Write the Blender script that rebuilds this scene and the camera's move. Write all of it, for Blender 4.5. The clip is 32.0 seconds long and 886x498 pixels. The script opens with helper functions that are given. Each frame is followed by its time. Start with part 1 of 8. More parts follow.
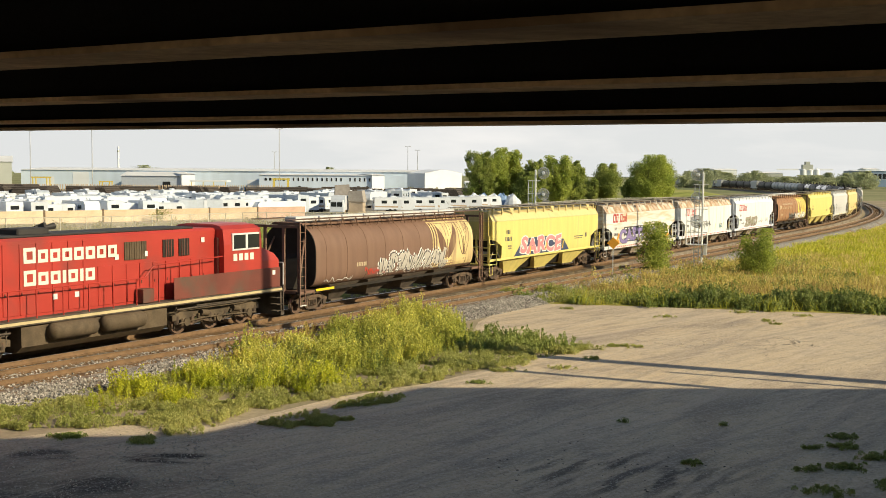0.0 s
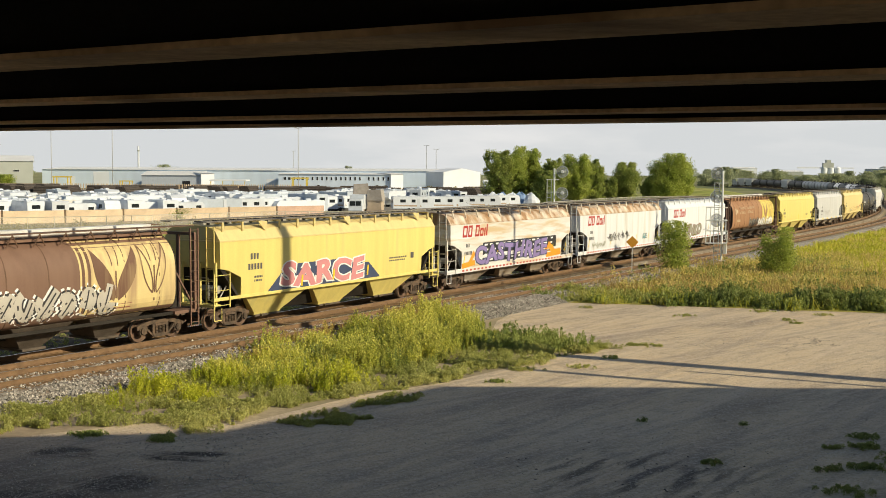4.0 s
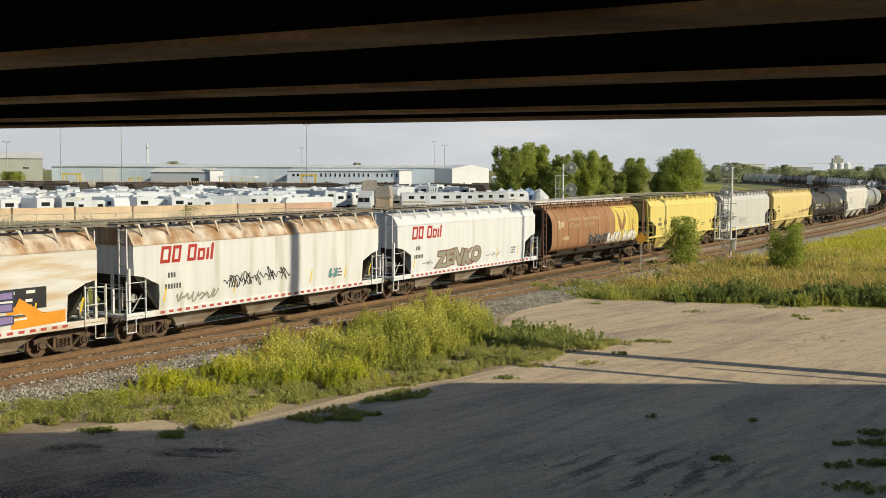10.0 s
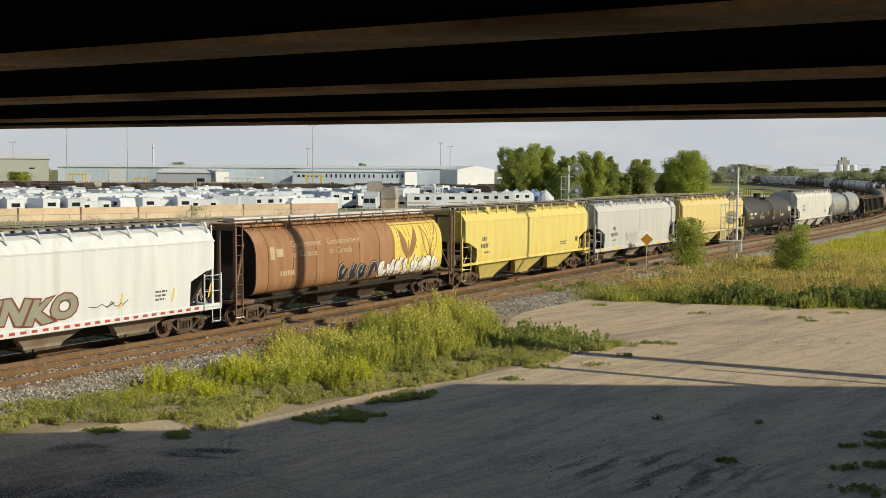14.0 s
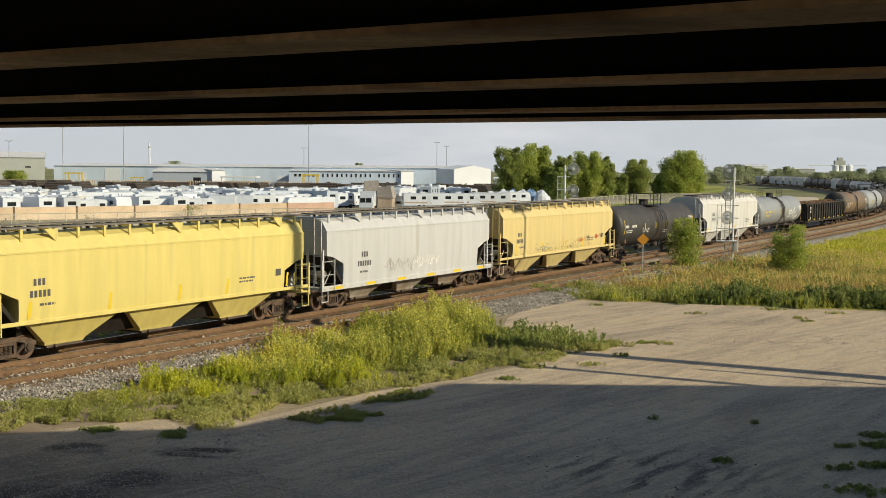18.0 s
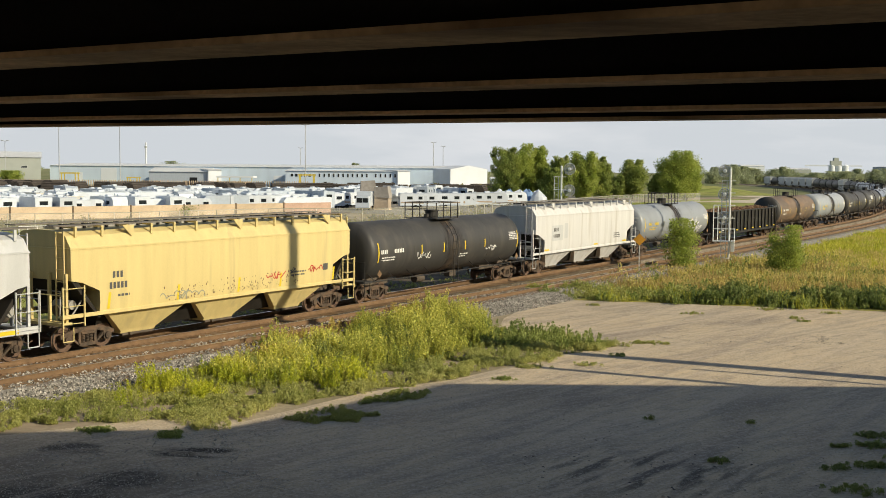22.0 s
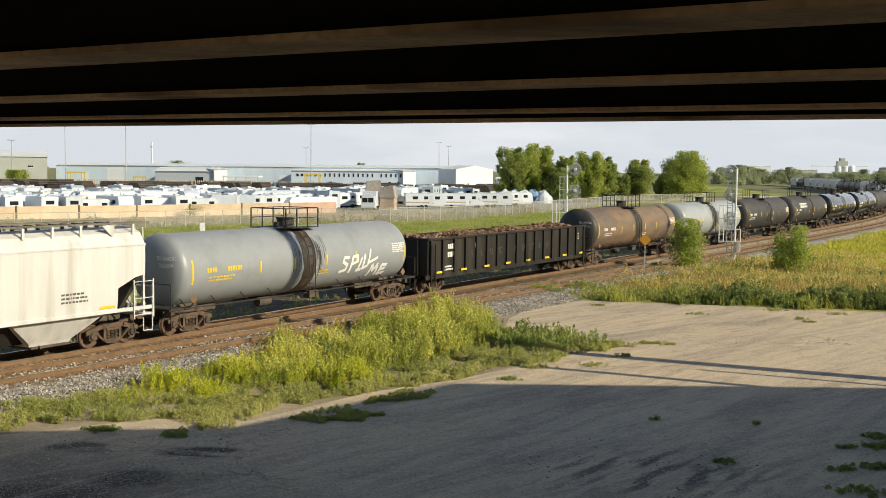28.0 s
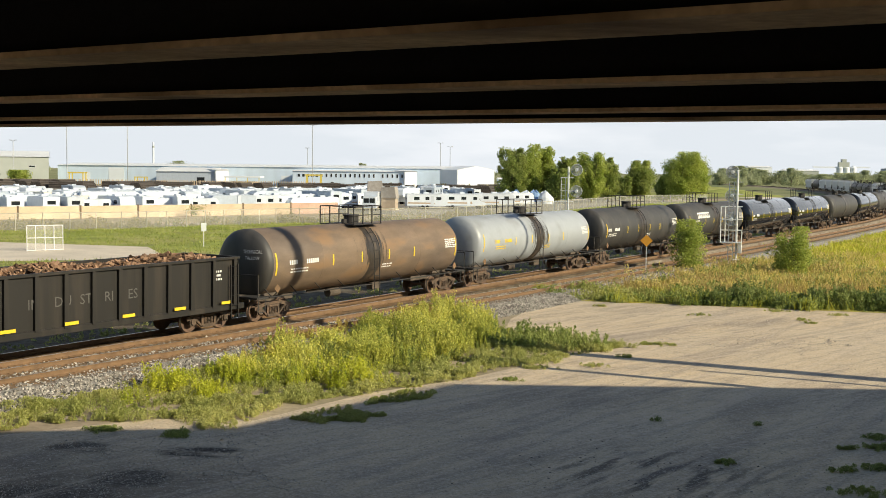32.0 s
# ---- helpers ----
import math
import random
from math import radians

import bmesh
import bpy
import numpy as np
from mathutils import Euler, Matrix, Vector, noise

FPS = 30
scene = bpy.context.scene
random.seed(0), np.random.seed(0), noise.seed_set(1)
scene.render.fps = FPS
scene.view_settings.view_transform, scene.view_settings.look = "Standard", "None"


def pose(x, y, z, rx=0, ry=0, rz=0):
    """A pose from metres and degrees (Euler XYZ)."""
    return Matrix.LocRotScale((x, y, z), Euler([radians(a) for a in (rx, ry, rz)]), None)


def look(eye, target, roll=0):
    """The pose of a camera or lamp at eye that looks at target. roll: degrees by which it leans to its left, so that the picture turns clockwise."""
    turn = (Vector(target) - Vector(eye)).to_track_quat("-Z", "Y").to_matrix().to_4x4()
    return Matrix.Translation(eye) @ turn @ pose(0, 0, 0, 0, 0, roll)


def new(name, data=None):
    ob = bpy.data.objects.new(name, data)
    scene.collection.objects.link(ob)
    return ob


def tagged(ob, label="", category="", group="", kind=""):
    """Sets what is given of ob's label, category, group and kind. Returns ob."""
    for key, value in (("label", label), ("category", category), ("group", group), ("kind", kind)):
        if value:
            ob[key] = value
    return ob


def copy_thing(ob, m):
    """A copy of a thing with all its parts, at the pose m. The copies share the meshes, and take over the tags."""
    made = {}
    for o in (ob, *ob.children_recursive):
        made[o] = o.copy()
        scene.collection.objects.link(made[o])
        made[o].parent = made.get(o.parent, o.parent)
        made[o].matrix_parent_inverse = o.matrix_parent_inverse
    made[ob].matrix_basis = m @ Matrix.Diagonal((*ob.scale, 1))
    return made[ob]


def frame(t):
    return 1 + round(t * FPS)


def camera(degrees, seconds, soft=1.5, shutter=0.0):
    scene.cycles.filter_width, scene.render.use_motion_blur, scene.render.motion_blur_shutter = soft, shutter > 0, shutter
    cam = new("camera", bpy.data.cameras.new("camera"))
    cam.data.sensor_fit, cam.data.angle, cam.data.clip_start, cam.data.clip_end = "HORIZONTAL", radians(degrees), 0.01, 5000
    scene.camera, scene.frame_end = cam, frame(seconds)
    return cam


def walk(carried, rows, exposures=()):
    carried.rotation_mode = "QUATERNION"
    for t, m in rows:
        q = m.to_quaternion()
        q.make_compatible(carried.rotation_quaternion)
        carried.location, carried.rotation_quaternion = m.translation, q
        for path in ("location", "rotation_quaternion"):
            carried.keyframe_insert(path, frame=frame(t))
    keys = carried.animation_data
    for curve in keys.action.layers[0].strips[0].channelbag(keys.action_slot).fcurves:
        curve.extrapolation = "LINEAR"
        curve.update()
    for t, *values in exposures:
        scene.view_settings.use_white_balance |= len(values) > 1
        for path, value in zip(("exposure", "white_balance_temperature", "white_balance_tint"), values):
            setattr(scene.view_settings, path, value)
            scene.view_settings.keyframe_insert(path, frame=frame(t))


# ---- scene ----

# ---------------------------------------------------------------- camera
EYE_Z = 6.68
CAMERA_ROWS = [
    (0, 86.139, -0.419, -1.269), (0.5, 86.139, -0.437, -1.182), (1, 86.129, -0.458, -1.058), (1.5, 86.124, -0.471, -0.943),
    (2, 86.115, -0.455, -0.827), (2.5, 86.089, -0.400, -0.684), (3, 86.081, -0.368, -0.513), (3.5, 86.092, -0.379, -0.400),
    (5.5, 86.000, -0.077, -0.052), (6, 86.010, -0.030, -0.011), (6.5, 86.002, -0.015, 0.046), (7, 85.978, -0.028, 0.089),
    (7.5, 85.976, 0.000, 0.123), (8, 85.984, 0.012, 0.106), (8.5, 85.974, -0.026, 0.041), (9, 85.945, -0.075, 0.016),
    (9.5, 85.905, -0.141, 0.056), (10, 85.889, -0.212, 0.119), (10.5, 85.884, -0.253, 0.165), (11, 85.873, -0.274, 0.204),
    (11.5, 85.882, -0.246, 0.255), (12, 85.904, -0.184, 0.322), (12.5, 85.928, -0.182, 0.398), (13, 85.943, -0.214, 0.465),
    (13.5, 85.941, -0.241, 0.490), (14, 85.938, -0.307, 0.397), (14.5, 85.937, -0.377, 0.272), (16.5, 85.888, -0.471, 0.276),
    (17, 85.888, -0.459, 0.272), (17.5, 85.905, -0.438, 0.251), (18, 85.919, -0.421, 0.216), (18.5, 85.912, -0.421, 0.185),
    (19, 85.913, -0.454, 0.168), (19.5, 85.941, -0.476, 0.158), (20, 85.972, -0.436, 0.119), (20.5, 85.965, -0.400, 0.064),
    (21, 85.926, -0.418, 0.024), (21.5, 85.910, -0.436, 0.014), (22, 85.924, -0.449, 0.038), (22.5, 85.934, -0.481, 0.072),
    (23, 85.941, -0.485, 0.118), (23.5, 85.940, -0.439, 0.182), (24, 85.933, -0.405, 0.255), (24.5, 85.936, -0.405, 0.312),
    (25, 85.926, -0.401, 0.338), (25.5, 85.902, -0.384, 0.351), (27.5, 85.895, -0.529, 0.388), (28, 85.918, -0.528, 0.325),
    (28.5, 85.922, -0.530, 0.226), (29, 85.897, -0.531, 0.179), (29.5, 85.883, -0.515, 0.171), (30, 85.889, -0.508, 0.173),
    (30.5, 85.901, -0.537, 0.209), (31, 85.923, -0.561, 0.283), (31.5, 85.943, -0.574, 0.357), (32, 85.946, -0.598, 0.396),
]
# the hand that carries the camera sways by a few centimetres
SWAY = [(0, 0.0, 0.0), (9, 0.0, 0.0), (13, -0.01, 0.0), (17, -0.02, 0.003), (20, -0.02, 0.005), (32, -0.02, 0.005)]


def sway(t):
    for (a, x0, z0), (b, x1, z1) in zip(SWAY, SWAY[1:]):
        if a <= t <= b:
            u = (t - a) / (b - a)
            return x0 + (x1 - x0) * u, z0 + (z1 - z0) * u
    return 0.0, 0.0


cam = camera(43.3, 32.0, 0.9)
walk(cam, [(t, pose(sway(t)[0], 0, EYE_Z + sway(t)[1], rx, ry, rz)) for t, rx, ry, rz in CAMERA_ROWS],
     exposures=[(0.0, 0.35, 6950, 10), (3.0, 0.22, 6850, 10), (6.0, 0.10, 6700, 10), (9.0, 0.0, 6600, 10), (13.0, -0.08, 6500, 10), (19.0, 0.0, 6500, 10), (23.0, 0.14, 6500, 10),
                (28.0, 0.26, 6450, 10), (30.0, 0.37, 6450, 10), (32.0, 0.44, 6450, 10)])

# ---------------------------------------------------------------- light
SUN_EL = radians(27)
SUN_TO = Vector((-0.905, 0.425, 0)).normalized() * math.cos(SUN_EL) + Vector((0, 0, -math.sin(SUN_EL)))
world = bpy.data.worlds.new("sky")
scene.world = world
world.use_nodes = True
wn = world.node_tree.nodes
sky = wn.new("ShaderNodeTexSky")
sky.sky_type = "NISHITA"
sky.sun_disc = False
sky.sun_elevation = SUN_EL
sky.sun_rotation = radians(116)
sky.air_density, sky.dust_density, sky.ozone_density = 1.2, 0.6, 2.0
world.node_tree.links.new(sky.outputs[0], wn["Background"].inputs[0])
wn["Background"].inputs[1].default_value = 0.066
sun = new("sun", bpy.data.lights.new("sun", "SUN"))
sun.data.energy, sun.data.angle, sun.data.color = 4.15, radians(0.55), (1.0, 0.885, 0.64)
sun.matrix_world = look((0, 0, 60), Vector((0, 0, 60)) + SUN_TO)


# ---------------------------------------------------------------- materials
def rgb(c):
    return (c[0], c[1], c[2], 1.0)


def surf(name, base, rough=0.6, metal=0.0, var=0.16, scale=1.6, grain=30.0, bump=0.12, dirt=None, amount=0.5,
         dirt_scale=0.9, stretch=(1, 1, 1), second=None, second_scale=0.3, second_amount=0.5, island=0.0, each=0.0,
         coat=0.0):
    """A weathered surface: large and fine variation of the colour, dirt patches, fine relief."""
    m = bpy.data.materials.new(name)
    m.use_nodes = True
    n, link = m.node_tree.nodes, m.node_tree.links.new
    b = n["Principled BSDF"]
    b.inputs["Roughness"].default_value, b.inputs["Metallic"].default_value = rough, metal
    b.inputs["Coat Weight"].default_value = coat
    if rough >= 0.8:
        b.inputs["Specular IOR Level"].default_value = 0.12
    co = n.new("ShaderNodeTexCoord")
    mp = n.new("ShaderNodeMapping")
    mp.inputs["Scale"].default_value = stretch
    link(co.outputs["Object"], mp.inputs[0])

    def tex(sc, detail=4.0, src=mp):
        t = n.new("ShaderNodeTexNoise")
        t.inputs["Scale"].default_value, t.inputs["Detail"].default_value = sc, detail
        link(src.outputs[0 if src is mp else "Object"], t.inputs[0])
        return t.outputs[0]

    def ramp(fac, lo, hi, v0, v1):
        r = n.new("ShaderNodeMapRange")
        r.inputs[1].default_value, r.inputs[2].default_value = lo, hi
        r.inputs[3].default_value, r.inputs[4].default_value = v0, v1
        link(fac, r.inputs[0])
        return r.outputs[0]

    def mix(kind, fac, a, c):
        x = n.new("ShaderNodeMixRGB")
        x.blend_type = kind
        for i, v in enumerate((fac, a, c)):
            if hasattr(v, "is_linked"):
                link(v, x.inputs[i])
            elif i == 0:
                x.inputs[0].default_value = v
            else:
                x.inputs[i].default_value = rgb(v)
        return x.outputs[0]

    col = mix("MIX", 1.0, base, base)
    if second:
        col = mix("MIX", ramp(tex(second_scale, 5), 0.5 - 0.18, 0.5 + 0.18, 1 - second_amount - 0.3, second_amount + 0.3)
                  if second_amount != 0.5 else ramp(tex(second_scale, 5), 0.38, 0.62, 0.0, 1.0), col, second)
    big = ramp(tex(scale, 5), 0.3, 0.7, 1 - var, 1 + var)
    g = n.new("ShaderNodeCombineColor")
    for i in range(3):
        link(big, g.inputs[i])
    col = mix("MULTIPLY", 1.0, col, g.outputs[0])
    fine = tex(grain, 3, co)
    f = n.new("ShaderNodeCombineColor")
    fv = ramp(fine, 0.25, 0.75, 1 - var * 0.8, 1 + var * 0.8)
    for i in range(3):
        link(fv, f.inputs[i])
    col = mix("MULTIPLY", 1.0, col, f.outputs[0])
    if dirt:
        col = mix("MIX", ramp(tex(dirt_scale, 7), 0.62 - 0.3 * amount, 0.78 - 0.3 * amount, 0.0, 0.9), col, dirt)
    if each or island:
        if each:
            rv = n.new("ShaderNodeObjectInfo").outputs["Random"]
        else:
            rv = n.new("ShaderNodeNewGeometry").outputs["Random Per Island"]
        k = n.new("ShaderNodeCombineColor")
        kv = ramp(rv, 0, 1, 1 - (each or island), 1 + (each or island))
        for i in range(3):
            link(kv, k.inputs[i])
        col = mix("MULTIPLY", 1.0, col, k.outputs[0])
    link(col, b.inputs["Base Color"])
    if bump:
        bp = n.new("ShaderNodeBump")
        bp.inputs["Strength"].default_value, bp.inputs["Distance"].default_value = min(1.0, bump), 0.02
        link(fine, bp.inputs["Height"])
        link(bp.outputs[0], b.inputs["Normal"])
    return m


def foliage(name, c0, c1, through_light=0.35):
    """Leaves: two greens mixed leaf by leaf, a little light passing through."""
    m = bpy.data.materials.new(name)
    m.use_nodes = True
    n, link = m.node_tree.nodes, m.node_tree.links.new
    b = n["Principled BSDF"]
    b.inputs["Roughness"].default_value = 0.65
    geo = n.new("ShaderNodeNewGeometry")
    co = n.new("ShaderNodeTexCoord")
    no = n.new("ShaderNodeTexNoise")
    no.inputs["Scale"].default_value = 0.25
    link(co.outputs["Object"], no.inputs[0])
    ad = n.new("ShaderNodeMath")
    ad.operation = "ADD"
    mr = n.new("ShaderNodeMapRange")
    mr.inputs[1].default_value, mr.inputs[2].default_value = 0.35, 0.65
    mr.inputs[3].default_value, mr.inputs[4].default_value = -0.35, 0.35
    link(no.outputs[0], mr.inputs[0])
    link(geo.outputs["Random Per Island"], ad.inputs[0])
    link(mr.outputs[0], ad.inputs[1])
    ad.use_clamp = True
    x = n.new("ShaderNodeMixRGB")
    x.inputs[1].default_value, x.inputs[2].default_value = rgb(c0), rgb(c1)
    link(ad.outputs[0], x.inputs[0])
    link(x.outputs[0], b.inputs["Base Color"])
    tr = n.new("ShaderNodeBsdfTranslucent")
    link(x.outputs[0], tr.inputs[0])
    ms = n.new("ShaderNodeMixShader")
    ms.inputs[0].default_value = through_light
    link(b.outputs[0], ms.inputs[1])
    link(tr.outputs[0], ms.inputs[2])
    link(ms.outputs[0], n["Material Output"].inputs[0])
    return m


def wire_net(name, c, cover=0.3):
    """Chain-link netting seen from far off: mostly open, thin grey wire."""
    m = bpy.data.materials.new(name)
    m.use_nodes = True
    n, link = m.node_tree.nodes, m.node_tree.links.new
    b = n["Principled BSDF"]
    b.inputs["Base Color"].default_value, b.inputs["Metallic"].default_value = rgb(c), 0.3
    b.inputs["Roughness"].default_value = 0.5
    tr = n.new("ShaderNodeBsdfTransparent")
    ms = n.new("ShaderNodeMixShader")
    ms.inputs[0].default_value = cover
    link(tr.outputs[0], ms.inputs[1])
    link(b.outputs[0], ms.inputs[2])
    link(ms.outputs[0], n["Material Output"].inputs[0])
    return m


RUST = (0.16, 0.075, 0.035)
MAT = {
    "dirt": surf("dry_ground", (0.40, 0.32, 0.23), 0.95, scale=0.3, grain=6, var=0.2, second=(0.30, 0.26, 0.16), second_scale=0.05, bump=0.4),
    "lot": None,
    "field": surf("dry_field", (0.36, 0.34, 0.06), 0.95, var=0.25, scale=0.12, grain=5, bump=0.6, second=(0.42, 0.36, 0.11), second_scale=0.07),
    "bank": surf("mown_grass", (0.26, 0.30, 0.07), 0.95, var=0.25, scale=0.3, grain=6, bump=0.6, second=(0.36, 0.35, 0.12), second_scale=0.12),
    "old_ballast": surf("old_brown_ballast", (0.088, 0.066, 0.043), 0.9, var=0.35, scale=5, grain=18, bump=0.9, second=(0.15, 0.125, 0.09), second_scale=1.2),
    "ballast": surf("track_ballast", (0.27, 0.255, 0.23), 0.9, var=0.4, scale=6, grain=18, bump=0.9, dirt=(0.20, 0.13, 0.08), amount=0.3, dirt_scale=0.7),
    "stone": surf("ballast_stone", (0.36, 0.335, 0.30), 0.85, var=0.2, island=0.7, bump=0.3),
    "ballast_rust": surf("rusty_ballast", (0.175, 0.108, 0.052), 0.9, var=0.35, scale=7, grain=18, bump=0.9, second=(0.235, 0.175, 0.12), second_scale=0.9),
    "rail": surf("rail_rust", (0.205, 0.125, 0.066), 0.75, 0.1, var=0.2, scale=3, grain=60, bump=0.15),
    "railtop": surf("rail_head_steel", (0.55, 0.50, 0.46), 0.28, 0.9, var=0.12, scale=2, grain=50, bump=0.03),
    "tie": surf("creosoted_tie", (0.175, 0.11, 0.06), 0.9, var=0.3, scale=4, grain=25, bump=0.5, each=0.3),
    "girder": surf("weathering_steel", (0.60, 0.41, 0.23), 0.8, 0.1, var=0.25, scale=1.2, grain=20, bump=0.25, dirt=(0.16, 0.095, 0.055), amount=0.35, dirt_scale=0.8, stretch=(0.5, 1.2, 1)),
    # near-black puts the shade between the girders into the web's colour
    "girder_web": surf("shade_black_girder_steel", (0.014, 0.012, 0.011), 0.85, 0.1, var=0.2, bump=0.15),
    "concrete": surf("bridge_concrete", (0.25, 0.24, 0.22), 0.9, var=0.15, scale=0.8, grain=12, bump=0.3),
    "steel": surf("galvanised_steel", (0.72, 0.73, 0.73), 0.5, 0.1, var=0.08, grain=40, bump=0.05),
    "whitepaint": surf("white_paint", (0.80, 0.79, 0.76), 0.5, var=0.06, grain=30, bump=0.03),
    "black": surf("black_iron", (0.035, 0.032, 0.03), 0.7, var=0.25, bump=0.1),
    "truck": surf("rusty_truck_iron", (0.105, 0.08, 0.062), 0.8, 0.1, var=0.35, scale=3, bump=0.2, dirt=(0.165, 0.11, 0.075), amount=0.5, dirt_scale=3),
    "wheel": surf("wheel_steel", (0.145, 0.09, 0.062), 0.7, 0.3, var=0.25, scale=4, bump=0.1),
    "tread": surf("wheel_tread", (0.6, 0.58, 0.55), 0.3, 0.9, var=0.1, bump=0.02),
    "under": surf("grimy_underframe", (0.11, 0.09, 0.073), 0.85, var=0.3, bump=0.15),
    "loco_grime": surf("brown_road_grime", (0.125, 0.095, 0.064), 0.85, var=0.25, scale=1.5, bump=0.15, dirt=(0.07, 0.056, 0.042), amount=0.4, dirt_scale=1.4),
    "red": surf("red_locomotive_paint", (0.43, 0.042, 0.030), 0.45, var=0.1, scale=0.8, bump=0.03, dirt=(0.30, 0.05, 0.04), amount=0.35, dirt_scale=0.6, coat=0.1),
    "red_dirty": surf("grimy_red_paint", (0.17, 0.046, 0.032), 0.7, var=0.22, scale=0.9, bump=0.05, dirt=(0.115, 0.066, 0.046), amount=0.5, dirt_scale=0.8),
    "gold": surf("pale_yellow_stripe", (0.56, 0.46, 0.26), 0.55, var=0.1),
    "cream": surf("cream_letter_paint", (0.80, 0.76, 0.66), 0.5, var=0.05),
    "signred": surf("red_letter_paint", (0.42, 0.035, 0.028), 0.5, var=0.08),
    "yellowmark": surf("yellow_reflector", (0.80, 0.58, 0.03), 0.45, var=0.06),
    "redmark": surf("red_reflector", (0.45, 0.08, 0.06), 0.45, var=0.1),
    "greymark": surf("dark_stencil_paint", (0.10, 0.10, 0.10), 0.6, var=0.1),
    "glass": surf("dark_window", (0.02, 0.025, 0.03), 0.08, var=0.02, bump=0),
}


# old oil stains on the gravel: place, half-widths and the least cover
STAINS = [(-9.6, 28.4, 1.0, 0.75, 0.3), (-7.4, 25.6, 1.2, 0.95, 0.85), (-8.9, 24.3, 2.1, 0.9, 0.8), (-6.3, 28.1, 1.4, 0.7, 0.0)]


def gravel_yard():
    """Packed sandy gravel: speckle of small stones, ruts of wheels along one way, dark patches, shade painted in at the
    near left.
    """
    m = bpy.data.materials.new("packed_gravel")
    m.use_nodes = True
    n, link = m.node_tree.nodes, m.node_tree.links.new
    b = n["Principled BSDF"]
    b.inputs["Roughness"].default_value = 0.95
    b.inputs["Specular IOR Level"].default_value = 0.12
    co = n.new("ShaderNodeTexCoord")

    def noise_at(scale, detail, turn=0.0, stretch=(1, 1, 1)):
        mr, mp, t = n.new("ShaderNodeMapping"), n.new("ShaderNodeMapping"), n.new("ShaderNodeTexNoise")
        mr.inputs["Rotation"].default_value, mp.inputs["Scale"].default_value = (0, 0, radians(turn)), stretch
        t.inputs["Scale"].default_value, t.inputs["Detail"].default_value = scale, detail
        link(co.outputs["Object"], mr.inputs[0])
        link(mr.outputs[0], mp.inputs[0])
        link(mp.outputs[0], t.inputs[0])
        return t.outputs[0]

    def span(v, lo, hi, a, c):
        r = n.new("ShaderNodeMapRange")
        for i, x in enumerate((lo, hi, a, c)):
            r.inputs[i + 1].default_value = x
        link(v, r.inputs[0])
        return r.outputs[0]

    def mixed(fac, a, c, kind="MIX"):
        x = n.new("ShaderNodeMixRGB")
        x.blend_type = kind
        link(fac, x.inputs[0])
        for i, v in ((1, a), (2, c)):
            if isinstance(v, tuple):
                x.inputs[i].default_value = rgb(v)
            else:
                link(v, x.inputs[i])
        return x.outputs[0]

    broad = noise_at(0.09, 5)
    col = mixed(span(broad, 0.38, 0.62, 0, 1), (0.66, 0.52, 0.345), (0.58, 0.475, 0.34))
    rut = noise_at(1.1, 7, -50, (0.14, 1.0, 1))
    col = mixed(span(rut, 0.48, 0.66, 0, 0.5), col, (0.34, 0.27, 0.215))
    col = mixed(span(noise_at(2.6, 6, -38, (0.22, 1, 1)), 0.52, 0.68, 0, 0.45), col, (0.27, 0.215, 0.175))
    col = mixed(span(noise_at(0.5, 8), 0.56, 0.70, 0, 0.6), col, (0.36, 0.30, 0.24))
    col = mixed(span(noise_at(3.5, 8), 0.52, 0.66, 0, 0.6), col, (0.71, 0.58, 0.42))
    patchy = noise_at(0.22, 7, -50, (0.5, 1, 1))
    col = mixed(span(patchy, 0.58, 0.70, 0, 0.5), col, (0.22, 0.18, 0.15))
    for sx, sy, rx, ry, least in STAINS:
        mp, ln = n.new("ShaderNodeMapping"), n.new("ShaderNodeVectorMath")
        mp.inputs["Location"].default_value = (-sx / rx, -sy / ry, 0)
        mp.inputs["Scale"].default_value = (1 / rx, 1 / ry, 0)
        ln.operation = "LENGTH"
        link(co.outputs["Object"], mp.inputs[0])
        link(mp.outputs[0], ln.inputs[0])
        blot = n.new("ShaderNodeMath")
        blot.operation = "MULTIPLY"
        link(span(ln.outputs["Value"], 1.0, 0.62, 0, 1), blot.inputs[0])
        link(span(noise_at(1.5, 8, 0, (0.6, 1.3, 1)), 0.38, 0.54, least, 0.95), blot.inputs[1])
        col = mixed(blot.outputs[0], col, (0.032, 0.027, 0.024))
    # deeper shade under the bridge, painted into the gravel at the near left
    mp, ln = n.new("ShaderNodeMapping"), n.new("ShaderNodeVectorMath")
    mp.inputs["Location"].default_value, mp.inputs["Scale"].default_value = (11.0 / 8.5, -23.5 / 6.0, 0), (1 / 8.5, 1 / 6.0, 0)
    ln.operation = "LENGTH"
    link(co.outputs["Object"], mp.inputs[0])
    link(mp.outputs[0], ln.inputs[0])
    deep_shade = n.new("ShaderNodeMath")
    deep_shade.operation = "MULTIPLY"
    link(span(ln.outputs["Value"], 1.05, 0.4, 0, 1), deep_shade.inputs[0])
    link(span(noise_at(0.7, 6), 0.3, 0.6, 0.35, 0.8), deep_shade.inputs[1])
    col = mixed(deep_shade.outputs[0], col, (0.165, 0.137, 0.11))
    # damp churned earth where vehicles turn: streaks along their way
    churn = n.new("ShaderNodeMath")
    churn.operation = "MULTIPLY"
    mp, ln = n.new("ShaderNodeMapping"), n.new("ShaderNodeVectorMath")
    mp.inputs["Location"].default_value, mp.inputs["Scale"].default_value = (-5.0 / 4.2, -26.6 / 3.4, 0), (1 / 4.2, 1 / 3.4, 0)
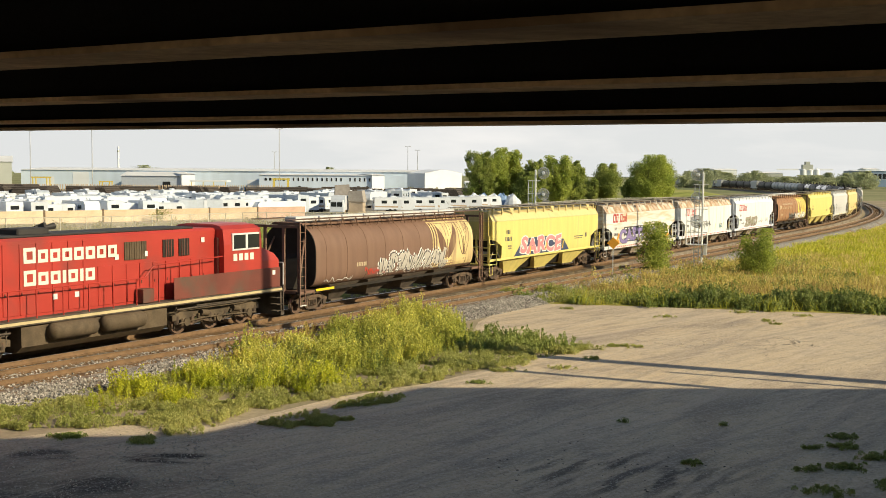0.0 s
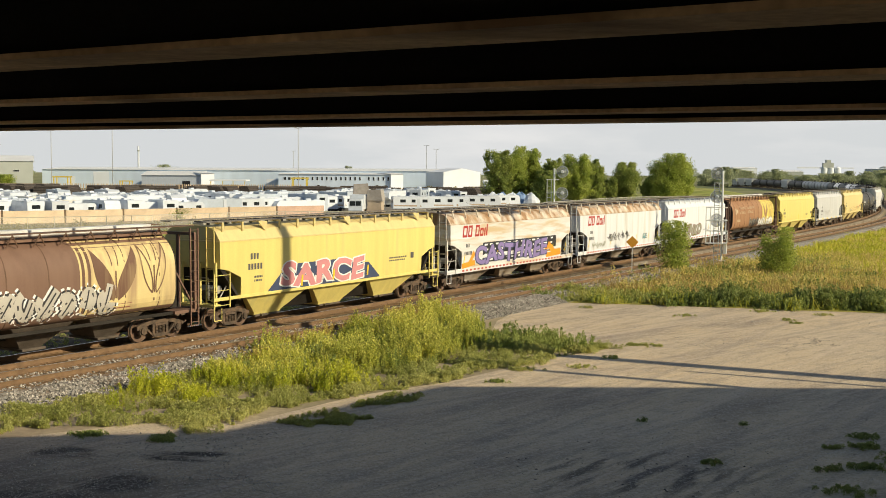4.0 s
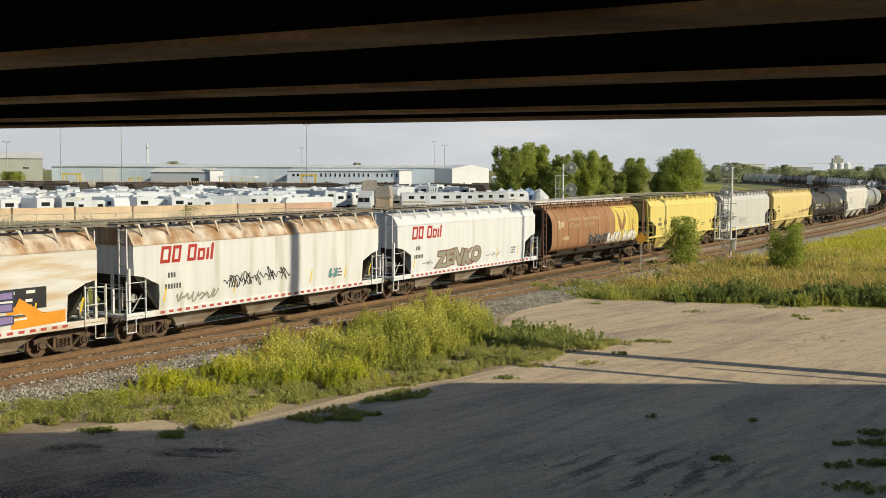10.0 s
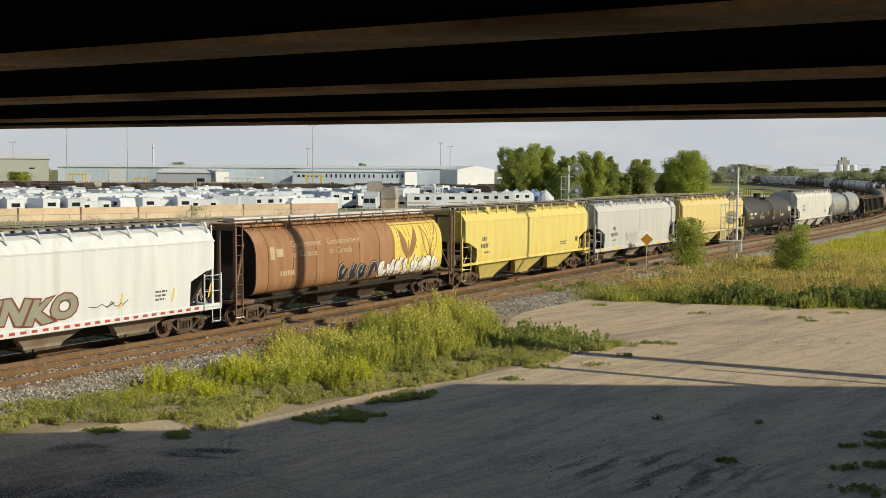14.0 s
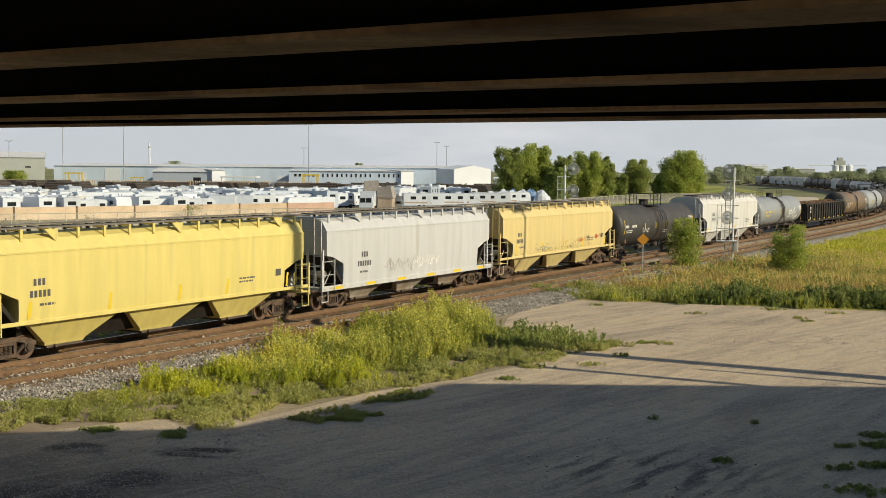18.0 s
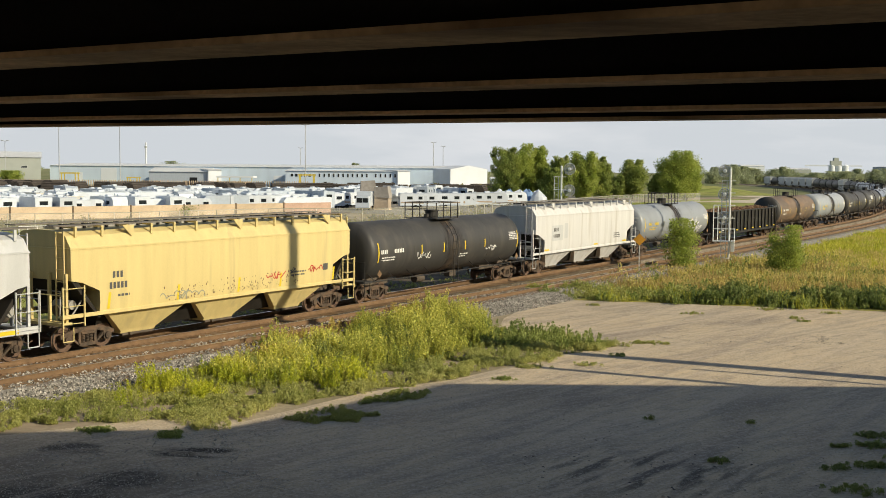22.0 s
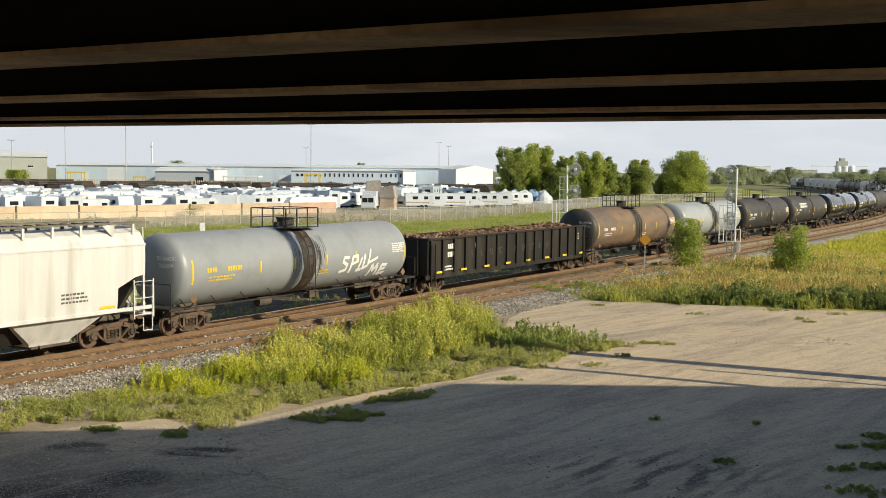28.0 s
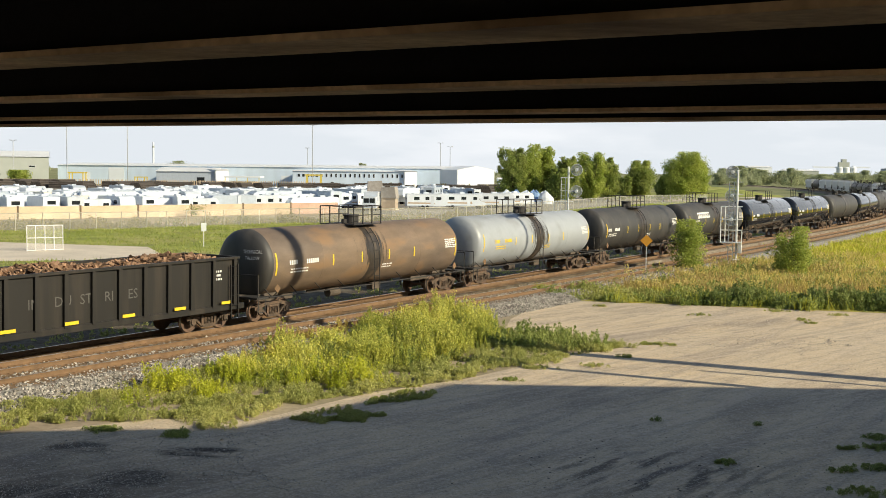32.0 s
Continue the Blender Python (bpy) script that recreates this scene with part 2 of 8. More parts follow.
    ln.operation = "LENGTH"
    link(co.outputs["Object"], mp.inputs[0])
    link(mp.outputs[0], ln.inputs[0])
    link(span(ln.outputs["Value"], 1.0, 0.3, 0, 1), churn.inputs[0])
    link(span(noise_at(2.2, 9, -52, (0.3, 1.3, 1)), 0.47, 0.60, 0, 0.9), churn.inputs[1])
    col = mixed(churn.outputs[0], col, (0.085, 0.075, 0.068))
    for turn, size in ((-57, 0.55), (-44, 0.8)):
        col = mixed(span(noise_at(size, 3, turn, (0.045, 2.6, 1)), 0.56, 0.63, 0, 0.3), col, (0.30, 0.25, 0.21))
        col = mixed(span(noise_at(size * 1.3, 3, turn + 3, (0.05, 2.9, 1)), 0.60, 0.67, 0, 0.4), col, (0.70, 0.57, 0.42))
    speck = noise_at(13, 4)
    pit = noise_at(34, 5)
    col = mixed(span(pit, 0.60, 0.72, 0, 0.4), col, (0.20, 0.165, 0.135))
    col = mixed(span(pit, 0.42, 0.30, 0, 0.6), col, (0.76, 0.68, 0.57))
    col = mixed(span(speck, 0.52, 0.72, 0, 0.65), col, (0.70, 0.61, 0.50))
    col = mixed(span(speck, 0.43, 0.28, 0, 0.65), col, (0.25, 0.205, 0.17))
    link(col, b.inputs["Base Color"])
    add = n.new("ShaderNodeMath")
    add.operation = "MULTIPLY_ADD"
    add.inputs[1].default_value = 0.35
    link(speck, add.inputs[0])
    link(rut, add.inputs[2])
    bp = n.new("ShaderNodeBump")
    bp.inputs["Strength"].default_value, bp.inputs["Distance"].default_value = 0.9, 0.09
    link(add.outputs[0], bp.inputs["Height"])
    link(bp.outputs[0], b.inputs["Normal"])
    return m


MAT["lot"] = gravel_yard()


# ---------------------------------------------------------------- mesh helpers
class Geo:
    """Vertices and faces of one mesh in the making."""

    def __init__(self):
        self.v, self.f = [], []

    def add(self, vs, fs):
        o = len(self.v)
        self.v += [tuple(p) for p in vs]
        self.f += [tuple(i + o for i in f) for f in fs]
        return self

    def box(self, x0, x1, y0, y1, z0, z1, c=0.0):
        if c <= 0:
            return self.add([(x, y, z) for z in (z0, z1) for y in (y0, y1) for x in (x0, x1)],
                            [(0, 2, 3, 1), (4, 5, 7, 6), (0, 1, 5, 4), (2, 6, 7, 3), (0, 4, 6, 2), (1, 3, 7, 5)])
        lo, hi, vs = (x0, y0, z0), (x1, y1, z1), []
        c = min(c, 0.4 * min(x1 - x0, y1 - y0, z1 - z0))
        idx = {}
        for sx in (0, 1):
            for sy in (0, 1):
                for sz in (0, 1):
                    s = (sx, sy, sz)
                    for ax in range(3):
                        p = [(lo[k] + c, hi[k] - c)[s[k]] for k in range(3)]
                        p[ax] = (lo[ax], hi[ax])[s[ax]]
                        idx[s, ax] = len(vs)
                        vs.append(p)
        fs = []
        for ax in range(3):
            a, b = [k for k in range(3) if k != ax]
            for side in (0, 1):
                q = []
                for u, w in ((0, 0), (1, 0), (1, 1), (0, 1)):
                    s = [0, 0, 0]
                    s[ax], s[a], s[b] = side, u, w
                    q.append(idx[tuple(s), ax])
                flip = (side == 1) == (ax == 1)
                fs.append(tuple(reversed(q)) if flip else tuple(q))
        for ax in range(3):
            a, b = [k for k in range(3) if k != ax]
            for u in (0, 1):
                for w in (0, 1):
                    s0, s1 = [0, 0, 0], [0, 0, 0]
                    s0[a] = s1[a] = u
                    s0[b] = s1[b] = w
                    s1[ax] = 1
                    s0, s1 = tuple(s0), tuple(s1)
                    fs.append((idx[s0, a], idx[s1, a], idx[s1, b], idx[s0, b]))
        for s in [(x, y, z) for x in (0, 1) for y in (0, 1) for z in (0, 1)]:
            fs.append((idx[s, 0], idx[s, 1], idx[s, 2]))
        return self.add(vs, fs)

    def tube(self, p, q, r, n=8, r2=None, caps=True):
        p, q = Vector(p), Vector(q)
        d = (q - p).normalized()
        a = d.orthogonal().normalized()
        b = d.cross(a)
        r2 = r if r2 is None else r2
        vs = []
        for c, rr in ((p, r), (q, r2)):
            vs += [c + (a * math.cos(2 * math.pi * i / n) + b * math.sin(2 * math.pi * i / n)) * rr for i in range(n)]
        fs = [(i, (i + 1) % n, n + (i + 1) % n, n + i) for i in range(n)]
        if caps:
            fs += [tuple(reversed(range(n))), tuple(range(n, 2 * n))]
        return self.add(vs, fs)

    def path(self, pts, r, n=6):
        for p, q in zip(pts, pts[1:]):
            self.tube(p, q, r, n)
        return self

    def levels(self, rows):
        """Rows of (z, x0, x1, half width), lofted from the bottom up and closed."""
        vs, fs = [], []
        for z, x0, x1, w in rows:
            vs += [(x0, -w, z), (x1, -w, z), (x1, w, z), (x0, w, z)]
        for k in range(len(rows) - 1):
            for i in range(4):
                a, b = 4 * k + i, 4 * k + (i + 1) % 4
                fs.append((a, b, b + 4, a + 4))
        fs += [(3, 2, 1, 0), tuple(4 * (len(rows) - 1) + i for i in range(4))]
        return self.add(vs, fs)

    def extrude(self, section, x0, x1, steps=1):
        """A section of (y, z) points carried along x."""
        n, vs, fs = len(section), [], []
        for k in range(steps + 1):
            x = x0 + (x1 - x0) * k / steps
            vs += [(x, y, z) for y, z in section]
        for k in range(steps):
            for i in range(n):
                a, b = k * n + i, k * n + (i + 1) % n
                fs.append((a, b, b + n, a + n))
        fs += [tuple(reversed(range(n))), tuple(range(steps * n, steps * n + n))]
        return self.add(vs, fs)

    def prism(self, outline, y0, y1):
        """An outline of (x, z) points carried along y."""
        n = len(outline)
        vs = [(x, y0, z) for x, z in outline] + [(x, y1, z) for x, z in outline]
        fs = [(i, (i + 1) % n, n + (i + 1) % n, n + i) for i in range(n)]
        return self.add(vs, fs + [tuple(reversed(range(n))), tuple(range(n, 2 * n))])

    def revolve(self, profile, z0, n=32):
        """A profile of (x, r) points turned about the line y = 0, z = z0."""
        vs, fs = [], []
        for x, r in profile:
            vs += [(x, r * math.sin(2 * math.pi * i / n), z0 + r * math.cos(2 * math.pi * i / n)) for i in range(n)]
        for k in range(len(profile) - 1):
            for i in range(n):
                a, b = k * n + i, k * n + (i + 1) % n
                fs.append((a, b, b + n, a + n))
        fs += [tuple(reversed(range(n))), tuple(range(len(vs) - n, len(vs)))]
        return self.add(vs, fs)

    def mesh(self, name, material, smooth=0.0):
        me = bpy.data.meshes.new(name)
        me.from_pydata(self.v, [], self.f)
        bm = bmesh.new()
        bm.from_mesh(me)
        bmesh.ops.recalc_face_normals(bm, faces=bm.faces)
        bm.to_mesh(me)
        bm.free()
        me.materials.append(MAT[material] if isinstance(material, str) else material)
        if smooth:
            me.shade_smooth()
            me.set_sharp_from_angle(angle=radians(smooth))
        return me


def part(name, geo, material, parent=None, label="", smooth=0.0):
    """One mesh object, under a thing or a part."""
    me = geo if isinstance(geo, bpy.types.Mesh) else geo.mesh(name, material, smooth)
    ob = new(name, me)
    if parent is not None:
        ob.parent = parent
    if label:
        tagged(ob, label)
    return ob


def thing(name, label, category, group="", m=None):
    ob = new(name)
    ob.empty_display_size = 0.3
    if m is not None:
        ob.matrix_basis = m
    return tagged(ob, label, category, group)


def quads(name, corners, material, parent=None, label=""):
    """One mesh of loose four-cornered pieces: corners is an array of n x 4 x 3."""
    n = len(corners)
    me = bpy.data.meshes.new(name)
    me.vertices.add(n * 4)
    me.vertices.foreach_set("co", np.asarray(corners, dtype=np.float32).ravel())
    me.loops.add(n * 4)
    me.loops.foreach_set("vertex_index", np.arange(n * 4, dtype=np.int32))
    me.polygons.add(n)
    me.polygons.foreach_set("loop_start", np.arange(0, n * 4, 4, dtype=np.int32))
    me.update(calc_edges=True)
    me.materials.append(MAT[material] if isinstance(material, str) else material)
    return part(name, me, None, parent, label)


def inside(poly, x, y):
    """Which of the points lie in the polygon."""
    hit = np.zeros(len(x), bool)
    for (x0, y0), (x1, y1) in zip(poly, poly[1:] + poly[:1]):
        cross = (y0 > y) != (y1 > y)
        with np.errstate(divide="ignore", invalid="ignore"):
            hit ^= cross & (x < (x1 - x0) * (y - y0) / (y1 - y0) + x0)
    return hit


def scatter(poly, count, rng):
    xs, ys = [p[0] for p in poly], [p[1] for p in poly]
    out = np.zeros((0, 2))
    while len(out) < count:
        p = np.stack([rng.uniform(min(xs), max(xs), count * 2), rng.uniform(min(ys), max(ys), count * 2)], 1)
        out = np.concatenate([out, p[inside(poly, p[:, 0], p[:, 1])]])
    return out[:count]


def ragged(points, reach):
    """Shift points by a slow random field, so that the edge of a patch wanders."""
    out = np.array(points)
    for k, (x, y) in enumerate(points):
        v = noise.noise_vector((x * 0.45, y * 0.45, 3.0)) + noise.noise_vector((x * 1.3, y * 1.3, 8.0)) * 0.5
        out[k] = (x + v[0] * reach, y + v[1] * reach)
    return out


def swell(points, low, high, size=0.7, shift=0.0):
    """Heights that rise and fall from clump to clump."""
    return np.array([low + (high - low) * min(1.0, max(0.0, 0.5 + 0.9 * noise.noise((x * size, y * size, 1.0 + shift)))) for x, y in points])


def leaves(centres, size, rng, up=0.3, long=1.6):
    """Small leaf pieces, one at each centre, turned at random."""
    n = len(centres)
    a = rng.normal(size=(n, 3))
    a[:, 2] += up
    a /= np.linalg.norm(a, axis=1)[:, None]
    b = np.cross(a, rng.normal(size=(n, 3)))
    b /= np.linalg.norm(b, axis=1)[:, None]
    s = (np.asarray(size) * rng.uniform(0.6, 1.3, n))[:, None]
    a, b = a * s * long * 0.5, b * s * 0.5
    return np.stack([centres - a, centres - a * 0.1 + b, centres + a, centres - a * 0.1 - b], 1)


def blades(base, height, lean, width, rng):
    """Grass blades from their foot points: narrow pieces that lean."""
    n = len(base)
    ang = rng.uniform(0, 2 * np.pi, n)
    side = np.stack([np.cos(ang), np.sin(ang), np.zeros(n)], 1) * np.asarray(width).reshape(-1, 1) * 0.5
    tip = base + np.stack([rng.normal(0, 1, n) * lean * height, rng.normal(0, 1, n) * lean * height, height], 1)
    return np.stack([base - side, base + side, tip + side * 0.25, tip - side * 0.25], 1)


# ---------------------------------------------------------------- ground
GROUND = -0.6
LOT = [(-40, -45), (-25, 8), (-12.2, 29.6), (-8.5, 31.8), (-5.6, 31.8), (-2.6, 35.9), (0.5, 38.5), (2.5, 41), (4.5, 43.5),
       (7.2, 46), (5.5, 48.5), (2.5, 50.5), (3.0, 54.5), (5.6, 62.8), (11.5, 61.5), (23.3, 58.3), (60, 49), (130, 32), (130, -45)]


def flat(name, poly, z, material, label="", kind="structure"):
    g = Geo()
    g.add([(x, y, z) for x, y in poly], [tuple(range(len(poly)))])
    return tagged(part(name, g, material), label, "", "", kind)


flat("ground", [(-2500, -400), (2600, -400), (2600, 4200), (-2500, 4200)], GROUND, "dirt", "dry grassy open ground reaching the horizon")
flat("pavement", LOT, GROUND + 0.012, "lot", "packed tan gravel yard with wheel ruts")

# ---------------------------------------------------------------- the line of the track
HEADINGS = [(-120, 40), (-60, 42.5), (-40, 47.9), (-20, 52.7), (0, 55.9), (20, 57.8), (40, 58.6), (60, 58.8), (100, 58.4), (140, 58.8), (160, 60.1),
            (180, 62.6), (230, 68), (300, 72.5), (450, 79), (600, 86), (760, 91)]
LINE_S = np.arange(-330, 780, 1.0)
LINE_H = np.radians(np.interp(LINE_S, [a for a, _ in HEADINGS], [b for _, b in HEADINGS]))
LINE_X, LINE_Y = np.cumsum(np.cos(LINE_H)), np.cumsum(np.sin(LINE_H))
LINE_X += -28.39 - LINE_X[330]
LINE_Y += 18.54 - LINE_Y[330]


def on_line(s, o=0.0):
    """The point of the track at s metres, o metres to its side, and the heading there."""
    h = float(np.interp(s, LINE_S, LINE_H))
    return (float(np.interp(s, LINE_S, LINE_X)) + o * math.sin(h), float(np.interp(s, LINE_S, LINE_Y)) - o * math.cos(h), h)


def siding(s):
    """How far the nearer track lies from the train's track."""
    return float(np.interp(s, [-40, 0, 22, 36, 54, 80], [1.2, 2.1, 2.62, 3.2, 3.9, 4.3]))


def ribbon(g, s0, s1, section, off=lambda s: 0.0, step=2.0):
    """A section of (o, z) points carried along the track."""
    n, k = len(section), int((s1 - s0) / step)
    vs = []
    for i in range(k + 1):
        s = s0 + (s1 - s0) * i / k
        for o, z in section:
            x, y, _ = on_line(s, o + off(s))
            vs.append((x, y, z))
    fs = [(i * n + j, i * n + (j + 1) % n, (i + 1) * n + (j + 1) % n, (i + 1) * n + j) for i in range(k) for j in range(n)]
    return g.add(vs, fs + [tuple(range(n)), tuple(range(k * n, k * n + n))])


MAT["ballast_far"] = surf("grey_brown_ballast", (0.25, 0.215, 0.17), 0.9, var=0.35, scale=4, grain=14, bump=0.9, dirt=(0.16, 0.115, 0.075), amount=0.35, dirt_scale=0.5)
for s_beg, s_end, ink in ((-80, 80, "old_ballast"), (80, 740, "ballast_far")):
    bed = Geo()
    ribbon(bed, s_beg, s_end, [(-6.2, GROUND - 0.1), (-5.0, -0.56), (-2.3, -0.35), (-1.9, -0.21), (1.6, -0.21), (1.6, GROUND - 0.1)])
    tagged(part("ballast_bed", bed, ink), "brown crushed-stone ballast bed under the tracks", "", "", "structure")
bed = Geo()
ribbon(bed, -80, 320, [(-2.4, GROUND - 0.1), (-1.2, -0.216), (1.9, -0.216), (3.0, GROUND - 0.1)], siding)
tagged(part("ballast_bed", bed, "ballast"), "grey crushed-stone ballast bed under the tracks", "", "", "structure")
for s_end, off in ((420, lambda s: 0.0), (320, siding)):
    for a, b, ink in ((-80, 84, "ballast_rust"), (84, s_end, "ballast_far")):
        g = Geo()
        ribbon(g, a, b, [(-1.45, -0.26), (-1.3, -0.203), (1.3, -0.203), (1.5, -0.26)], off)
        tagged(part("track_fill", g, ink), "rust-brown dusty ballast between the rails", "", "", "structure")
RAIL = [(-0.075, -0.2), (-0.07, -0.18), (-0.015, -0.16), (-0.015, -0.05), (-0.036, -0.04), (-0.036, -0.003), (0.036, -0.003), (0.036, -0.04),
        (0.015, -0.05), (0.015, -0.16), (0.07, -0.18), (0.075, -0.2)]
for name, s_end, off in (("main", 740, lambda s: 0.0), ("siding", 320, siding)):
    track = thing("railway_track", "rusty steel railway track on timber ties", "railway track")
    for o in (-0.753, 0.753):
        g = Geo()
        ribbon(g, -80, s_end, [(o + a, b) for a, b in RAIL], off)
        rail = part("rail", g, "rail", track)
        g = Geo()
        ribbon(g, -80, s_end, [(o - 0.03, -0.002), (o - 0.026, 0.0), (o + 0.026, 0.0), (o + 0.03, -0.002)], off)
        part("rail_head", g, "railtop", rail, "polished running surface")
    tie = Geo().box(-0.115, 0.115, -1.3, 1.3, -0.36, -0.196, 0.015).mesh("tie", "tie")
    plate = Geo().box(-0.17, 0.17, -0.1, 0.1, -0.196, -0.17, 0.006)
    for a in (-0.13, 0.13):
        plate.tube((a, -0.085, -0.17), (a, -0.085, -0.13), 0.02, 6).tube((a, 0.085, -0.17), (a, 0.085, -0.13), 0.02, 6)
    plate = plate.mesh("tie_plate", "rail")
    for i in range(150):
        s = 8 + i * 0.56
        x, y, h = on_line(s, off(s))
        t_ob = part("tie", tie, None, track)
        t_ob.matrix_basis = pose(x, y, 0.0, 0, 0, math.degrees(h))
        for o in (-0.753, 0.753):
            part("tie_plate", plate, None, t_ob).location = (0, o, 0)
    g = Geo()
    for i in range(330):
        s = 92 + i * 0.56
        x, y, h = on_line(s, off(s))
        m = pose(x, y, 0.0, 0, 0, math.degrees(h))
        b = Geo().box(-0.115, 0.115, -1.3, 1.3, -0.36, -0.196)
        g.add([m @ Vector(p) for p in b.v], b.f)
    tagged(part("distant_tie_run", g, "tie", track), "", "", "", "stuff")

# ---------------------------------------------------------------- the bridge overhead
bridge = thing("road_bridge", "weathering-steel girder road bridge overhead, seen from beneath", "bridge")
BDIR = Vector((-0.8416, 0.54, 0.007)).normalized()
BOUT = Vector((0.54, 0.8416, 0)).normalized()
SOFFIT = EYE_Z + 0.48


def along_bridge(g, section, a0, a1):
    """A section of (outward, up) points carried along the bridge."""
    n = len(section)
    vs = [BDIR * a + BOUT * u + Vector((0, 0, SOFFIT + w)) for a in (a0, a1) for u, w in section]
    fs = [(i, (i + 1) % n, n + (i + 1) % n, n + i) for i in range(n)] + [tuple(range(n)), tuple(range(n, 2 * n))]
    return g.add(vs, fs)


A0, A1 = -48, 62
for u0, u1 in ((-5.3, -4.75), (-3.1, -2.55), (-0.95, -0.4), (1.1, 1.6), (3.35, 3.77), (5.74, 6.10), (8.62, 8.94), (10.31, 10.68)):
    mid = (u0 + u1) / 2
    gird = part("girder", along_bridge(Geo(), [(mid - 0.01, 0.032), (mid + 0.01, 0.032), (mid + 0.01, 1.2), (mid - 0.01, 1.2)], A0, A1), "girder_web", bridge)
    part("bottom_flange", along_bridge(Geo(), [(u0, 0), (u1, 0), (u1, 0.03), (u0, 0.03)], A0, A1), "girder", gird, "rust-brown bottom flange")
part("deck_slab", along_bridge(Geo(), [(-6.5, 1.2), (10.9, 1.2), (10.9, 1.45), (-6.5, 1.45)], A0, A1), "concrete", bridge)
for u in (-6.5, 10.55):
    part("parapet", along_bridge(Geo(), [(u, 1.452), (u + 0.35, 1.452), (u + 0.25, 2.3), (u + 0.1, 2.3)], A0, A1), "concrete", bridge)
# unseen block shaped to cast the yard's shadow edge, and the bridge's far pier
HIGH = 13.2
g = Geo()
plan = [(24.6, 26.1), (120, 26.1), (120, -60), (9, -60), (9, 18.2), (18.4, 19.3)]
g.add([(x, y, GROUND - 0.1) for x, y in plan] + [(x, y, HIGH) for x, y in plan],
      [tuple(range(6)), tuple(range(6, 12))] + [(i, (i + 1) % 6, 6 + (i + 1) % 6, 6 + i) for i in range(6)])
part("abutment", g, "concrete", bridge)
g = Geo()
for u in (-4, 3, 9.5):
    p = BDIR * 58 + BOUT * u
    g.tube((p.x, p.y, GROUND - 0.1), (p.x, p.y, SOFFIT + 0.45), 0.6, 16)
part("pier", g, "concrete", bridge)

# ---------------------------------------------------------------- railway cars: shared pieces
SHARED = {}


def shared(key, build):
    if key not in SHARED:
        SHARED[key] = build()
    return SHARED[key]


def side_frame_mesh():
    g = Geo()
    g.prism([(-1.22, 0.50), (-1.22, 0.66), (-0.95, 0.74), (-0.4, 0.86), (0.4, 0.86), (0.95, 0.74), (1.22, 0.66), (1.22, 0.50), (0.95, 0.58),
             (0.42, 0.70), (-0.42, 0.70), (-0.95, 0.58)], -0.07, 0.07)
    g.prism([(-0.42, 0.70), (-0.30, 0.70), (-0.30, 0.28), (-0.42, 0.28)], -0.06, 0.06)
    g.prism([(0.30, 0.70), (0.42, 0.70), (0.42, 0.28), (0.30, 0.28)], -0.06, 0.06)
    g.prism([(-0.42, 0.30), (0.42, 0.30), (0.34, 0.17), (-0.34, 0.17)], -0.08, 0.08)
    for sx in (-1, 1):
        g.prism([(sx * 0.40, 0.30), (sx * 0.36, 0.18), (sx * 0.84, 0.56), (sx * 0.80, 0.66)], -0.055, 0.055)
        g.prism([(sx * 0.74, 0.34), (sx * 0.74, 0.62), (sx * 1.10, 0.62), (sx * 1.10, 0.34), (sx * 1.0, 0.30), (sx * 0.84, 0.30)], -0.075, 0.075)
        g.tube((sx * 0.92, -0.13, 0.46), (sx * 0.92, 0.0, 0.46), 0.13, 12)
    return g.mesh("side_frame", "truck")


def spring_mesh():
    g = Geo()
    for x in (-0.18, 0.0, 0.18):
        for k in range(5):
            g.tube((x, 0, 0.31 + k * 0.056), (x, 0, 0.345 + k * 0.056), 0.08, 10)
    return g.box(-0.3, 0.3, -0.1, 0.1, 0.59, 0.69, 0.02).mesh("spring_pack", "truck")


def wheelset_mesh():
    g = Geo()
    for sy in (-1, 1):
        prof = [(sy * 0.69, 0.46), (sy * 0.695, 0.485), (sy * 0.725, 0.485), (sy * 0.74, 0.46), (sy * 0.815, 0.45), (sy * 0.815, 0.37), (sy * 0.78, 0.33),
                (sy * 0.78, 0.14), (sy * 0.83, 0.13)]
        n = 28
        vs = [(r * math.cos(2 * math.pi * i / n), y, r * math.sin(2 * math.pi * i / n)) for y, r in prof for i in range(n)]
        fs = [(k * n + i, k * n + (i + 1) % n, (k + 1) * n + (i + 1) % n, (k + 1) * n + i) for k in range(len(prof) - 1) for i in range(n)]
        g.add(vs, fs + [tuple(range(n)), tuple(range(len(vs) - n, len(vs)))])
    g.tube((0, -1.0, 0), (0, 1.0, 0), 0.075, 10)
    # casting marks on the plates, so that the turning shows
    for k in range(3):
        a = k * 2.1
        g.box(0.22 * math.cos(a) - 0.03, 0.22 * math.cos(a) + 0.03, -0.80, -0.78, 0.22 * math.sin(a) - 0.03, 0.22 * math.sin(a) + 0.03)
    me = g.mesh("wheelset", "wheel", 40)
    me.materials.append(MAT["tread"])
    for p in me.polygons:
        c = p.center
        if abs(c.y) > 0.735 and 0.40 < math.hypot(c.x, c.z) < 0.47 and abs(p.normal.y) < 0.6:
            p.material_index = 1
    return me


def bolster_mesh():
    return Geo().box(-0.2, 0.2, -1.0, 1.0, 0.55, 0.80, 0.03).tube((0, 0, 0.8), (0, 0, 1.0), 0.2, 12).mesh("bolster", "truck")


WHEELS = []


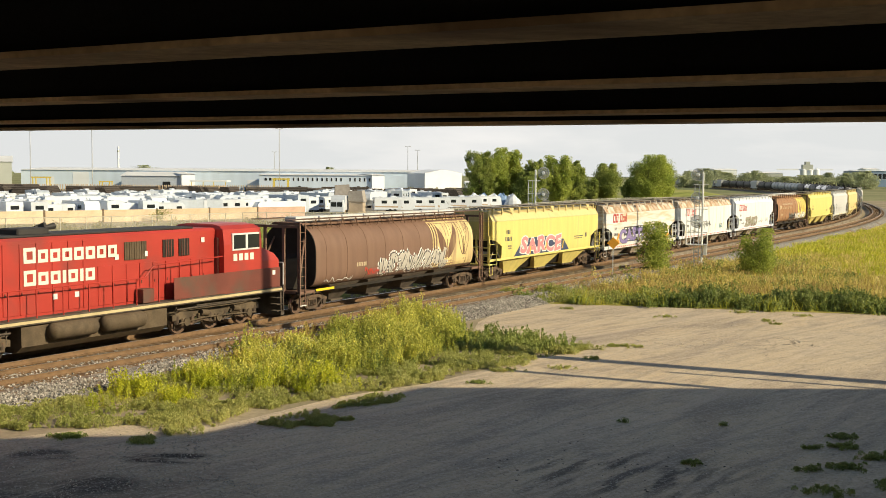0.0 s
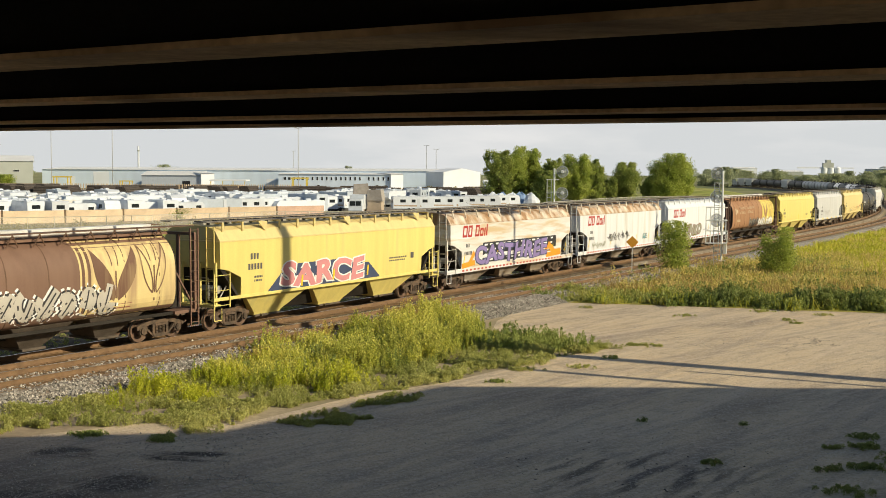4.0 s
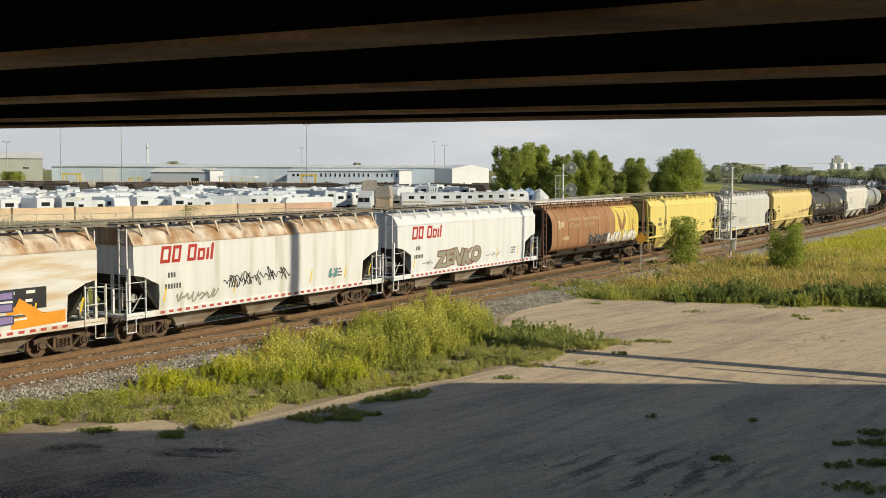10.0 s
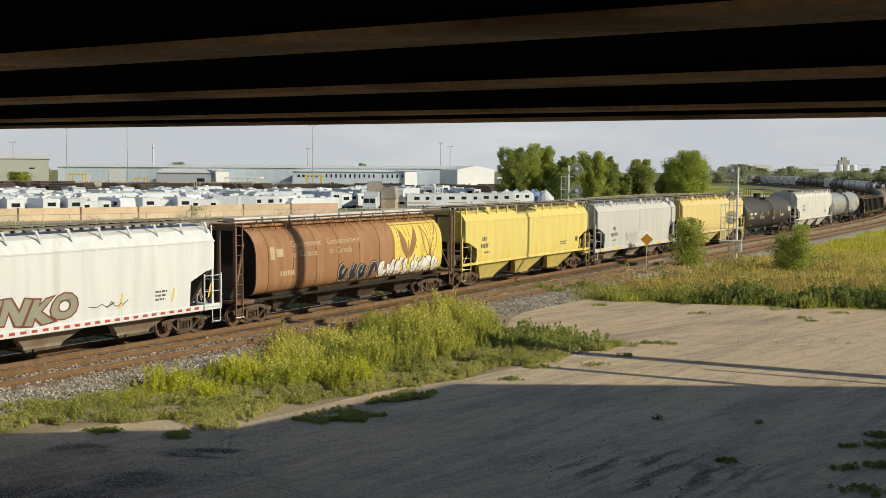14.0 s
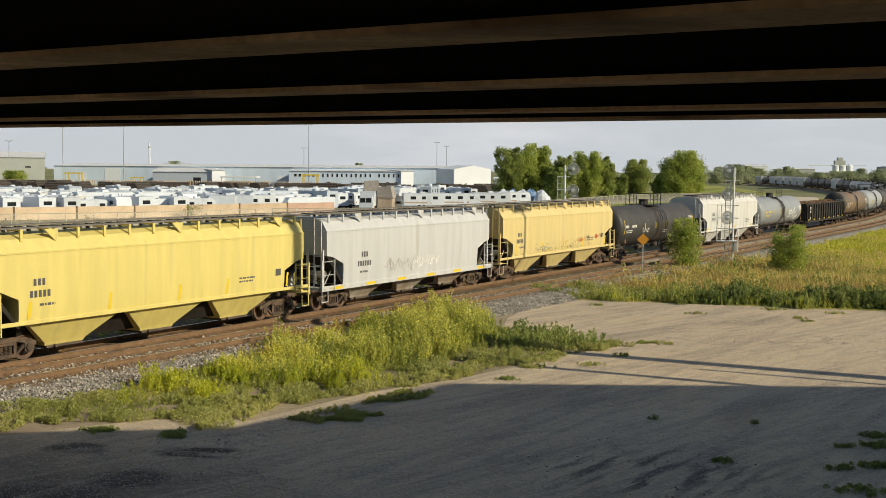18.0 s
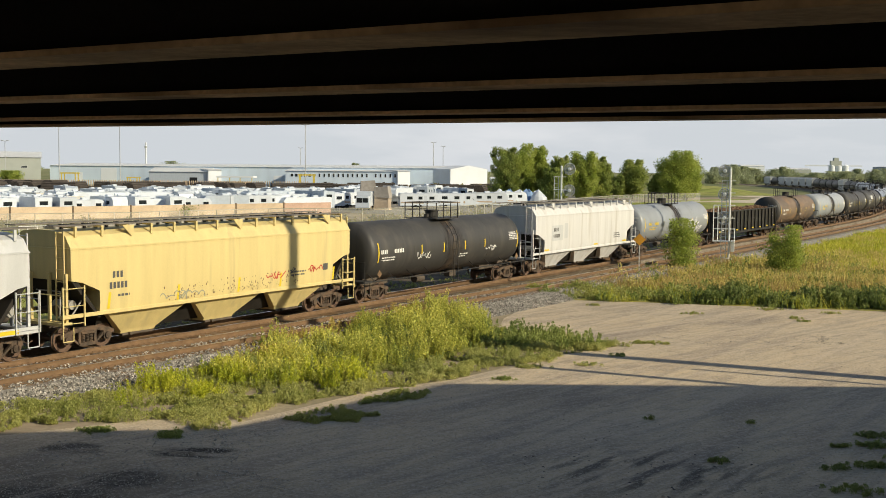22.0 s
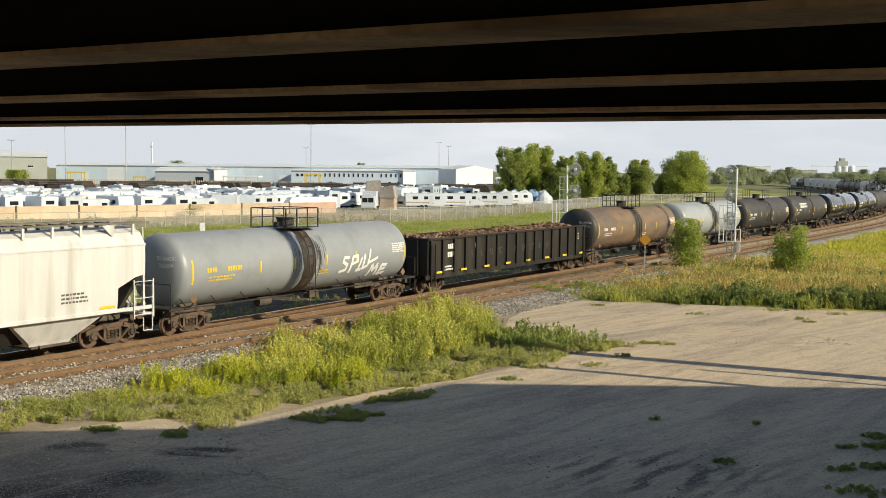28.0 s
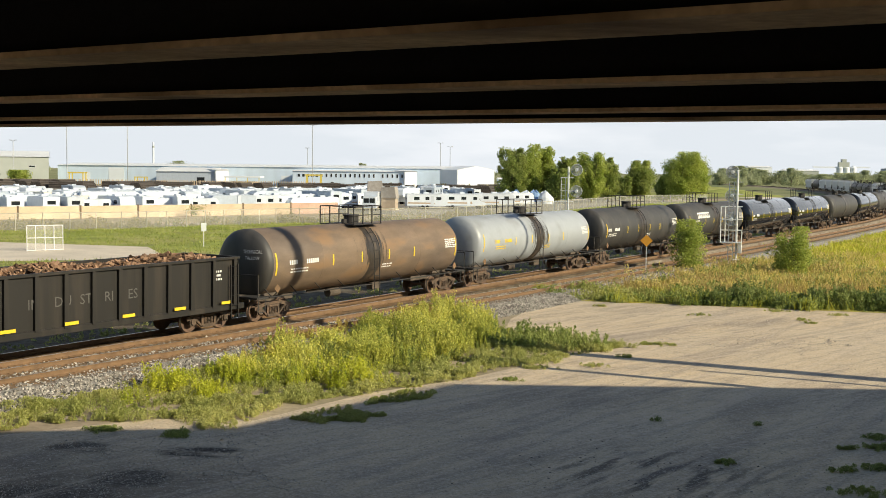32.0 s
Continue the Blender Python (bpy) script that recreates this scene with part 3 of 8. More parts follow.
def add_truck(car, x, r=0.46):
    """A two-axle freight truck under a car; the wheelsets turn."""
    tr = part("truck", shared("bolster", bolster_mesh), None, car, "rust-stained cast steel truck")
    tr.location = (x, 0, 0)
    for y in (-1.0, 1.0):
        f = part("side_frame", shared("side_frame", side_frame_mesh), None, tr)
        f.location = (0, y, 0)
        s = tagged(part("spring_pack", shared("spring", spring_mesh), None, tr), kind="stuff")
        s.location = (0, y, 0)
        if y > 0:
            f.rotation_euler = s.rotation_euler = (0, 0, math.pi)
    for a in (-0.89, 0.89):
        w = part("wheelset", shared("wheelset", wheelset_mesh), None, tr)
        w.location = (a, 0, 0.46)
        WHEELS.append((w, car, a, 0.46))


def coupler_mesh():
    g = Geo().box(-0.55, 0.15, -0.09, 0.09, 0.76, 0.94, 0.02)
    g.prism([(0.1, 0.70), (0.34, 0.70), (0.42, 0.80), (0.42, 0.95), (0.30, 1.0), (0.1, 0.98)], -0.14, 0.14)
    g.path([(0.0, -0.3, 0.8), (0.15, -0.32, 0.55), (0.4, -0.3, 0.42), (0.6, -0.28, 0.5)], 0.03)
    return g.mesh("coupler", "truck")


def add_couplers(car, half):
    for s in (-1, 1):
        c = part("coupler", shared("coupler", coupler_mesh), None, car)
        c.location = (s * (half - 0.42), 0, 0)
        if s < 0:
            c.rotation_euler = (0, 0, math.pi)


def ladder(car, x, y, z0, z1, material, w=0.42, along=True, rungs=0, name="ladder"):
    g = Geo()
    n = rungs or max(2, int((z1 - z0) / 0.36))
    a, b = ((x - w / 2, y), (x + w / 2, y)) if along else ((x, y - w / 2), (x, y + w / 2))
    for p in (a, b):
        g.box(p[0] - 0.025, p[0] + 0.025, p[1] - 0.025, p[1] + 0.025, z0, z1)
    for k in range(n):
        z = z0 + 0.12 + (z1 - z0 - 0.2) * k / (n - 1)
        g.tube((a[0], a[1], z), (b[0], b[1], z), 0.016, 6)
    return part(name, g, material, car)


def patch(g, x0, x1, z0, z1, yf, shear=0.0, nz=3, lift=0.008):
    """A painted patch that follows the car's near side."""
    vs, fs = [], []
    for k in range(nz + 1):
        z = z0 + (z1 - z0) * k / nz
        d = shear * (z - z0)
        vs += [(x0 + d, -yf(z) - lift, z), (x1 + d, -yf(z) - lift, z)]
    for k in range(nz):
        fs.append((2 * k, 2 * k + 1, 2 * k + 3, 2 * k + 2))
    return g.add(vs, fs)


def stroke(g, p, q, w, yf, lift):
    """A brush stroke on the near side from p to q, in (x, z)."""
    dx, dz = q[0] - p[0], q[1] - p[1]
    d = math.hypot(dx, dz) or 1
    nx, nz = -dz / d * w / 2, dx / d * w / 2
    vs = []
    for k in range(4):
        u = k / 3
        x, z = p[0] + dx * u, p[1] + dz * u
        vs += [(x + nx, -yf(z + nz) - lift, z + nz), (x - nx, -yf(z - nz) - lift, z - nz)]
    return g.add(vs, [(0, 1, 3, 2), (2, 3, 5, 4), (4, 5, 7, 6)])


def rows_of_bars(g, x0, z0, width, rows, yf, rng, h=0.09, gap=0.07):
    """Writing too small to read: rows of short bars."""
    for r in range(rows):
        x, z = x0, z0 - r * (h + gap)
        end = x0 + width * rng.uniform(0.7, 1.0)
        while x < end:
            w = rng.uniform(0.06, 0.2)
            patch(g, x, min(x + w, end), z - h, z, yf, nz=1)
            x += w + 0.04
    return g


def digits(g, x0, z0, n, h, yf, w=0.0):
    """A row of plain upright bars in place of a number."""
    w = w or h * 0.5
    for k in range(n):
        x = x0 + k * w * 1.5
        patch(g, x, x + w, z0, z0 + h, yf, nz=2)
    return g


def emblem(g, x0, z0, widths, h, yf, shear=0.12, gap=0.09):
    """A company mark as plain slanted blocks with clipped corners, one for each character's space."""
    x = x0
    for w, tall in widths:
        if w <= 0:
            x += -w
            continue
        hh = h * tall
        b = min(0.13, w * 0.29)
        if w < 0.3:
            patch(g, x, x + w, z0, z0 + hh, yf, shear, 3)
        else:
            patch(g, x, x + b, z0, z0 + hh, yf, shear, 3)
            patch(g, x + w - b, x + w, z0, z0 + hh, yf, shear, 3)
            for z in (z0, z0 + hh - b):
                d = shear * (z - z0)
                patch(g, x + b + d, x + w - b + d, z, z + b, yf, shear, 1)
        x += w + gap
    return x


def block_row(parent, x0, z0, widths, h, yf, shear, gap, ink="cream"):
    """A company mark, one plain block for each character's space."""
    x = x0
    for w in widths:
        g = Geo()
        nx = emblem(g, x, z0, [w], h, yf, shear, gap)
        if w[0] > 0:
            part("mark_block", g, ink, parent)
        x = nx


def spray(car, x0, x1, z0, z1, yf, fill, line, seed, label, letters=7, back=None, halo=None):
    """Painted tags: fat rounded strokes with an outline; no word can be read."""
    rng = random.Random(seed)
    w = (x1 - x0) / letters
    a, b, c, e = Geo(), Geo(), Geo(), Geo()
    sw = (z1 - z0) * 0.27

    def arc(cx, cz, rx, rz, t0, t1, n=7):
        return [(cx + rx * math.cos(radians(t0 + (t1 - t0) * i / n)), cz + rz * math.sin(radians(t0 + (t1 - t0) * i / n))) for i in range(n + 1)]

    for k in range(letters):
        cx, cz = x0 + (k + 0.5) * w, (z0 + z1) / 2 + rng.uniform(-0.05, 0.05) * (z1 - z0)
        rx, rz = w * 0.34, (z1 - z0) * 0.40 * rng.uniform(0.88, 1.05)
        tilt = rng.uniform(-0.08, 0.16)
        t0 = rng.uniform(0, 360)
        lines = [arc(cx + rng.uniform(-0.1, 0.1) * w, cz + rng.uniform(-0.2, 0.2) * rz, rx * rng.uniform(0.7, 1.1), rz * rng.uniform(0.6, 1.0), t0, t0 + rng.uniform(150, 250), 8),
                 [(cx + rng.uniform(-1, 0) * rx, cz - rz), (cx + rng.uniform(-0.3, 1) * rx, cz + rz * rng.uniform(0.3, 1))],
                 arc(cx + rng.uniform(-0.3, 0.3) * rx, cz - 0.4 * rz, rx * 0.7, rz * 0.5, t0 + 120, t0 + 260, 5)]
        lift = 0.0
        for pts in lines:
            pts = [(x + tilt * (z - cz), z) for x, z in pts]
            for p, q in zip(pts, pts[1:]):
                dx, dz = (q[0] - p[0]) * 0.12, (q[1] - p[1]) * 0.12
                p2, q2 = (p[0] - dx, p[1] - dz), (q[0] + dx, q[1] + dz)
                stroke(a, p2, q2, sw * 1.5, yf, 0.010 + 0.0003 * k + lift)
                stroke(e, p2, q2, sw * 2.1, yf, 0.006 + 0.0002 * k + lift * 0.5)
                stroke(b, p2, q2, sw, yf, 0.017 + 0.0003 * k + lift)
                lift += 0.00006
            m = len(pts) // 2
            stroke(c, pts[m - 1], pts[m], sw * 0.2, yf, 0.026)
    tag = part("graffiti", b, fill, car, label)
    part("outline", a, line, tag)
    if halo:
        part("halo", e, halo, tag)
    if back:
        tagged(part("highlight", c, back, tag), kind="stuff")
    return tag


def striped_back(car, x0, x1, z0, z1, yf, seed):
    """A dark band with white dashes behind block graffiti."""
    rng = random.Random(seed)
    b = part("graffiti_backing", patch(Geo(), x0, x1, z0, z1, yf, 0.0, 4, 0.005), "black_spray", car, "dark graffiti band with white dashes")
    g = Geo()
    for r in range(4):
        z = z0 + (z1 - z0) * (r + 0.35) / 4
        x = x0 + 0.2
        while x < x1 - 0.5:
            w = rng.uniform(0.25, 0.6)
            patch(g, x, x + w, z, z + (z1 - z0) * 0.09, yf, 0.0, 1, 0.0075)
            x += w + rng.uniform(0.2, 0.5)
    part("dashes", g, "white_spray", b)


def scrawl(car, x0, x1, z0, z1, yf, ink, seed, label, n=16, w=0.035):
    """Thin looping spray lines: a hand that runs on in loops, with a few quick crossings."""
    rng = random.Random(seed)
    g = Geo()
    m, hz, cz = n * 5, (z1 - z0) / 2, (z0 + z1) / 2
    a, b, f = rng.uniform(0, 6), rng.uniform(0, 6), rng.uniform(0.55, 0.8)
    p = None
    for k in range(m + 1):
        u = k / m
        t = 2 * math.pi * n * f * u
        amp = 0.55 + 0.45 * math.sin(3.1 * u * n * 0.35 + b)
        q = (x0 + (x1 - x0) * u + 0.55 * hz * math.cos(t + a) * amp, cz + hz * amp * math.sin(t) + 0.25 * hz * math.sin(t * 0.37 + b))
        if p:
            stroke(g, p, q, w, yf, 0.009 + 0.00005 * k)
        p = q
    for k in range(max(2, n // 4)):
        x = rng.uniform(x0, x1)
        stroke(g, (x, cz - hz * 0.9), (x + rng.uniform(0.1, 0.4), cz + hz * rng.uniform(0.4, 1.1)), w * 1.2, yf, 0.014)
    return part("graffiti", g, ink, car, label)


def word(car, text, x0, z0, h, yf, ink, lift=0.012, tilt=0.0):
    cu = bpy.data.curves.new("word", "FONT")
    cu.body, cu.size, cu.resolution_u = text, h, 2
    ob = bpy.data.objects.new("word", cu)
    scene.collection.objects.link(ob)
    me = bpy.data.meshes.new_from_object(ob.evaluated_get(bpy.context.evaluated_depsgraph_get()))
    bpy.data.objects.remove(ob)
    for v in me.vertices:
        x, z = x0 + v.co.x, z0 + v.co.y + v.co.x * tilt
        v.co = (x, -yf(z) - lift, z)
    me.materials.clear()
    me.materials.append(MAT[ink] if isinstance(ink, str) else ink)
    return part("writing", me, None, car)


def tag(car, text, x0, x1, z0, z1, yf, fill, line, label, seed=1, fat=0.035, rim=0.05, slant=0.12, rise=0.0):
    """A painted word in fat letters with an outline, fitted between x0 and x1."""
    layers = []
    for grow, ink, lift in ((fat + rim, line, 0.012), (fat, fill, 0.020)):
        cu = bpy.data.curves.new("tag", "FONT")
        cu.body, cu.size, cu.resolution_u, cu.offset, cu.space_character = text, 1.0, 3, grow, 1.08
        ob = bpy.data.objects.new("tag", cu)
        scene.collection.objects.link(ob)
        me = bpy.data.meshes.new_from_object(ob.evaluated_get(bpy.context.evaluated_depsgraph_get()))
        bpy.data.objects.remove(ob)
        layers.append((me, ink, lift))
    xs = [v.co.x for v in layers[0][0].vertices]
    zs = [v.co.y for v in layers[0][0].vertices]
    lo, wide, low, tall = min(xs), max(xs) - min(xs), min(zs), max(zs) - min(zs)
    made = None
    for me, ink, lift in reversed(layers):
        for v in me.vertices:
            u, w = (v.co.x - lo) / wide, (v.co.y - low) / tall
            bob = 0.07 * math.sin(u * len(text) * 2.4 + seed) * (z1 - z0)
            z = z0 + w * (z1 - z0) + bob + rise * u * (x1 - x0)
            x = x0 + u * (x1 - x0) + slant * (w - 0.5) * (z1 - z0) * (1 + math.sin(u * 9 + seed))
            v.co = (x, -yf(z) - lift, z)
        me.materials.clear()
        me.materials.append(MAT[ink])
        made = part("graffiti" if made is None else "outline", me, None, car if made is None else made, label if made is None else "")
    return made


def paint(name, c, **k):
    MAT[name] = surf(name, c, **{"rough": 0.5, "var": 0.07, "bump": 0.04, **k})
    return name


STREAK = (1.6, 1.6, 0.12)
paint("yellow_hopper", (0.73, 0.615, 0.205), dirt=(0.62, 0.53, 0.21), amount=0.12, dirt_scale=1.2, stretch=STREAK)
paint("yellow_hopper_b", (0.71, 0.575, 0.26), dirt=(0.58, 0.47, 0.23), amount=0.15, dirt_scale=1.4, stretch=STREAK)
paint("rusty_white", (0.72, 0.73, 0.74), dirt=(0.58, 0.44, 0.26), amount=0.42, dirt_scale=1.1, stretch=(0.3, 0.8, 2.6), second=(0.68, 0.67, 0.64), second_scale=0.6)
paint("white_hopper", (0.72, 0.74, 0.77), dirt=(0.56, 0.54, 0.50), amount=0.24, dirt_scale=1.1, stretch=STREAK)
paint("rust_roof", (0.66, 0.60, 0.52), rough=0.75, second=(0.40, 0.24, 0.12), second_scale=1.3, var=0.18, dirt=(0.30, 0.17, 0.09), amount=0.35, dirt_scale=2.5, stretch=(1, 1, 0.4))
paint("clean_white", (0.71, 0.745, 0.80), dirt=(0.60, 0.62, 0.64), amount=0.15, dirt_scale=1.3, stretch=STREAK)
paint("grey_hopper", (0.57, 0.58, 0.59), dirt=(0.46, 0.45, 0.43), amount=0.15, dirt_scale=1.3, stretch=STREAK)
paint("dull_white", (0.67, 0.665, 0.66), dirt=(0.52, 0.50, 0.47), amount=0.3, dirt_scale=1.2, stretch=STREAK)
paint("brown_hopper", (0.195, 0.112, 0.078), rough=0.7, dirt=(0.21, 0.125, 0.088), amount=0.4, dirt_scale=0.8, stretch=STREAK, var=0.1)
paint("orange_brown", (0.33, 0.17, 0.085), rough=0.7, dirt=(0.38, 0.22, 0.125), amount=0.4, dirt_scale=0.8, stretch=STREAK, var=0.12)
paint("wheat_yellow", (0.70, 0.56, 0.27), dirt=(0.40, 0.27, 0.16), amount=0.42, stretch=STREAK)
paint("bright_wheat", (0.74, 0.60, 0.14), dirt=(0.55, 0.38, 0.08), amount=0.2, stretch=STREAK)
paint("black_tank", (0.052, 0.050, 0.048), rough=0.55, dirt=(0.08, 0.073, 0.065), amount=0.4, dirt_scale=0.9, stretch=STREAK)
paint("gloss_tank", (0.012, 0.013, 0.016), rough=0.13, dirt=(0.03, 0.03, 0.03), amount=0.2, coat=0.5)
paint("grey_tank", (0.30, 0.32, 0.345), rough=0.4, var=0.05, dirt=(0.24, 0.25, 0.26), amount=0.25, dirt_scale=0.5)
paint("pale_tank", (0.36, 0.385, 0.41), rough=0.4, var=0.05, dirt=(0.28, 0.29, 0.295), amount=0.3, dirt_scale=0.6)
paint("rusty_tank", (0.20, 0.14, 0.092), rough=0.6, second=(0.145, 0.11, 0.085), second_scale=0.3, var=0.18, dirt=(0.25, 0.15, 0.075), amount=0.3, dirt_scale=0.8, stretch=(0.5, 1, 1.4))
paint("rose_spray", (0.62, 0.26, 0.28))
paint("gondola_black", (0.018, 0.016, 0.014), rough=0.5, dirt=(0.045, 0.036, 0.028), amount=0.38, stretch=STREAK)
paint("spill", (0.052, 0.044, 0.038), rough=0.4, var=0.3, dirt=(0.13, 0.095, 0.065), amount=0.35, dirt_scale=2, stretch=STREAK)
paint("navy_spray", (0.05, 0.07, 0.14)); paint("white_spray", (0.82, 0.81, 0.80))
paint("lilac_spray", (0.27, 0.21, 0.46)); paint("orange_spray", (0.80, 0.33, 0.03))
paint("grey_spray", (0.42, 0.40, 0.37)); paint("black_spray", (0.03, 0.03, 0.035)); paint("brown_spray", (0.30, 0.16, 0.08)); paint("tan_spray", (0.52, 0.42, 0.28))
paint("teal_spray", (0.10, 0.28, 0.32)); paint("red_spray", (0.50, 0.06, 0.04)); paint("sage_spray", (0.30, 0.31, 0.25)); paint("maroon_spray", (0.20, 0.07, 0.055))
# near-black for dark ironwork and for shade painted under and inside the cars
paint("dark_iron_and_shade", (0.035, 0.031, 0.027), rough=0.8, var=0.25)
paint("walkway", (0.66, 0.65, 0.62), rough=0.6, var=0.15)
paint("dusty_bay", (0.33, 0.265, 0.20), rough=0.8, var=0.2, dirt=(0.45, 0.41, 0.36), amount=0.4)
paint("grating", (0.20, 0.18, 0.15), rough=0.75, var=0.2, dirt=(0.12, 0.09, 0.065), amount=0.4, dirt_scale=2)
paint("wheat_brown", (0.15, 0.078, 0.05), rough=0.7, dirt=(0.32, 0.22, 0.12), amount=0.3, dirt_scale=1.5, stretch=STREAK)
paint("silver_spray", (0.50, 0.47, 0.42))
paint("seam_brown", (0.135, 0.075, 0.045), rough=0.75, var=0.2)
paint("roof_grey", (0.40, 0.39, 0.37), rough=0.7, var=0.15, metal=0.2)


# ---------------------------------------------------------------- covered hoppers
def flat_side(z):
    return float(np.interp(z, [1.0, 1.3, 2.3, 3.2, 4.05, 4.3], [1.50, 1.53, 1.57, 1.58, 1.57, 1.3]))


def hopper(length, body, roof, frame_paint, label, bays=3, bay_paint=None, stripe="yellowmark", notch=1.0, far=False, base=1.18, tabs=False):
    """A flat-sided covered grain hopper; x runs from its leading end to its trailing end."""
    car = thing("covered_hopper", label, "hopper car", "cars of the freight train")
    h = length / 2
    a = h - 0.85
    bay_paint = bay_paint or frame_paint
    rows = [(z, -a + d * notch, a - d * notch, w) for z, d, w in ((base, 1.32, 1.51), (1.75, 1.32, 1.555), (2.2, 1.3, 1.565), (2.55, 0.5, 1.574), (2.64, 0.02, 1.576), (3.2, 0.0, 1.58), (3.74, 0.0, 1.575))]
    part("body", Geo().levels(rows), body, car, "", 30)
    g = Geo().levels([(3.742, -a - 0.03, a + 0.03, 1.60), (3.79, -a - 0.03, a + 0.03, 1.60), (3.80, -a, a, 1.57), (4.22, -a, a, 1.30), (4.36, -a, a, 0.95), (4.42, -a, a, 0.4)])
    rf = part("roof", g, roof, car)
    n = 4 if far else 10
    for k in range(n):
        x0 = -a + 0.4 + (2 * a - 0.8) * k / n
        x1 = x0 + (2 * a - 0.8) / n - 0.12
        ht = part("roof_hatch", Geo().box(x0, x1, -0.32, 0.32, 4.40, 4.52, 0.03), "roof_grey", rf)
        if not far:
            g = Geo()
            for x in (x0 + 0.2, (x0 + x1) / 2, x1 - 0.2):
                g.box(x - 0.03, x + 0.03, -0.38, 0.38, 4.52, 4.57).box(x - 0.05, x + 0.05, -0.44, -0.34, 4.42, 4.61, 0.01)
            part("hatch_latch", g, "dark_iron_and_shade", ht)
    for y in (-1.02, 1.02):
        g = Geo()
        if far:
            g.box(-h + 0.35, h - 0.35, y - 0.28, y + 0.28, 4.56, 4.595)
        else:
            for k in range(4):
                g.box(-h + 0.35, h - 0.35, y - 0.28 + k * 0.15, y - 0.17 + k * 0.15, 4.56, 4.595)
            for k in range(int(length / 0.6)):
                g.box(-h + 0.4 + k * 0.6, -h + 0.46 + k * 0.6, y - 0.27, y + 0.27, 4.55, 4.575)
        part("running_board", g, "grating", car, "weathered steel grating walkway")
    if not far:
        if tabs:
            br = Geo().box(-0.05, 0.05, -1.33, -0.75, 4.49, 4.548).box(-0.05, 0.05, -1.40, -1.33, 4.16, 4.548)
            wide = Geo().prism([(-0.28, 4.53), (0.30, 4.53), (0.24, 4.13), (0.16, 4.13)], -1.42, -1.39).box(-0.05, 0.05, -1.39, -0.75, 4.49, 4.548)
        else:
            br = Geo().box(-0.03, 0.03, -1.32, -0.75, 4.49, 4.548).prism([(-0.05, 4.54), (0.06, 4.54), (0.25, 4.08), (0.19, 4.08)], -1.45, -1.40)
            wide = br
        bm_ = shared("bracket%s%s" % (roof, tabs), lambda: br.mesh("bracket", roof))
        wm_ = shared("gusset%s%s" % (roof, tabs), lambda: wide.mesh("bracket", roof))
        n = 14 if tabs else 12
        for k in range(n):
            b = part("bracket", wm_ if k % 5 == 2 else bm_, None, car)
            b.location = (-a + 0.4 + (2 * a - 0.8) * k / (n - 1), 0, 0)
    sill = Geo()
    for y0, y1 in ((-1.555, -1.43), (1.43, 1.555)):
        sill.box(-h + 0.45, h - 0.45, y0, y1, base - 0.2 if base < 1.3 else base - 0.1, base + 0.04, 0.015)
    part("side_sill", sill, body, car)
    part("centre_sill", Geo().box(-h + 0.4, h - 0.4, -0.32, 0.32, 0.72, 1.05, 0.02), "under", car)
    inner = a - 1.55 * notch
    span = 2 * inner
    # dark filler added so that the gaps between the bays read as shade
    part("centre_hood", Geo().levels([(0.46, -inner + 0.3, inner - 0.3, 0.5), (base - 0.06, -inner, inner, 1.2)]), "dark_iron_and_shade", car)
    for k in range(bays):
        c = -span / 2 + span * (k + 0.5) / bays
        w = span / bays
        g = Geo()
        rows = [(0.36, c - w * 0.19, c + w * 0.19, 0.8), (0.48, c - w * 0.2, c + w * 0.2, 0.86), (base + 0.02, c - w * (0.44 if base < 1.3 else 0.485), c + w * (0.44 if base < 1.3 else 0.485), 1.47)]
        b = part("hopper_bay", g.levels(rows), bay_paint, car)
        part("outlet_gate", Geo().box(c - w * 0.18, c + w * 0.18, -0.85, 0.85, 0.27, 0.37, 0.015).tube((c - w * 0.1, -0.95, 0.33), (c - w * 0.1, -0.7, 0.33), 0.06), "under", b)
    for s in (-1, 1):
        part("end_platform", Geo().box(min(s * (h - 0.45), s * (a - 0.1)), max(s * (h - 0.45), s * (a - 0.1)), -1.5, 1.5, 1.06, 1.16), frame_paint, car)
        for y in (-1.38, -0.5, 0.5, 1.38):
            part("end_post", Geo().box(s * (a + 0.06) - 0.05, s * (a + 0.06) + 0.05, y - 0.05, y + 0.05, 1.16, 2.9 if notch else 4.0), frame_paint, car)
        # the end recess's shade is put into the sheet's colour
        part("slope_sheet", Geo().prism([(s * (a - 0.04), 2.66), (s * (a - 1.28), 1.22), (s * (a - 1.40), 1.22), (s * (a - 0.30), 2.66)], -1.5, 1.5), "dark_iron_and_shade", car)
        if not far:
            ladder(car, s * (h - 0.95), -1.585, 1.0, 2.45, frame_paint, 0.95, True, 3)
            ladder(car, s * (a + 0.10), -1.12, 1.2, 4.4, frame_paint, along=False)
            g = Geo().path([(s * (h - 0.5), -1.56, 2.3), (s * (h - 0.5), -1.56, 1.2), (s * (h - 0.5), -1.56, 0.5), (s * (h - 0.95), -1.56, 0.5), (s * (h - 0.95), -1.56, 1.0)], 0.022)
            g.path([(s * (h - 0.5), -1.5, 2.15), (s * (h - 0.5), 1.5, 2.15)], 0.022)
            part("grab_rail", g, frame_paint, car)
            part("brake_cylinder", Geo().tube((s * (h - 1.5), -0.5, 1.5), (s * (h - 1.05), -0.5, 1.5), 0.2, 12).tube((s * (h - 1.6), 0.4, 1.45), (s * (h - 1.0), 0.4, 1.45), 0.14, 10), "under", car)
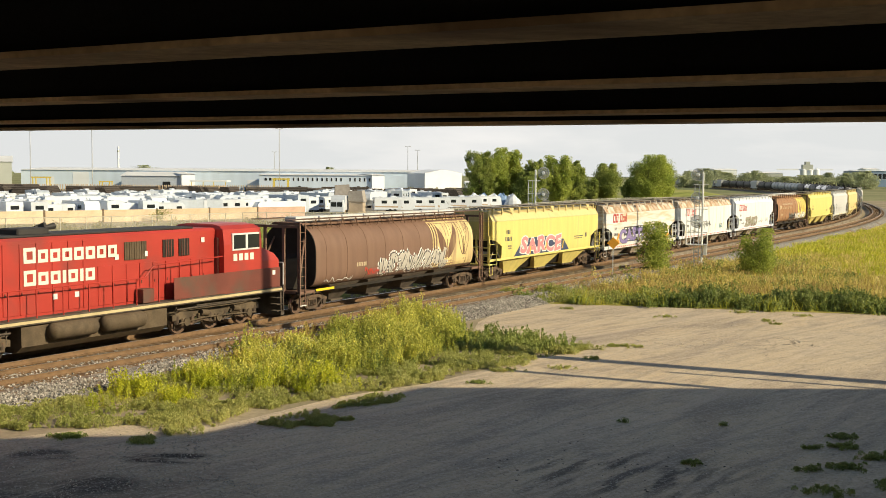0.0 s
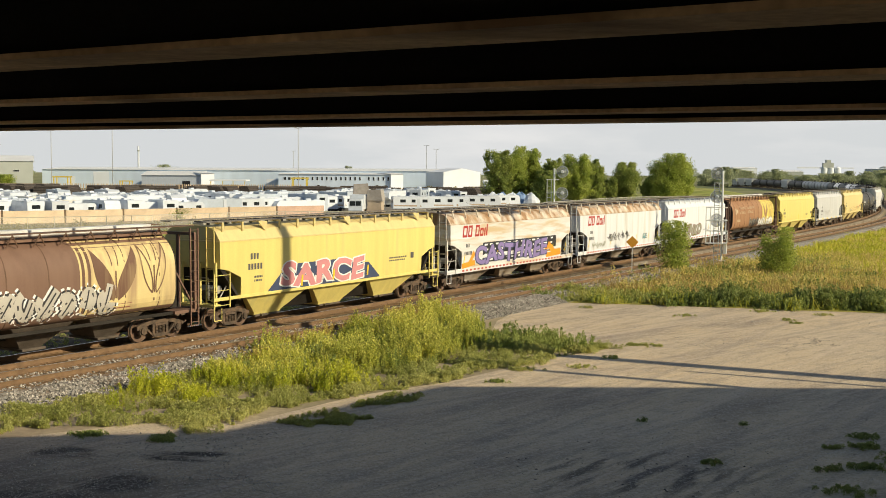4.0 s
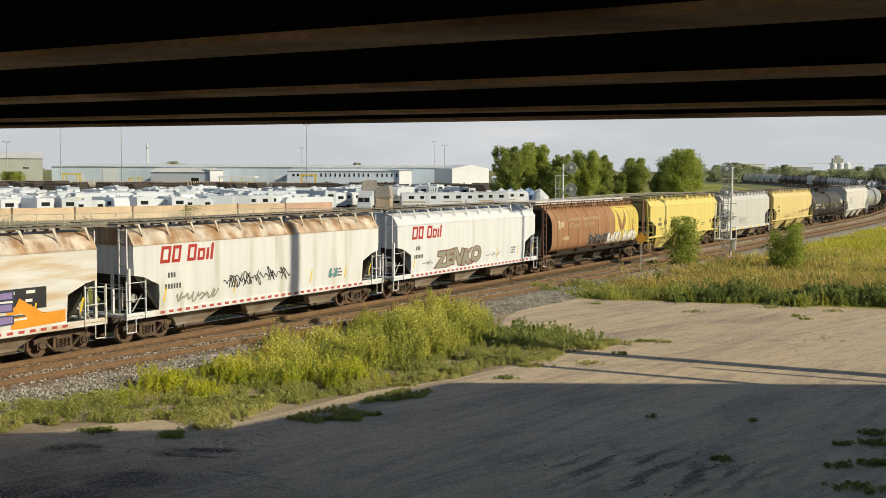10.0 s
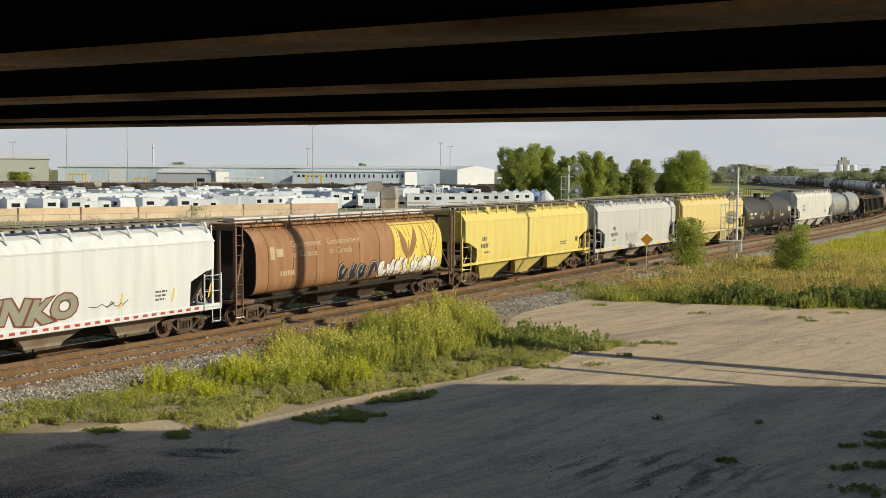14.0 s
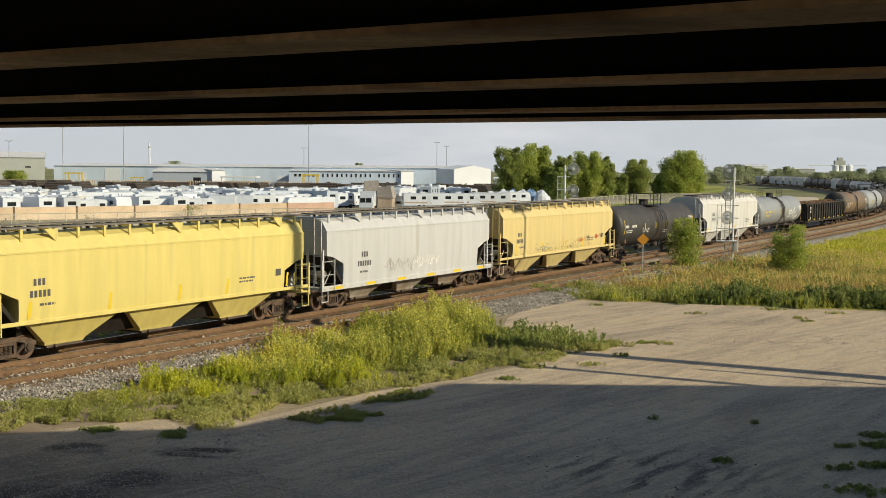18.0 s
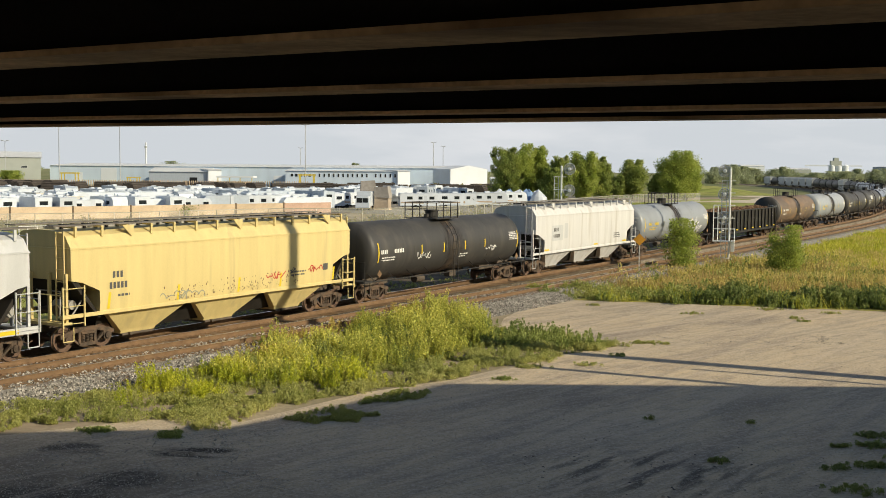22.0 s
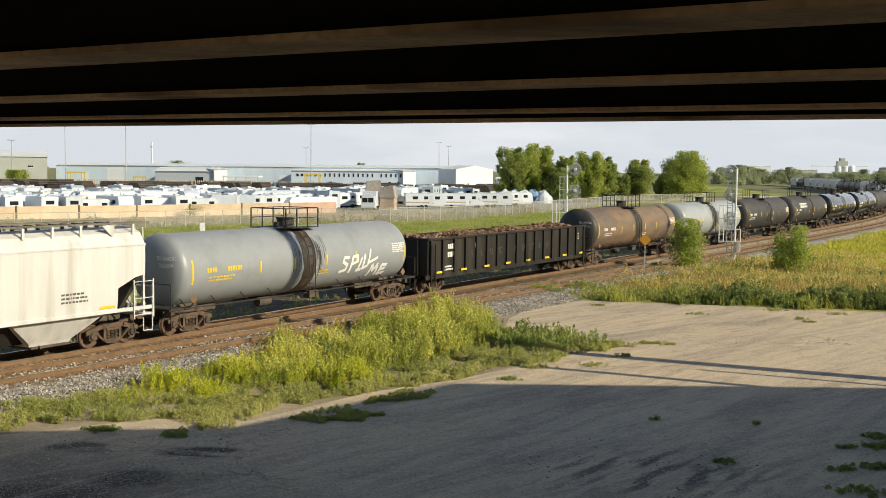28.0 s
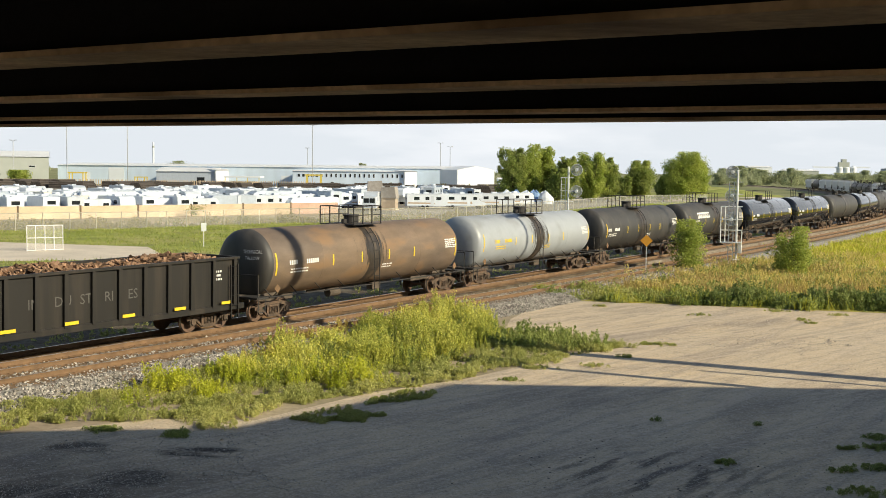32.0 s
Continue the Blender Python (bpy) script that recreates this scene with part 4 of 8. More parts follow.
            part("air_tank", Geo().tube((s * (h - 1.3), -1.1, 1.72), (s * (h - 1.3), -0.2, 1.72), 0.17, 12), "roof_grey", car)
            part("brake_pipe", Geo().path([(s * (h - 1.0), -1.3, 1.25), (s * (h - 1.6), -1.25, 1.9), (s * (h - 2.2), -1.2, 1.4)], 0.03).path([(s * (h - 0.9), -0.9, 1.3), (s * (h - 1.1), -0.7, 2.2), (s * (h - 1.1), 0.6, 2.2)], 0.025), "roof_grey", car)
    if not far and stripe:
        for k in range(6):
            x = -h + 1.3 + (length - 3.4) * k / 5
            part("reflector_stripe", patch(Geo(), x, x + 0.8, 1.03, 1.17, lambda z: 1.555, nz=1, lift=0.004), stripe, car)
    for s in (-1, 1):
        add_truck(car, s * (h - 2.0))
    add_couplers(car, h)
    return car


def round_section(w=1.58, z0=1.18, z1=4.25, n=40):
    zc, hh = (z0 + z1) / 2, (z1 - z0) / 2
    out = []
    for i in range(n):
        t = 2 * math.pi * i / n
        c, s = math.cos(t), math.sin(t)
        e = 0.82 if s > 0 else 0.42
        out.append((w * math.copysign(abs(c) ** e, c), zc + hh * math.copysign(abs(s) ** e, s)))
    return out


def round_side(z):
    e = 0.82 if z > 2.715 else 0.42
    u = max(0.0, 1 - abs((z - 2.715) / 1.535) ** (2 / e))
    return 1.58 * u ** (e / 2)


def cylinder_hopper(length, body, end_paint, label):
    """A round-bodied four-bay grain hopper with open end frames."""
    car = thing("covered_hopper", label, "hopper car", "cars of the freight train")
    h = length / 2
    a = h - 1.65
    part("body", Geo().extrude(round_section(), -a, a, 8), body, car, "", 35)
    for s in (-1, 1):
        # end sheet coloured as dark as the shade it stands in
        part("end_sheet", Geo().extrude(round_section(1.585, 1.17, 4.26), s * a - 0.02 * s, s * a + 0.03 * s), "dark_iron_and_shade", car, "curved end sheet darkened to the tone of its shade", 30)
        g = Geo()
        x = s * (h - 0.5)
        for y in (-1.45, -0.55, 0.55, 1.45):
            g.box(x - 0.06, x + 0.06, y - 0.06, y + 0.06, 1.1, 4.2)
        g.box(x - 0.06, x + 0.06, -1.5, 1.5, 4.1, 4.22)
        g.tube((x, -1.4, 1.2), (s * a, -0.9, 3.6), 0.05, 6).tube((x, 1.4, 1.2), (s * a, 0.9, 3.6), 0.05, 6)
        part("end_frame", g, end_paint, car)
        part("end_platform", Geo().box(min(x, s * a) - 0.0, max(x, s * a), -1.5, 1.5, 1.02, 1.14), end_paint, car)
        part("slope_sheet", Geo().prism([(s * a, 1.2), (s * a, 2.9), (s * (a + 0.9), 1.2)], -0.9, 0.9), "dark_iron_and_shade", car)
        ladder(car, s * (h - 0.62), -1.56, 0.5, 4.4, end_paint)
        g = Geo().path([(s * (h - 0.42), -1.56, 2.2), (s * (h - 0.42), -1.56, 0.48), (s * (h - 0.9), -1.56, 0.48)], 0.022)
        part("grab_rail", g, "whitepaint" if s < 0 else end_paint, car)
        part("brake_cylinder", Geo().tube((s * (h - 1.5), -0.5, 1.4), (s * (h - 1.0), -0.5, 1.4), 0.2, 12), "under", car)
    rf = part("roof", Geo().levels([(4.18, -a - 0.2, a + 0.2, 0.95), (4.30, -a - 0.2, a + 0.2, 0.85), (4.33, -a, a, 0.3)]), body, car)
    for k in range(8):
        x0 = -a + 2 * a * k / 8
        part("roof_hatch", Geo().box(x0 + 0.06, x0 + 2 * a / 8 - 0.06, -0.34, 0.34, 4.33, 4.56, 0.03), "walkway", rf, "long white roof hatch")
    for y in (-0.95, 0.95):
        part("running_board", Geo().box(-h + 0.3, h - 0.3, y - 0.28, y + 0.28, 4.46, 4.495), "seam_brown", car)
    for k in range(9):
        x = -a + 2 * a * (k + 0.5) / 9
        part("weld_seam", Geo().extrude(round_section(1.587, 1.173, 4.257), x - 0.02, x + 0.02), "seam_brown", car, "", 35)
    br = shared("round_bracket" + body, lambda: Geo().tube((-0.24, -1.16, 4.04), (0.0, -1.2, 4.45), 0.026, 6).tube((0.24, -1.16, 4.04), (0.0, -1.2, 4.45), 0.026, 6).mesh("bracket", "seam_brown"))
    for k in range(14):
        b = part("bracket", br, None, car)
        b.location = (-a + 0.5 + (2 * a - 1.0) * k / 13, 0, 0)
    g = Geo()
    for y in (-1.4, 1.3):
        g.box(-h + 0.45, h - 0.45, y, y + 0.1, 1.0, 1.13, 0.015)
    part("side_sill", g, "dark_iron_and_shade", car)
    part("centre_sill", Geo().box(-h + 0.4, h - 0.4, -0.32, 0.32, 0.72, 1.05, 0.02), "under", car)
    for k in range(4):
        c = (k - 1.5) * (2 * a - 2.2) / 4
        b = part("hopper_bay", Geo().levels([(0.42, c - 0.45, c + 0.45, 0.6), (1.25, c - 1.3, c + 1.3, 1.3)]), "under", car)
        part("outlet_gate", Geo().box(c - 0.5, c + 0.5, -0.8, 0.8, 0.33, 0.43, 0.015), "under", b)
    for s in (-1, 1):
        add_truck(car, s * (h - 2.0))
    add_couplers(car, h)
    return car


# ---------------------------------------------------------------- tank cars
TANK_Z, TANK_R = 2.49, 1.52


def tank_side(z):
    return math.sqrt(max(0.01, (TANK_R + 0.004) ** 2 - (z - TANK_Z) ** 2))


def tank_car(length, body, label, band="spill", marks=True, far=False, rail_paint="black"):
    car = thing("tank_car", label, "tank car", "cars of the freight train")
    h = length / 2
    a = h - 0.95
    e = [(0.0, 0.0), (0.02, 0.35), (0.09, 0.68), (0.2, 0.9), (0.36, 0.985), (0.55, 1.0)]
    prof = [(-a + d, TANK_R * r) for d, r in e] + [(a - d, TANK_R * r) for d, r in reversed(e)]
    prof[0], prof[-1] = (-a, 0.01), (a, 0.01)
    tank = part("tank", Geo().revolve(prof, TANK_Z, 24 if far else 44), body, car, "", 40)
    if band:
        for x0, x1, r in ((-0.42, -0.24, 0.012), (-0.24, 0.24, 0.006), (0.24, 0.42, 0.012)):
            part("band", Geo().revolve([(x0, TANK_R + r), (x1, TANK_R + r)], TANK_Z, 44), band, tank, "spill-stained band round the manway", 40)
    if band and not far:
        rs, g = random.Random(round(length * 1000)), Geo()
        for k in range(44):
            d = 0.43 + rs.expovariate(4.5)
            x, w = rs.choice((-1, 1)) * d, rs.uniform(0.01, 0.035)
            top = rs.uniform(2.9, 3.7)
            patch(g, x, x + w, top - rs.uniform(0.4, 1.6), top, tank_side, rs.uniform(-0.05, 0.05), 8, 0.004 + 0.00004 * k)
        tagged(part("spill_streak", g, band, tank, "dark streaks run down beside the band"), kind="stuff")
    if not far:
        for x in (-a * 0.5, a * 0.5):
            part("weld_seam", Geo().revolve([(x - 0.03, TANK_R + 0.002), (x, TANK_R + 0.008), (x + 0.03, TANK_R + 0.002)], TANK_Z, 44), body, tank, "", 40)
    dome = part("manway", Geo().tube((0, 0, TANK_Z + TANK_R - 0.05), (0, 0, TANK_Z + TANK_R + 0.34), 0.36, 18).tube((0, 0, TANK_Z + TANK_R + 0.34), (0, 0, TANK_Z + TANK_R + 0.42), 0.41, 18), "black", car)
    zt = TANK_Z + TANK_R
    plat = Geo()
    for y in (-0.75, 0.75):
        plat.box(-1.15, 1.15, y - 0.28, y + 0.28, zt - 0.05, zt - 0.01)
    pf = part("platform", plat, "black", car)
    g = Geo()
    for y in (-1.02, 1.02):
        for x in (-1.15, -0.38, 0.38, 1.15):
            g.box(x - 0.022, x + 0.022, y - 0.022, y + 0.022, zt - 0.05, zt + 0.85)
        for z in (zt + 0.42, zt + 0.85):
            g.tube((-1.15, y, z), (1.15, y, z), 0.022, 6)
    for x in (-1.15, 1.15):
        g.tube((x, -1.02, zt + 0.85), (x, 1.02, zt + 0.85), 0.022, 6)
    part("guard_rail", g, rail_paint, pf)
    part("valve", Geo().tube((0.62, 0.1, zt - 0.02), (0.62, 0.1, zt + 0.3), 0.1, 10).tube((-0.7, -0.1, zt - 0.02), (-0.7, -0.1, zt + 0.22), 0.13, 10), "black", pf)
    if not far:
        g = Geo()
        for k in range(8):
            z = 1.05 + k * 0.42
            y = -max(tank_side(min(z, 4.0)) + 0.10, 1.0) if z > TANK_Z else -1.62
            g.tube((-0.22, y, z), (0.22, y, z), 0.016, 6)
        pts = [(-1.62, 0.45), (-1.62, TANK_Z)] + [(-(TANK_R + 0.12) * math.cos(t), TANK_Z + (TANK_R + 0.12) * math.sin(t)) for t in (0.3, 0.6, 0.9)]
        for x in (-0.22, 0.22):
            g.path([(x, y, z) for y, z in pts], 0.022)
        part("ladder", g, rail_paint, car)
    for s in (-1, 1):
        x0, x1 = sorted((s * (h - 0.4), s * (h - 4.2)))
        part("stub_sill", Geo().box(x0, x1, -0.35, 0.35, 0.72, 1.15, 0.02), "under", car)
        x0, x1 = sorted((s * (h - 0.42), s * (h - 1.25)))
        part("end_platform", Geo().box(x0, x1, -1.5, 1.5, 1.06, 1.14), rail_paint, car)
        part("saddle", Geo().prism([(s * (h - 2.0) - 0.7, 1.05), (s * (h - 2.0) + 0.7, 1.05), (s * (h - 2.0) + 0.5, 1.5), (s * (h - 2.0) - 0.5, 1.5)], -0.75, 0.75), "under", car)
        d = part("placard", Geo().add([(s * (h - 1.7) - 0.2, -1.56, 1.45), (s * (h - 1.7), -1.56, 1.25), (s * (h - 1.7) + 0.2, -1.56, 1.45), (s * (h - 1.7), -1.56, 1.65), (s * (h - 1.7) - 0.2, -1.545, 1.45), (s * (h - 1.7), -1.545, 1.25), (s * (h - 1.7) + 0.2, -1.545, 1.45), (s * (h - 1.7), -1.545, 1.65)], [(0, 1, 2, 3), (7, 6, 5, 4), (0, 4, 5, 1), (1, 5, 6, 2), (2, 6, 7, 3), (3, 7, 4, 0)]), "rail", car, "small diamond placard holder")
        part("placard_arm", Geo().tube((s * (h - 1.7), -1.55, 1.3), (s * (h - 1.7), -1.3, 1.08), 0.025, 6), "under", car)
        g = Geo()
        x = s * (h - 0.5)
        g.path([(x, -1.5, 0.5), (x, -1.5, 2.1), (x, 1.5, 2.1), (x, 1.5, 0.5)], 0.024)
        g.path([(x, -1.5, 0.5), (s * (h - 0.95), -1.5, 0.5), (s * (h - 0.95), -1.5, 1.1)], 0.022)
        part("end_rail", g, "steel" if rail_paint == "steel" else "black", car)
        if not far:
            g = Geo()
            x2 = s * (h - 2.9)
            g.path([(s * (h - 1.2), -1.52, 1.1), (0.3 * s, -1.52, 1.06)], 0.03)
            for k in range(4):
                xx = s * (h - 1.4) * (1 - k / 4.4)
                g.path([(xx, -1.52, 1.08), (xx, -1.05, 1.45)], 0.02)
            part("side_rail", g, rail_paint, car, "long grab rail below the tank")
        add_truck(car, s * (h - 2.0))
    part("brake_gear", Geo().tube((-2.4, -0.4, 0.75), (-1.6, -0.4, 0.75), 0.2, 12).box(1.2, 1.9, -0.5, -0.1, 0.6, 0.95, 0.03).path([(-3.5, 0, 0.9), (3.5, 0, 0.9)], 0.05), "under", car)
    if marks:
        for x in (-a + 0.7, -a * 0.42, -1.15, 1.15, a * 0.42, a - 0.62):
            end = abs(x) > a - 1
            part("reflector_stripe", patch(Geo(), x, x + 0.09, 2.0 if end else 2.2, 3.0 if end else 2.7, tank_side, nz=4), "yellowmark", tank)
    add_couplers(car, h)
    return car


# ---------------------------------------------------------------- gondola
def gondola(length, label):
    car = thing("gondola_car", label, "gondola", "cars of the freight train")
    h = length / 2
    a = h - 0.75
    g = Geo()
    for y in (-1.5, 1.46):
        g.box(-a, a, y, y + 0.04, 1.0, 2.92)
    part("side_wall", g, "gondola_black", car)
    for s in (-1, 1):
        part("end_wall", Geo().box(s * a - 0.03, s * a + 0.03, -1.5, 1.5, 1.0, 2.92), "gondola_black", car)
        g = Geo()
        for y in (-0.9, 0.0, 0.9):
            g.box(s * a - 0.09 + s * 0.06, s * a + 0.09 + s * 0.06, y - 0.06, y + 0.06, 1.0, 2.9, 0.01)
        part("end_rib", g, "gondola_black", car)
    part("floor", Geo().box(-a, a, -1.46, 1.46, 1.0, 1.1), "under", car)
    g = Geo()
    for y in (-1.60, 1.48):
        g.box(-a - 0.05, a + 0.05, y, y + 0.12, 2.90, 3.02, 0.02)
    for s in (-1, 1):
        g.box(s * a - 0.06, s * a + 0.06, -1.48, 1.48, 2.90, 3.02, 0.02)
    part("top_rail", g, "gondola_black", car)
    g = Geo()
    for y in (-1.58, 1.46):
        g.box(-h + 0.45, h - 0.45, y, y + 0.12, 0.82, 1.06, 0.015)
    part("side_sill", g, "gondola_black", car)
    rib = shared("gondola_rib", lambda: Geo().prism([(-0.11, 1.0), (0.11, 1.0), (0.08, 2.92), (-0.08, 2.92)], -1.61, -1.5).mesh("rib", "gondola_black"))
    for k in range(17):
        for s in (0, 1):
            r = part("rib", rib, None, car)
            r.location = (-a + 0.25 + (2 * a - 0.5) * k / 16, 0, 0)
            r.rotation_euler = (0, 0, math.pi * s)
    part("centre_sill", Geo().box(-h + 0.4, h - 0.4, -0.32, 0.32, 0.62, 1.0, 0.02), "under", car)
    rng = random.Random(5)
    g = Geo()
    for k in range(2600):
        x, y = rng.uniform(-a + 0.5, a - 0.5), rng.uniform(-1.12, 1.12)
        z = 2.66 + 0.1 * math.sin(x * 1.1) + 0.3 * (1 - (y / 1.25) ** 2) + rng.uniform(-0.06, 0.1)
        m = pose(x, y, z, rng.uniform(0, 180), rng.uniform(-30, 30), rng.uniform(0, 180))
        b = Geo().box(-rng.uniform(0.06, 0.28), rng.uniform(0.06, 0.26), -0.05, 0.06, -0.03, 0.04)
        g.add([m @ Vector(p) for p in b.v], b.f)
    g.box(-a + 0.05, a - 0.05, -1.42, 1.42, 1.1, 2.5)
    load = part("scrap_load", g, surf("scrap_load", (0.24, 0.15, 0.095), 0.85, var=0.3, island=0.7, bump=0.2), car, "heaped brown scrap timber and metal")
    tagged(load, kind="stuff")
    for s in (-1, 1):
        ladder(car, s * (a - 0.35), -1.64, 0.5, 2.7, "gondola_black")
        add_truck(car, s * (h - 2.0))
    g, w = Geo(), Geo()
    for k in range(8):
        x = -a + 0.7 + (2 * a - 1.8) * k / 7
        part("reflector_stripe", patch(Geo(), x, x + 0.6, 1.10, 1.22, lambda z: 1.622, nz=1), "yellowmark", car)
    rng = random.Random(9)
    y6 = lambda z: 1.508
    digits(w, -a + 2.06, 2.36, 4, 0.27, y6, 0.14)
    digits(w, -a + 2.02, 1.92, 5, 0.27, y6, 0.12)
    rows_of_bars(w, -a + 1.7, 1.45, 0.9, 2, y6, rng)
    patch(w, -a + 5.0, -a + 5.3, 2.25, 2.55, y6, nz=1)
    rows_of_bars(w, a - 1.4, 2.5, 0.5, 3, y6, rng)
    part("stencil", w, "whitepaint", car)
    for text, x in (("S", 5.3), ("L", 6.4), ("U", 7.5), ("C", 8.55), ("E", 9.45), ("IN", 10.4), ("DU", 11.5), ("ST", 12.6), ("RI", 13.7), ("ES", 14.8)):
        word(car, text, -h + x, 1.78, 0.52, y6, "greychalk", 0.012)
    add_couplers(car, h)
    return car


paint("greychalk", (0.11, 0.105, 0.10))


# ---------------------------------------------------------------- locomotive
def locomotive(length, label):
    car = thing("diesel_locomotive", label, "locomotive", "cars of the freight train")
    h = length / 2
    part("frame", Geo().box(-h + 0.6, h - 0.6, -1.52, 1.52, 1.30, 1.52, 0.02).box(-h + 1.5, h - 1.5, -0.8, 0.8, 0.9, 1.3), "under", car)
    part("sill_stripe", Geo().box(-h + 0.6, h - 0.6, -1.535, -1.522, 1.36, 1.46), "gold", car, "pale yellow stripe along the sill")
    hood = Geo().levels([(1.52, -h + 1.2, h - 4.46, 1.0), (4.22, -h + 1.2, h - 4.46, 1.0), (4.32, -h + 1.2, h - 4.46, 0.9)])
    hood = part("hood", hood, "red", car)
    part("radiator_housing", Geo().levels([(3.35, -h + 1.15, -h + 6.3, 1.08), (3.5, -h + 1.15, -h + 6.3, 1.5), (4.3, -h + 1.15, -h + 6.3, 1.5), (4.5, -h + 1.15, -h + 6.3, 1.2)]), "red", car)
    part("roof_panel", Geo().box(-h + 6.5, h - 5.6, -0.85, 0.85, 4.32, 4.40, 0.03), "black", hood)
    part("exhaust_stack", Geo().box(-h + 8.2, -h + 9.6, -0.5, 0.5, 4.36, 4.62, 0.05), "black", hood)
    horn = Geo().box(-1.7, -1.0, -0.12, 0.12, 4.52, 4.58)
    for k, y in ((0, -0.25), (1, 0.0), (0, 0.25)):
        horn.tube((-1.6 + k * 0.3, y, 4.6), (-1.15 - k * 0.35, y, 4.66), 0.06, 8, 0.13)
    horn.tube((-1.35, 0, 4.3), (-1.35, 0, 4.55), 0.06, 8)
    part("horn", horn, "black", hood)
    n = 16
    x0, x1 = -h + 6.4, h - 4.6
    for k in range(n):
        a = x0 + (x1 - x0) * k / n
        d = part("engine_door", Geo().box(a + 0.03, a + (x1 - x0) / n - 0.03, -1.030, -1.002, 1.62, 4.12 if k < 7 else 3.1, 0.008), "red", hood)
        part("latch", Geo().box(a + 0.08, a + 0.12, -1.055, -1.036, 2.3, 2.42), "red_dirty", d)
    for a, w in ((h - 9.6, 1.15), (h - 7.55, 0.6), (h - 6.65, 0.6)):
        v = part("vent", Geo().box(a, a + w, -1.04, -1.006, 3.25, 3.95), "loco_grime" if w > 1 else "dark_iron_and_shade", hood, "dark louvred vent")
        g = Geo()
        for k in range(1, 4 if w < 1 else 9):
            x = a + w * k / (4 if w < 1 else 9)
            g.box(x - 0.02, x + 0.02, -1.06, -1.04, 3.25, 3.95)
        part("louvre", g, "red_dirty" if w < 1 else "loco_grime", v)
    c0, c1 = h - 4.45, h - 2.0
    cab = part("cab", Geo().levels([(1.52, c0, c1, 1.5), (3.6, c0, c1, 1.5), (4.24, c0, c1, 1.42), (4.40, c0 + 0.05, c1 - 0.1, 1.15), (4.46, c0 + 0.1, c1 - 0.2, 0.7)]), "red", car)
    part("nose", Geo().levels([(1.52, c1 + 0.004, h - 0.72, 1.46), (2.75, c1 + 0.004, h - 0.72, 1.42), (3.05, c1 + 0.004, h - 1.0, 1.36), (3.4, c1 + 0.004, h - 1.85, 1.25)]), "red", car)
    part("sill_skirt", Geo().box(c0 - 3.0, h - 0.75, -1.53, -1.503, 1.54, 2.42), "red_dirty", car, "grimy lower panel")
    part("cab_door", Geo().box(c0 - 0.06, c0 - 0.004, -1.2, -0.55, 1.6, 3.9, 0.01), "red_dirty", cab)
    wf = part("window_frame", Geo().box(c0 + 0.5, c1 - 0.18, -1.535, -1.44, 3.32, 4.06, 0.01), "steel", cab)
    for a in (0.58, 1.5):
        part("window_pane", Geo().box(c0 + a, c0 + a + 0.75, -1.55, -1.536, 3.40, 3.99), "glass", wf)
    part("windscreen", Geo().box(c1 + 0.002, c1 + 0.02, -1.1, 1.1, 3.55, 4.1), "glass", cab)
    w = Geo()
    yc = lambda z: 1.503
    digits(w, c0 + 0.58, 2.88, 4, 0.30, yc, 0.24)
    part("road_number", w, "cream", cab, "cream number drawn as plain bars")
    yh = lambda z: 1.036
    block_row(hood, -h + 8.0, 3.42, [(0.52, 1.2)] + [(0.44, 1.0)] * 7, 0.46, yh, 0.0, 0.10)
    block_row(hood, -h + 8.0, 2.62, [(0.52, 1.2)] + [(0.44, 1.0)] * 2 + [(0.16, 1)] + [(0.44, 1.0)] + [(0.16, 1)] + [(0.44, 1)], 0.46, yh, 0.0, 0.10)
    for x, z in ((1.05, 3.3), (2.55, 3.35), (-1.9, 2.05), (-0.9, 2.05), (h - 1.3, 2.1), (c0 - 0.9, 3.75)):
        part("warning_label", patch(Geo(), x, x + 0.2, z, z + 0.2, (lambda zz: 1.036) if x < c0 else (lambda zz: 1.532), nz=1), "whitepaint", car)
    # the long handrail and its stanchions
    g = Geo()
    pts = [(-h + 1.0, -1.48, 2.55), (h - 9.0, -1.48, 2.55), (h - 8.5, -1.48, 3.0), (c0 - 0.1, -1.48, 3.12)]
    g.path(pts, 0.025)
    rail = part("handrail", g, "red", car)
    for k in range(14):
        x = -h + 1.1 + (length - 7.0) * k / 13
        z = 2.55 if x < h - 9.0 else 3.05
        part("stanchion", Geo().box(x - 0.02, x + 0.02, -1.50, -1.46, 1.52, z), "red", rail)
    part("step_box", Geo().box(h - 9.1, h - 8.5, -1.5, -1.05, 1.55, 2.1, 0.02), "red_dirty", car)
    part("fuel_tank", Geo().extrude([(-1.42, 0.55), (-1.1, 0.32), (1.1, 0.32), (1.42, 0.55), (1.42, 1.25), (-1.42, 1.25)], -3.6, 3.4), "loco_grime", car, "grimy brown fuel tank")
    for x in (-1.5, 0.9):
        t_ = part("air_reservoir", Geo().revolve([(x - 1.08, 0.05), (x - 1.03, 0.22), (x - 0.9, 0.31), (x + 0.9, 0.31), (x + 1.03, 0.22), (x + 1.08, 0.05)], 1.0, 20), "loco_grime", car, "", 40)
        t_.location = (0, -1.62, 0)
    for s in (-1, 1):
        tr = part("truck", Geo().box(s * 6.6 - 2.6, s * 6.6 + 2.6, -0.9, 0.9, 0.62, 0.95, 0.03), "loco_grime", car, "three-axle power truck")
        g = Geo()
        cx = s * 6.6
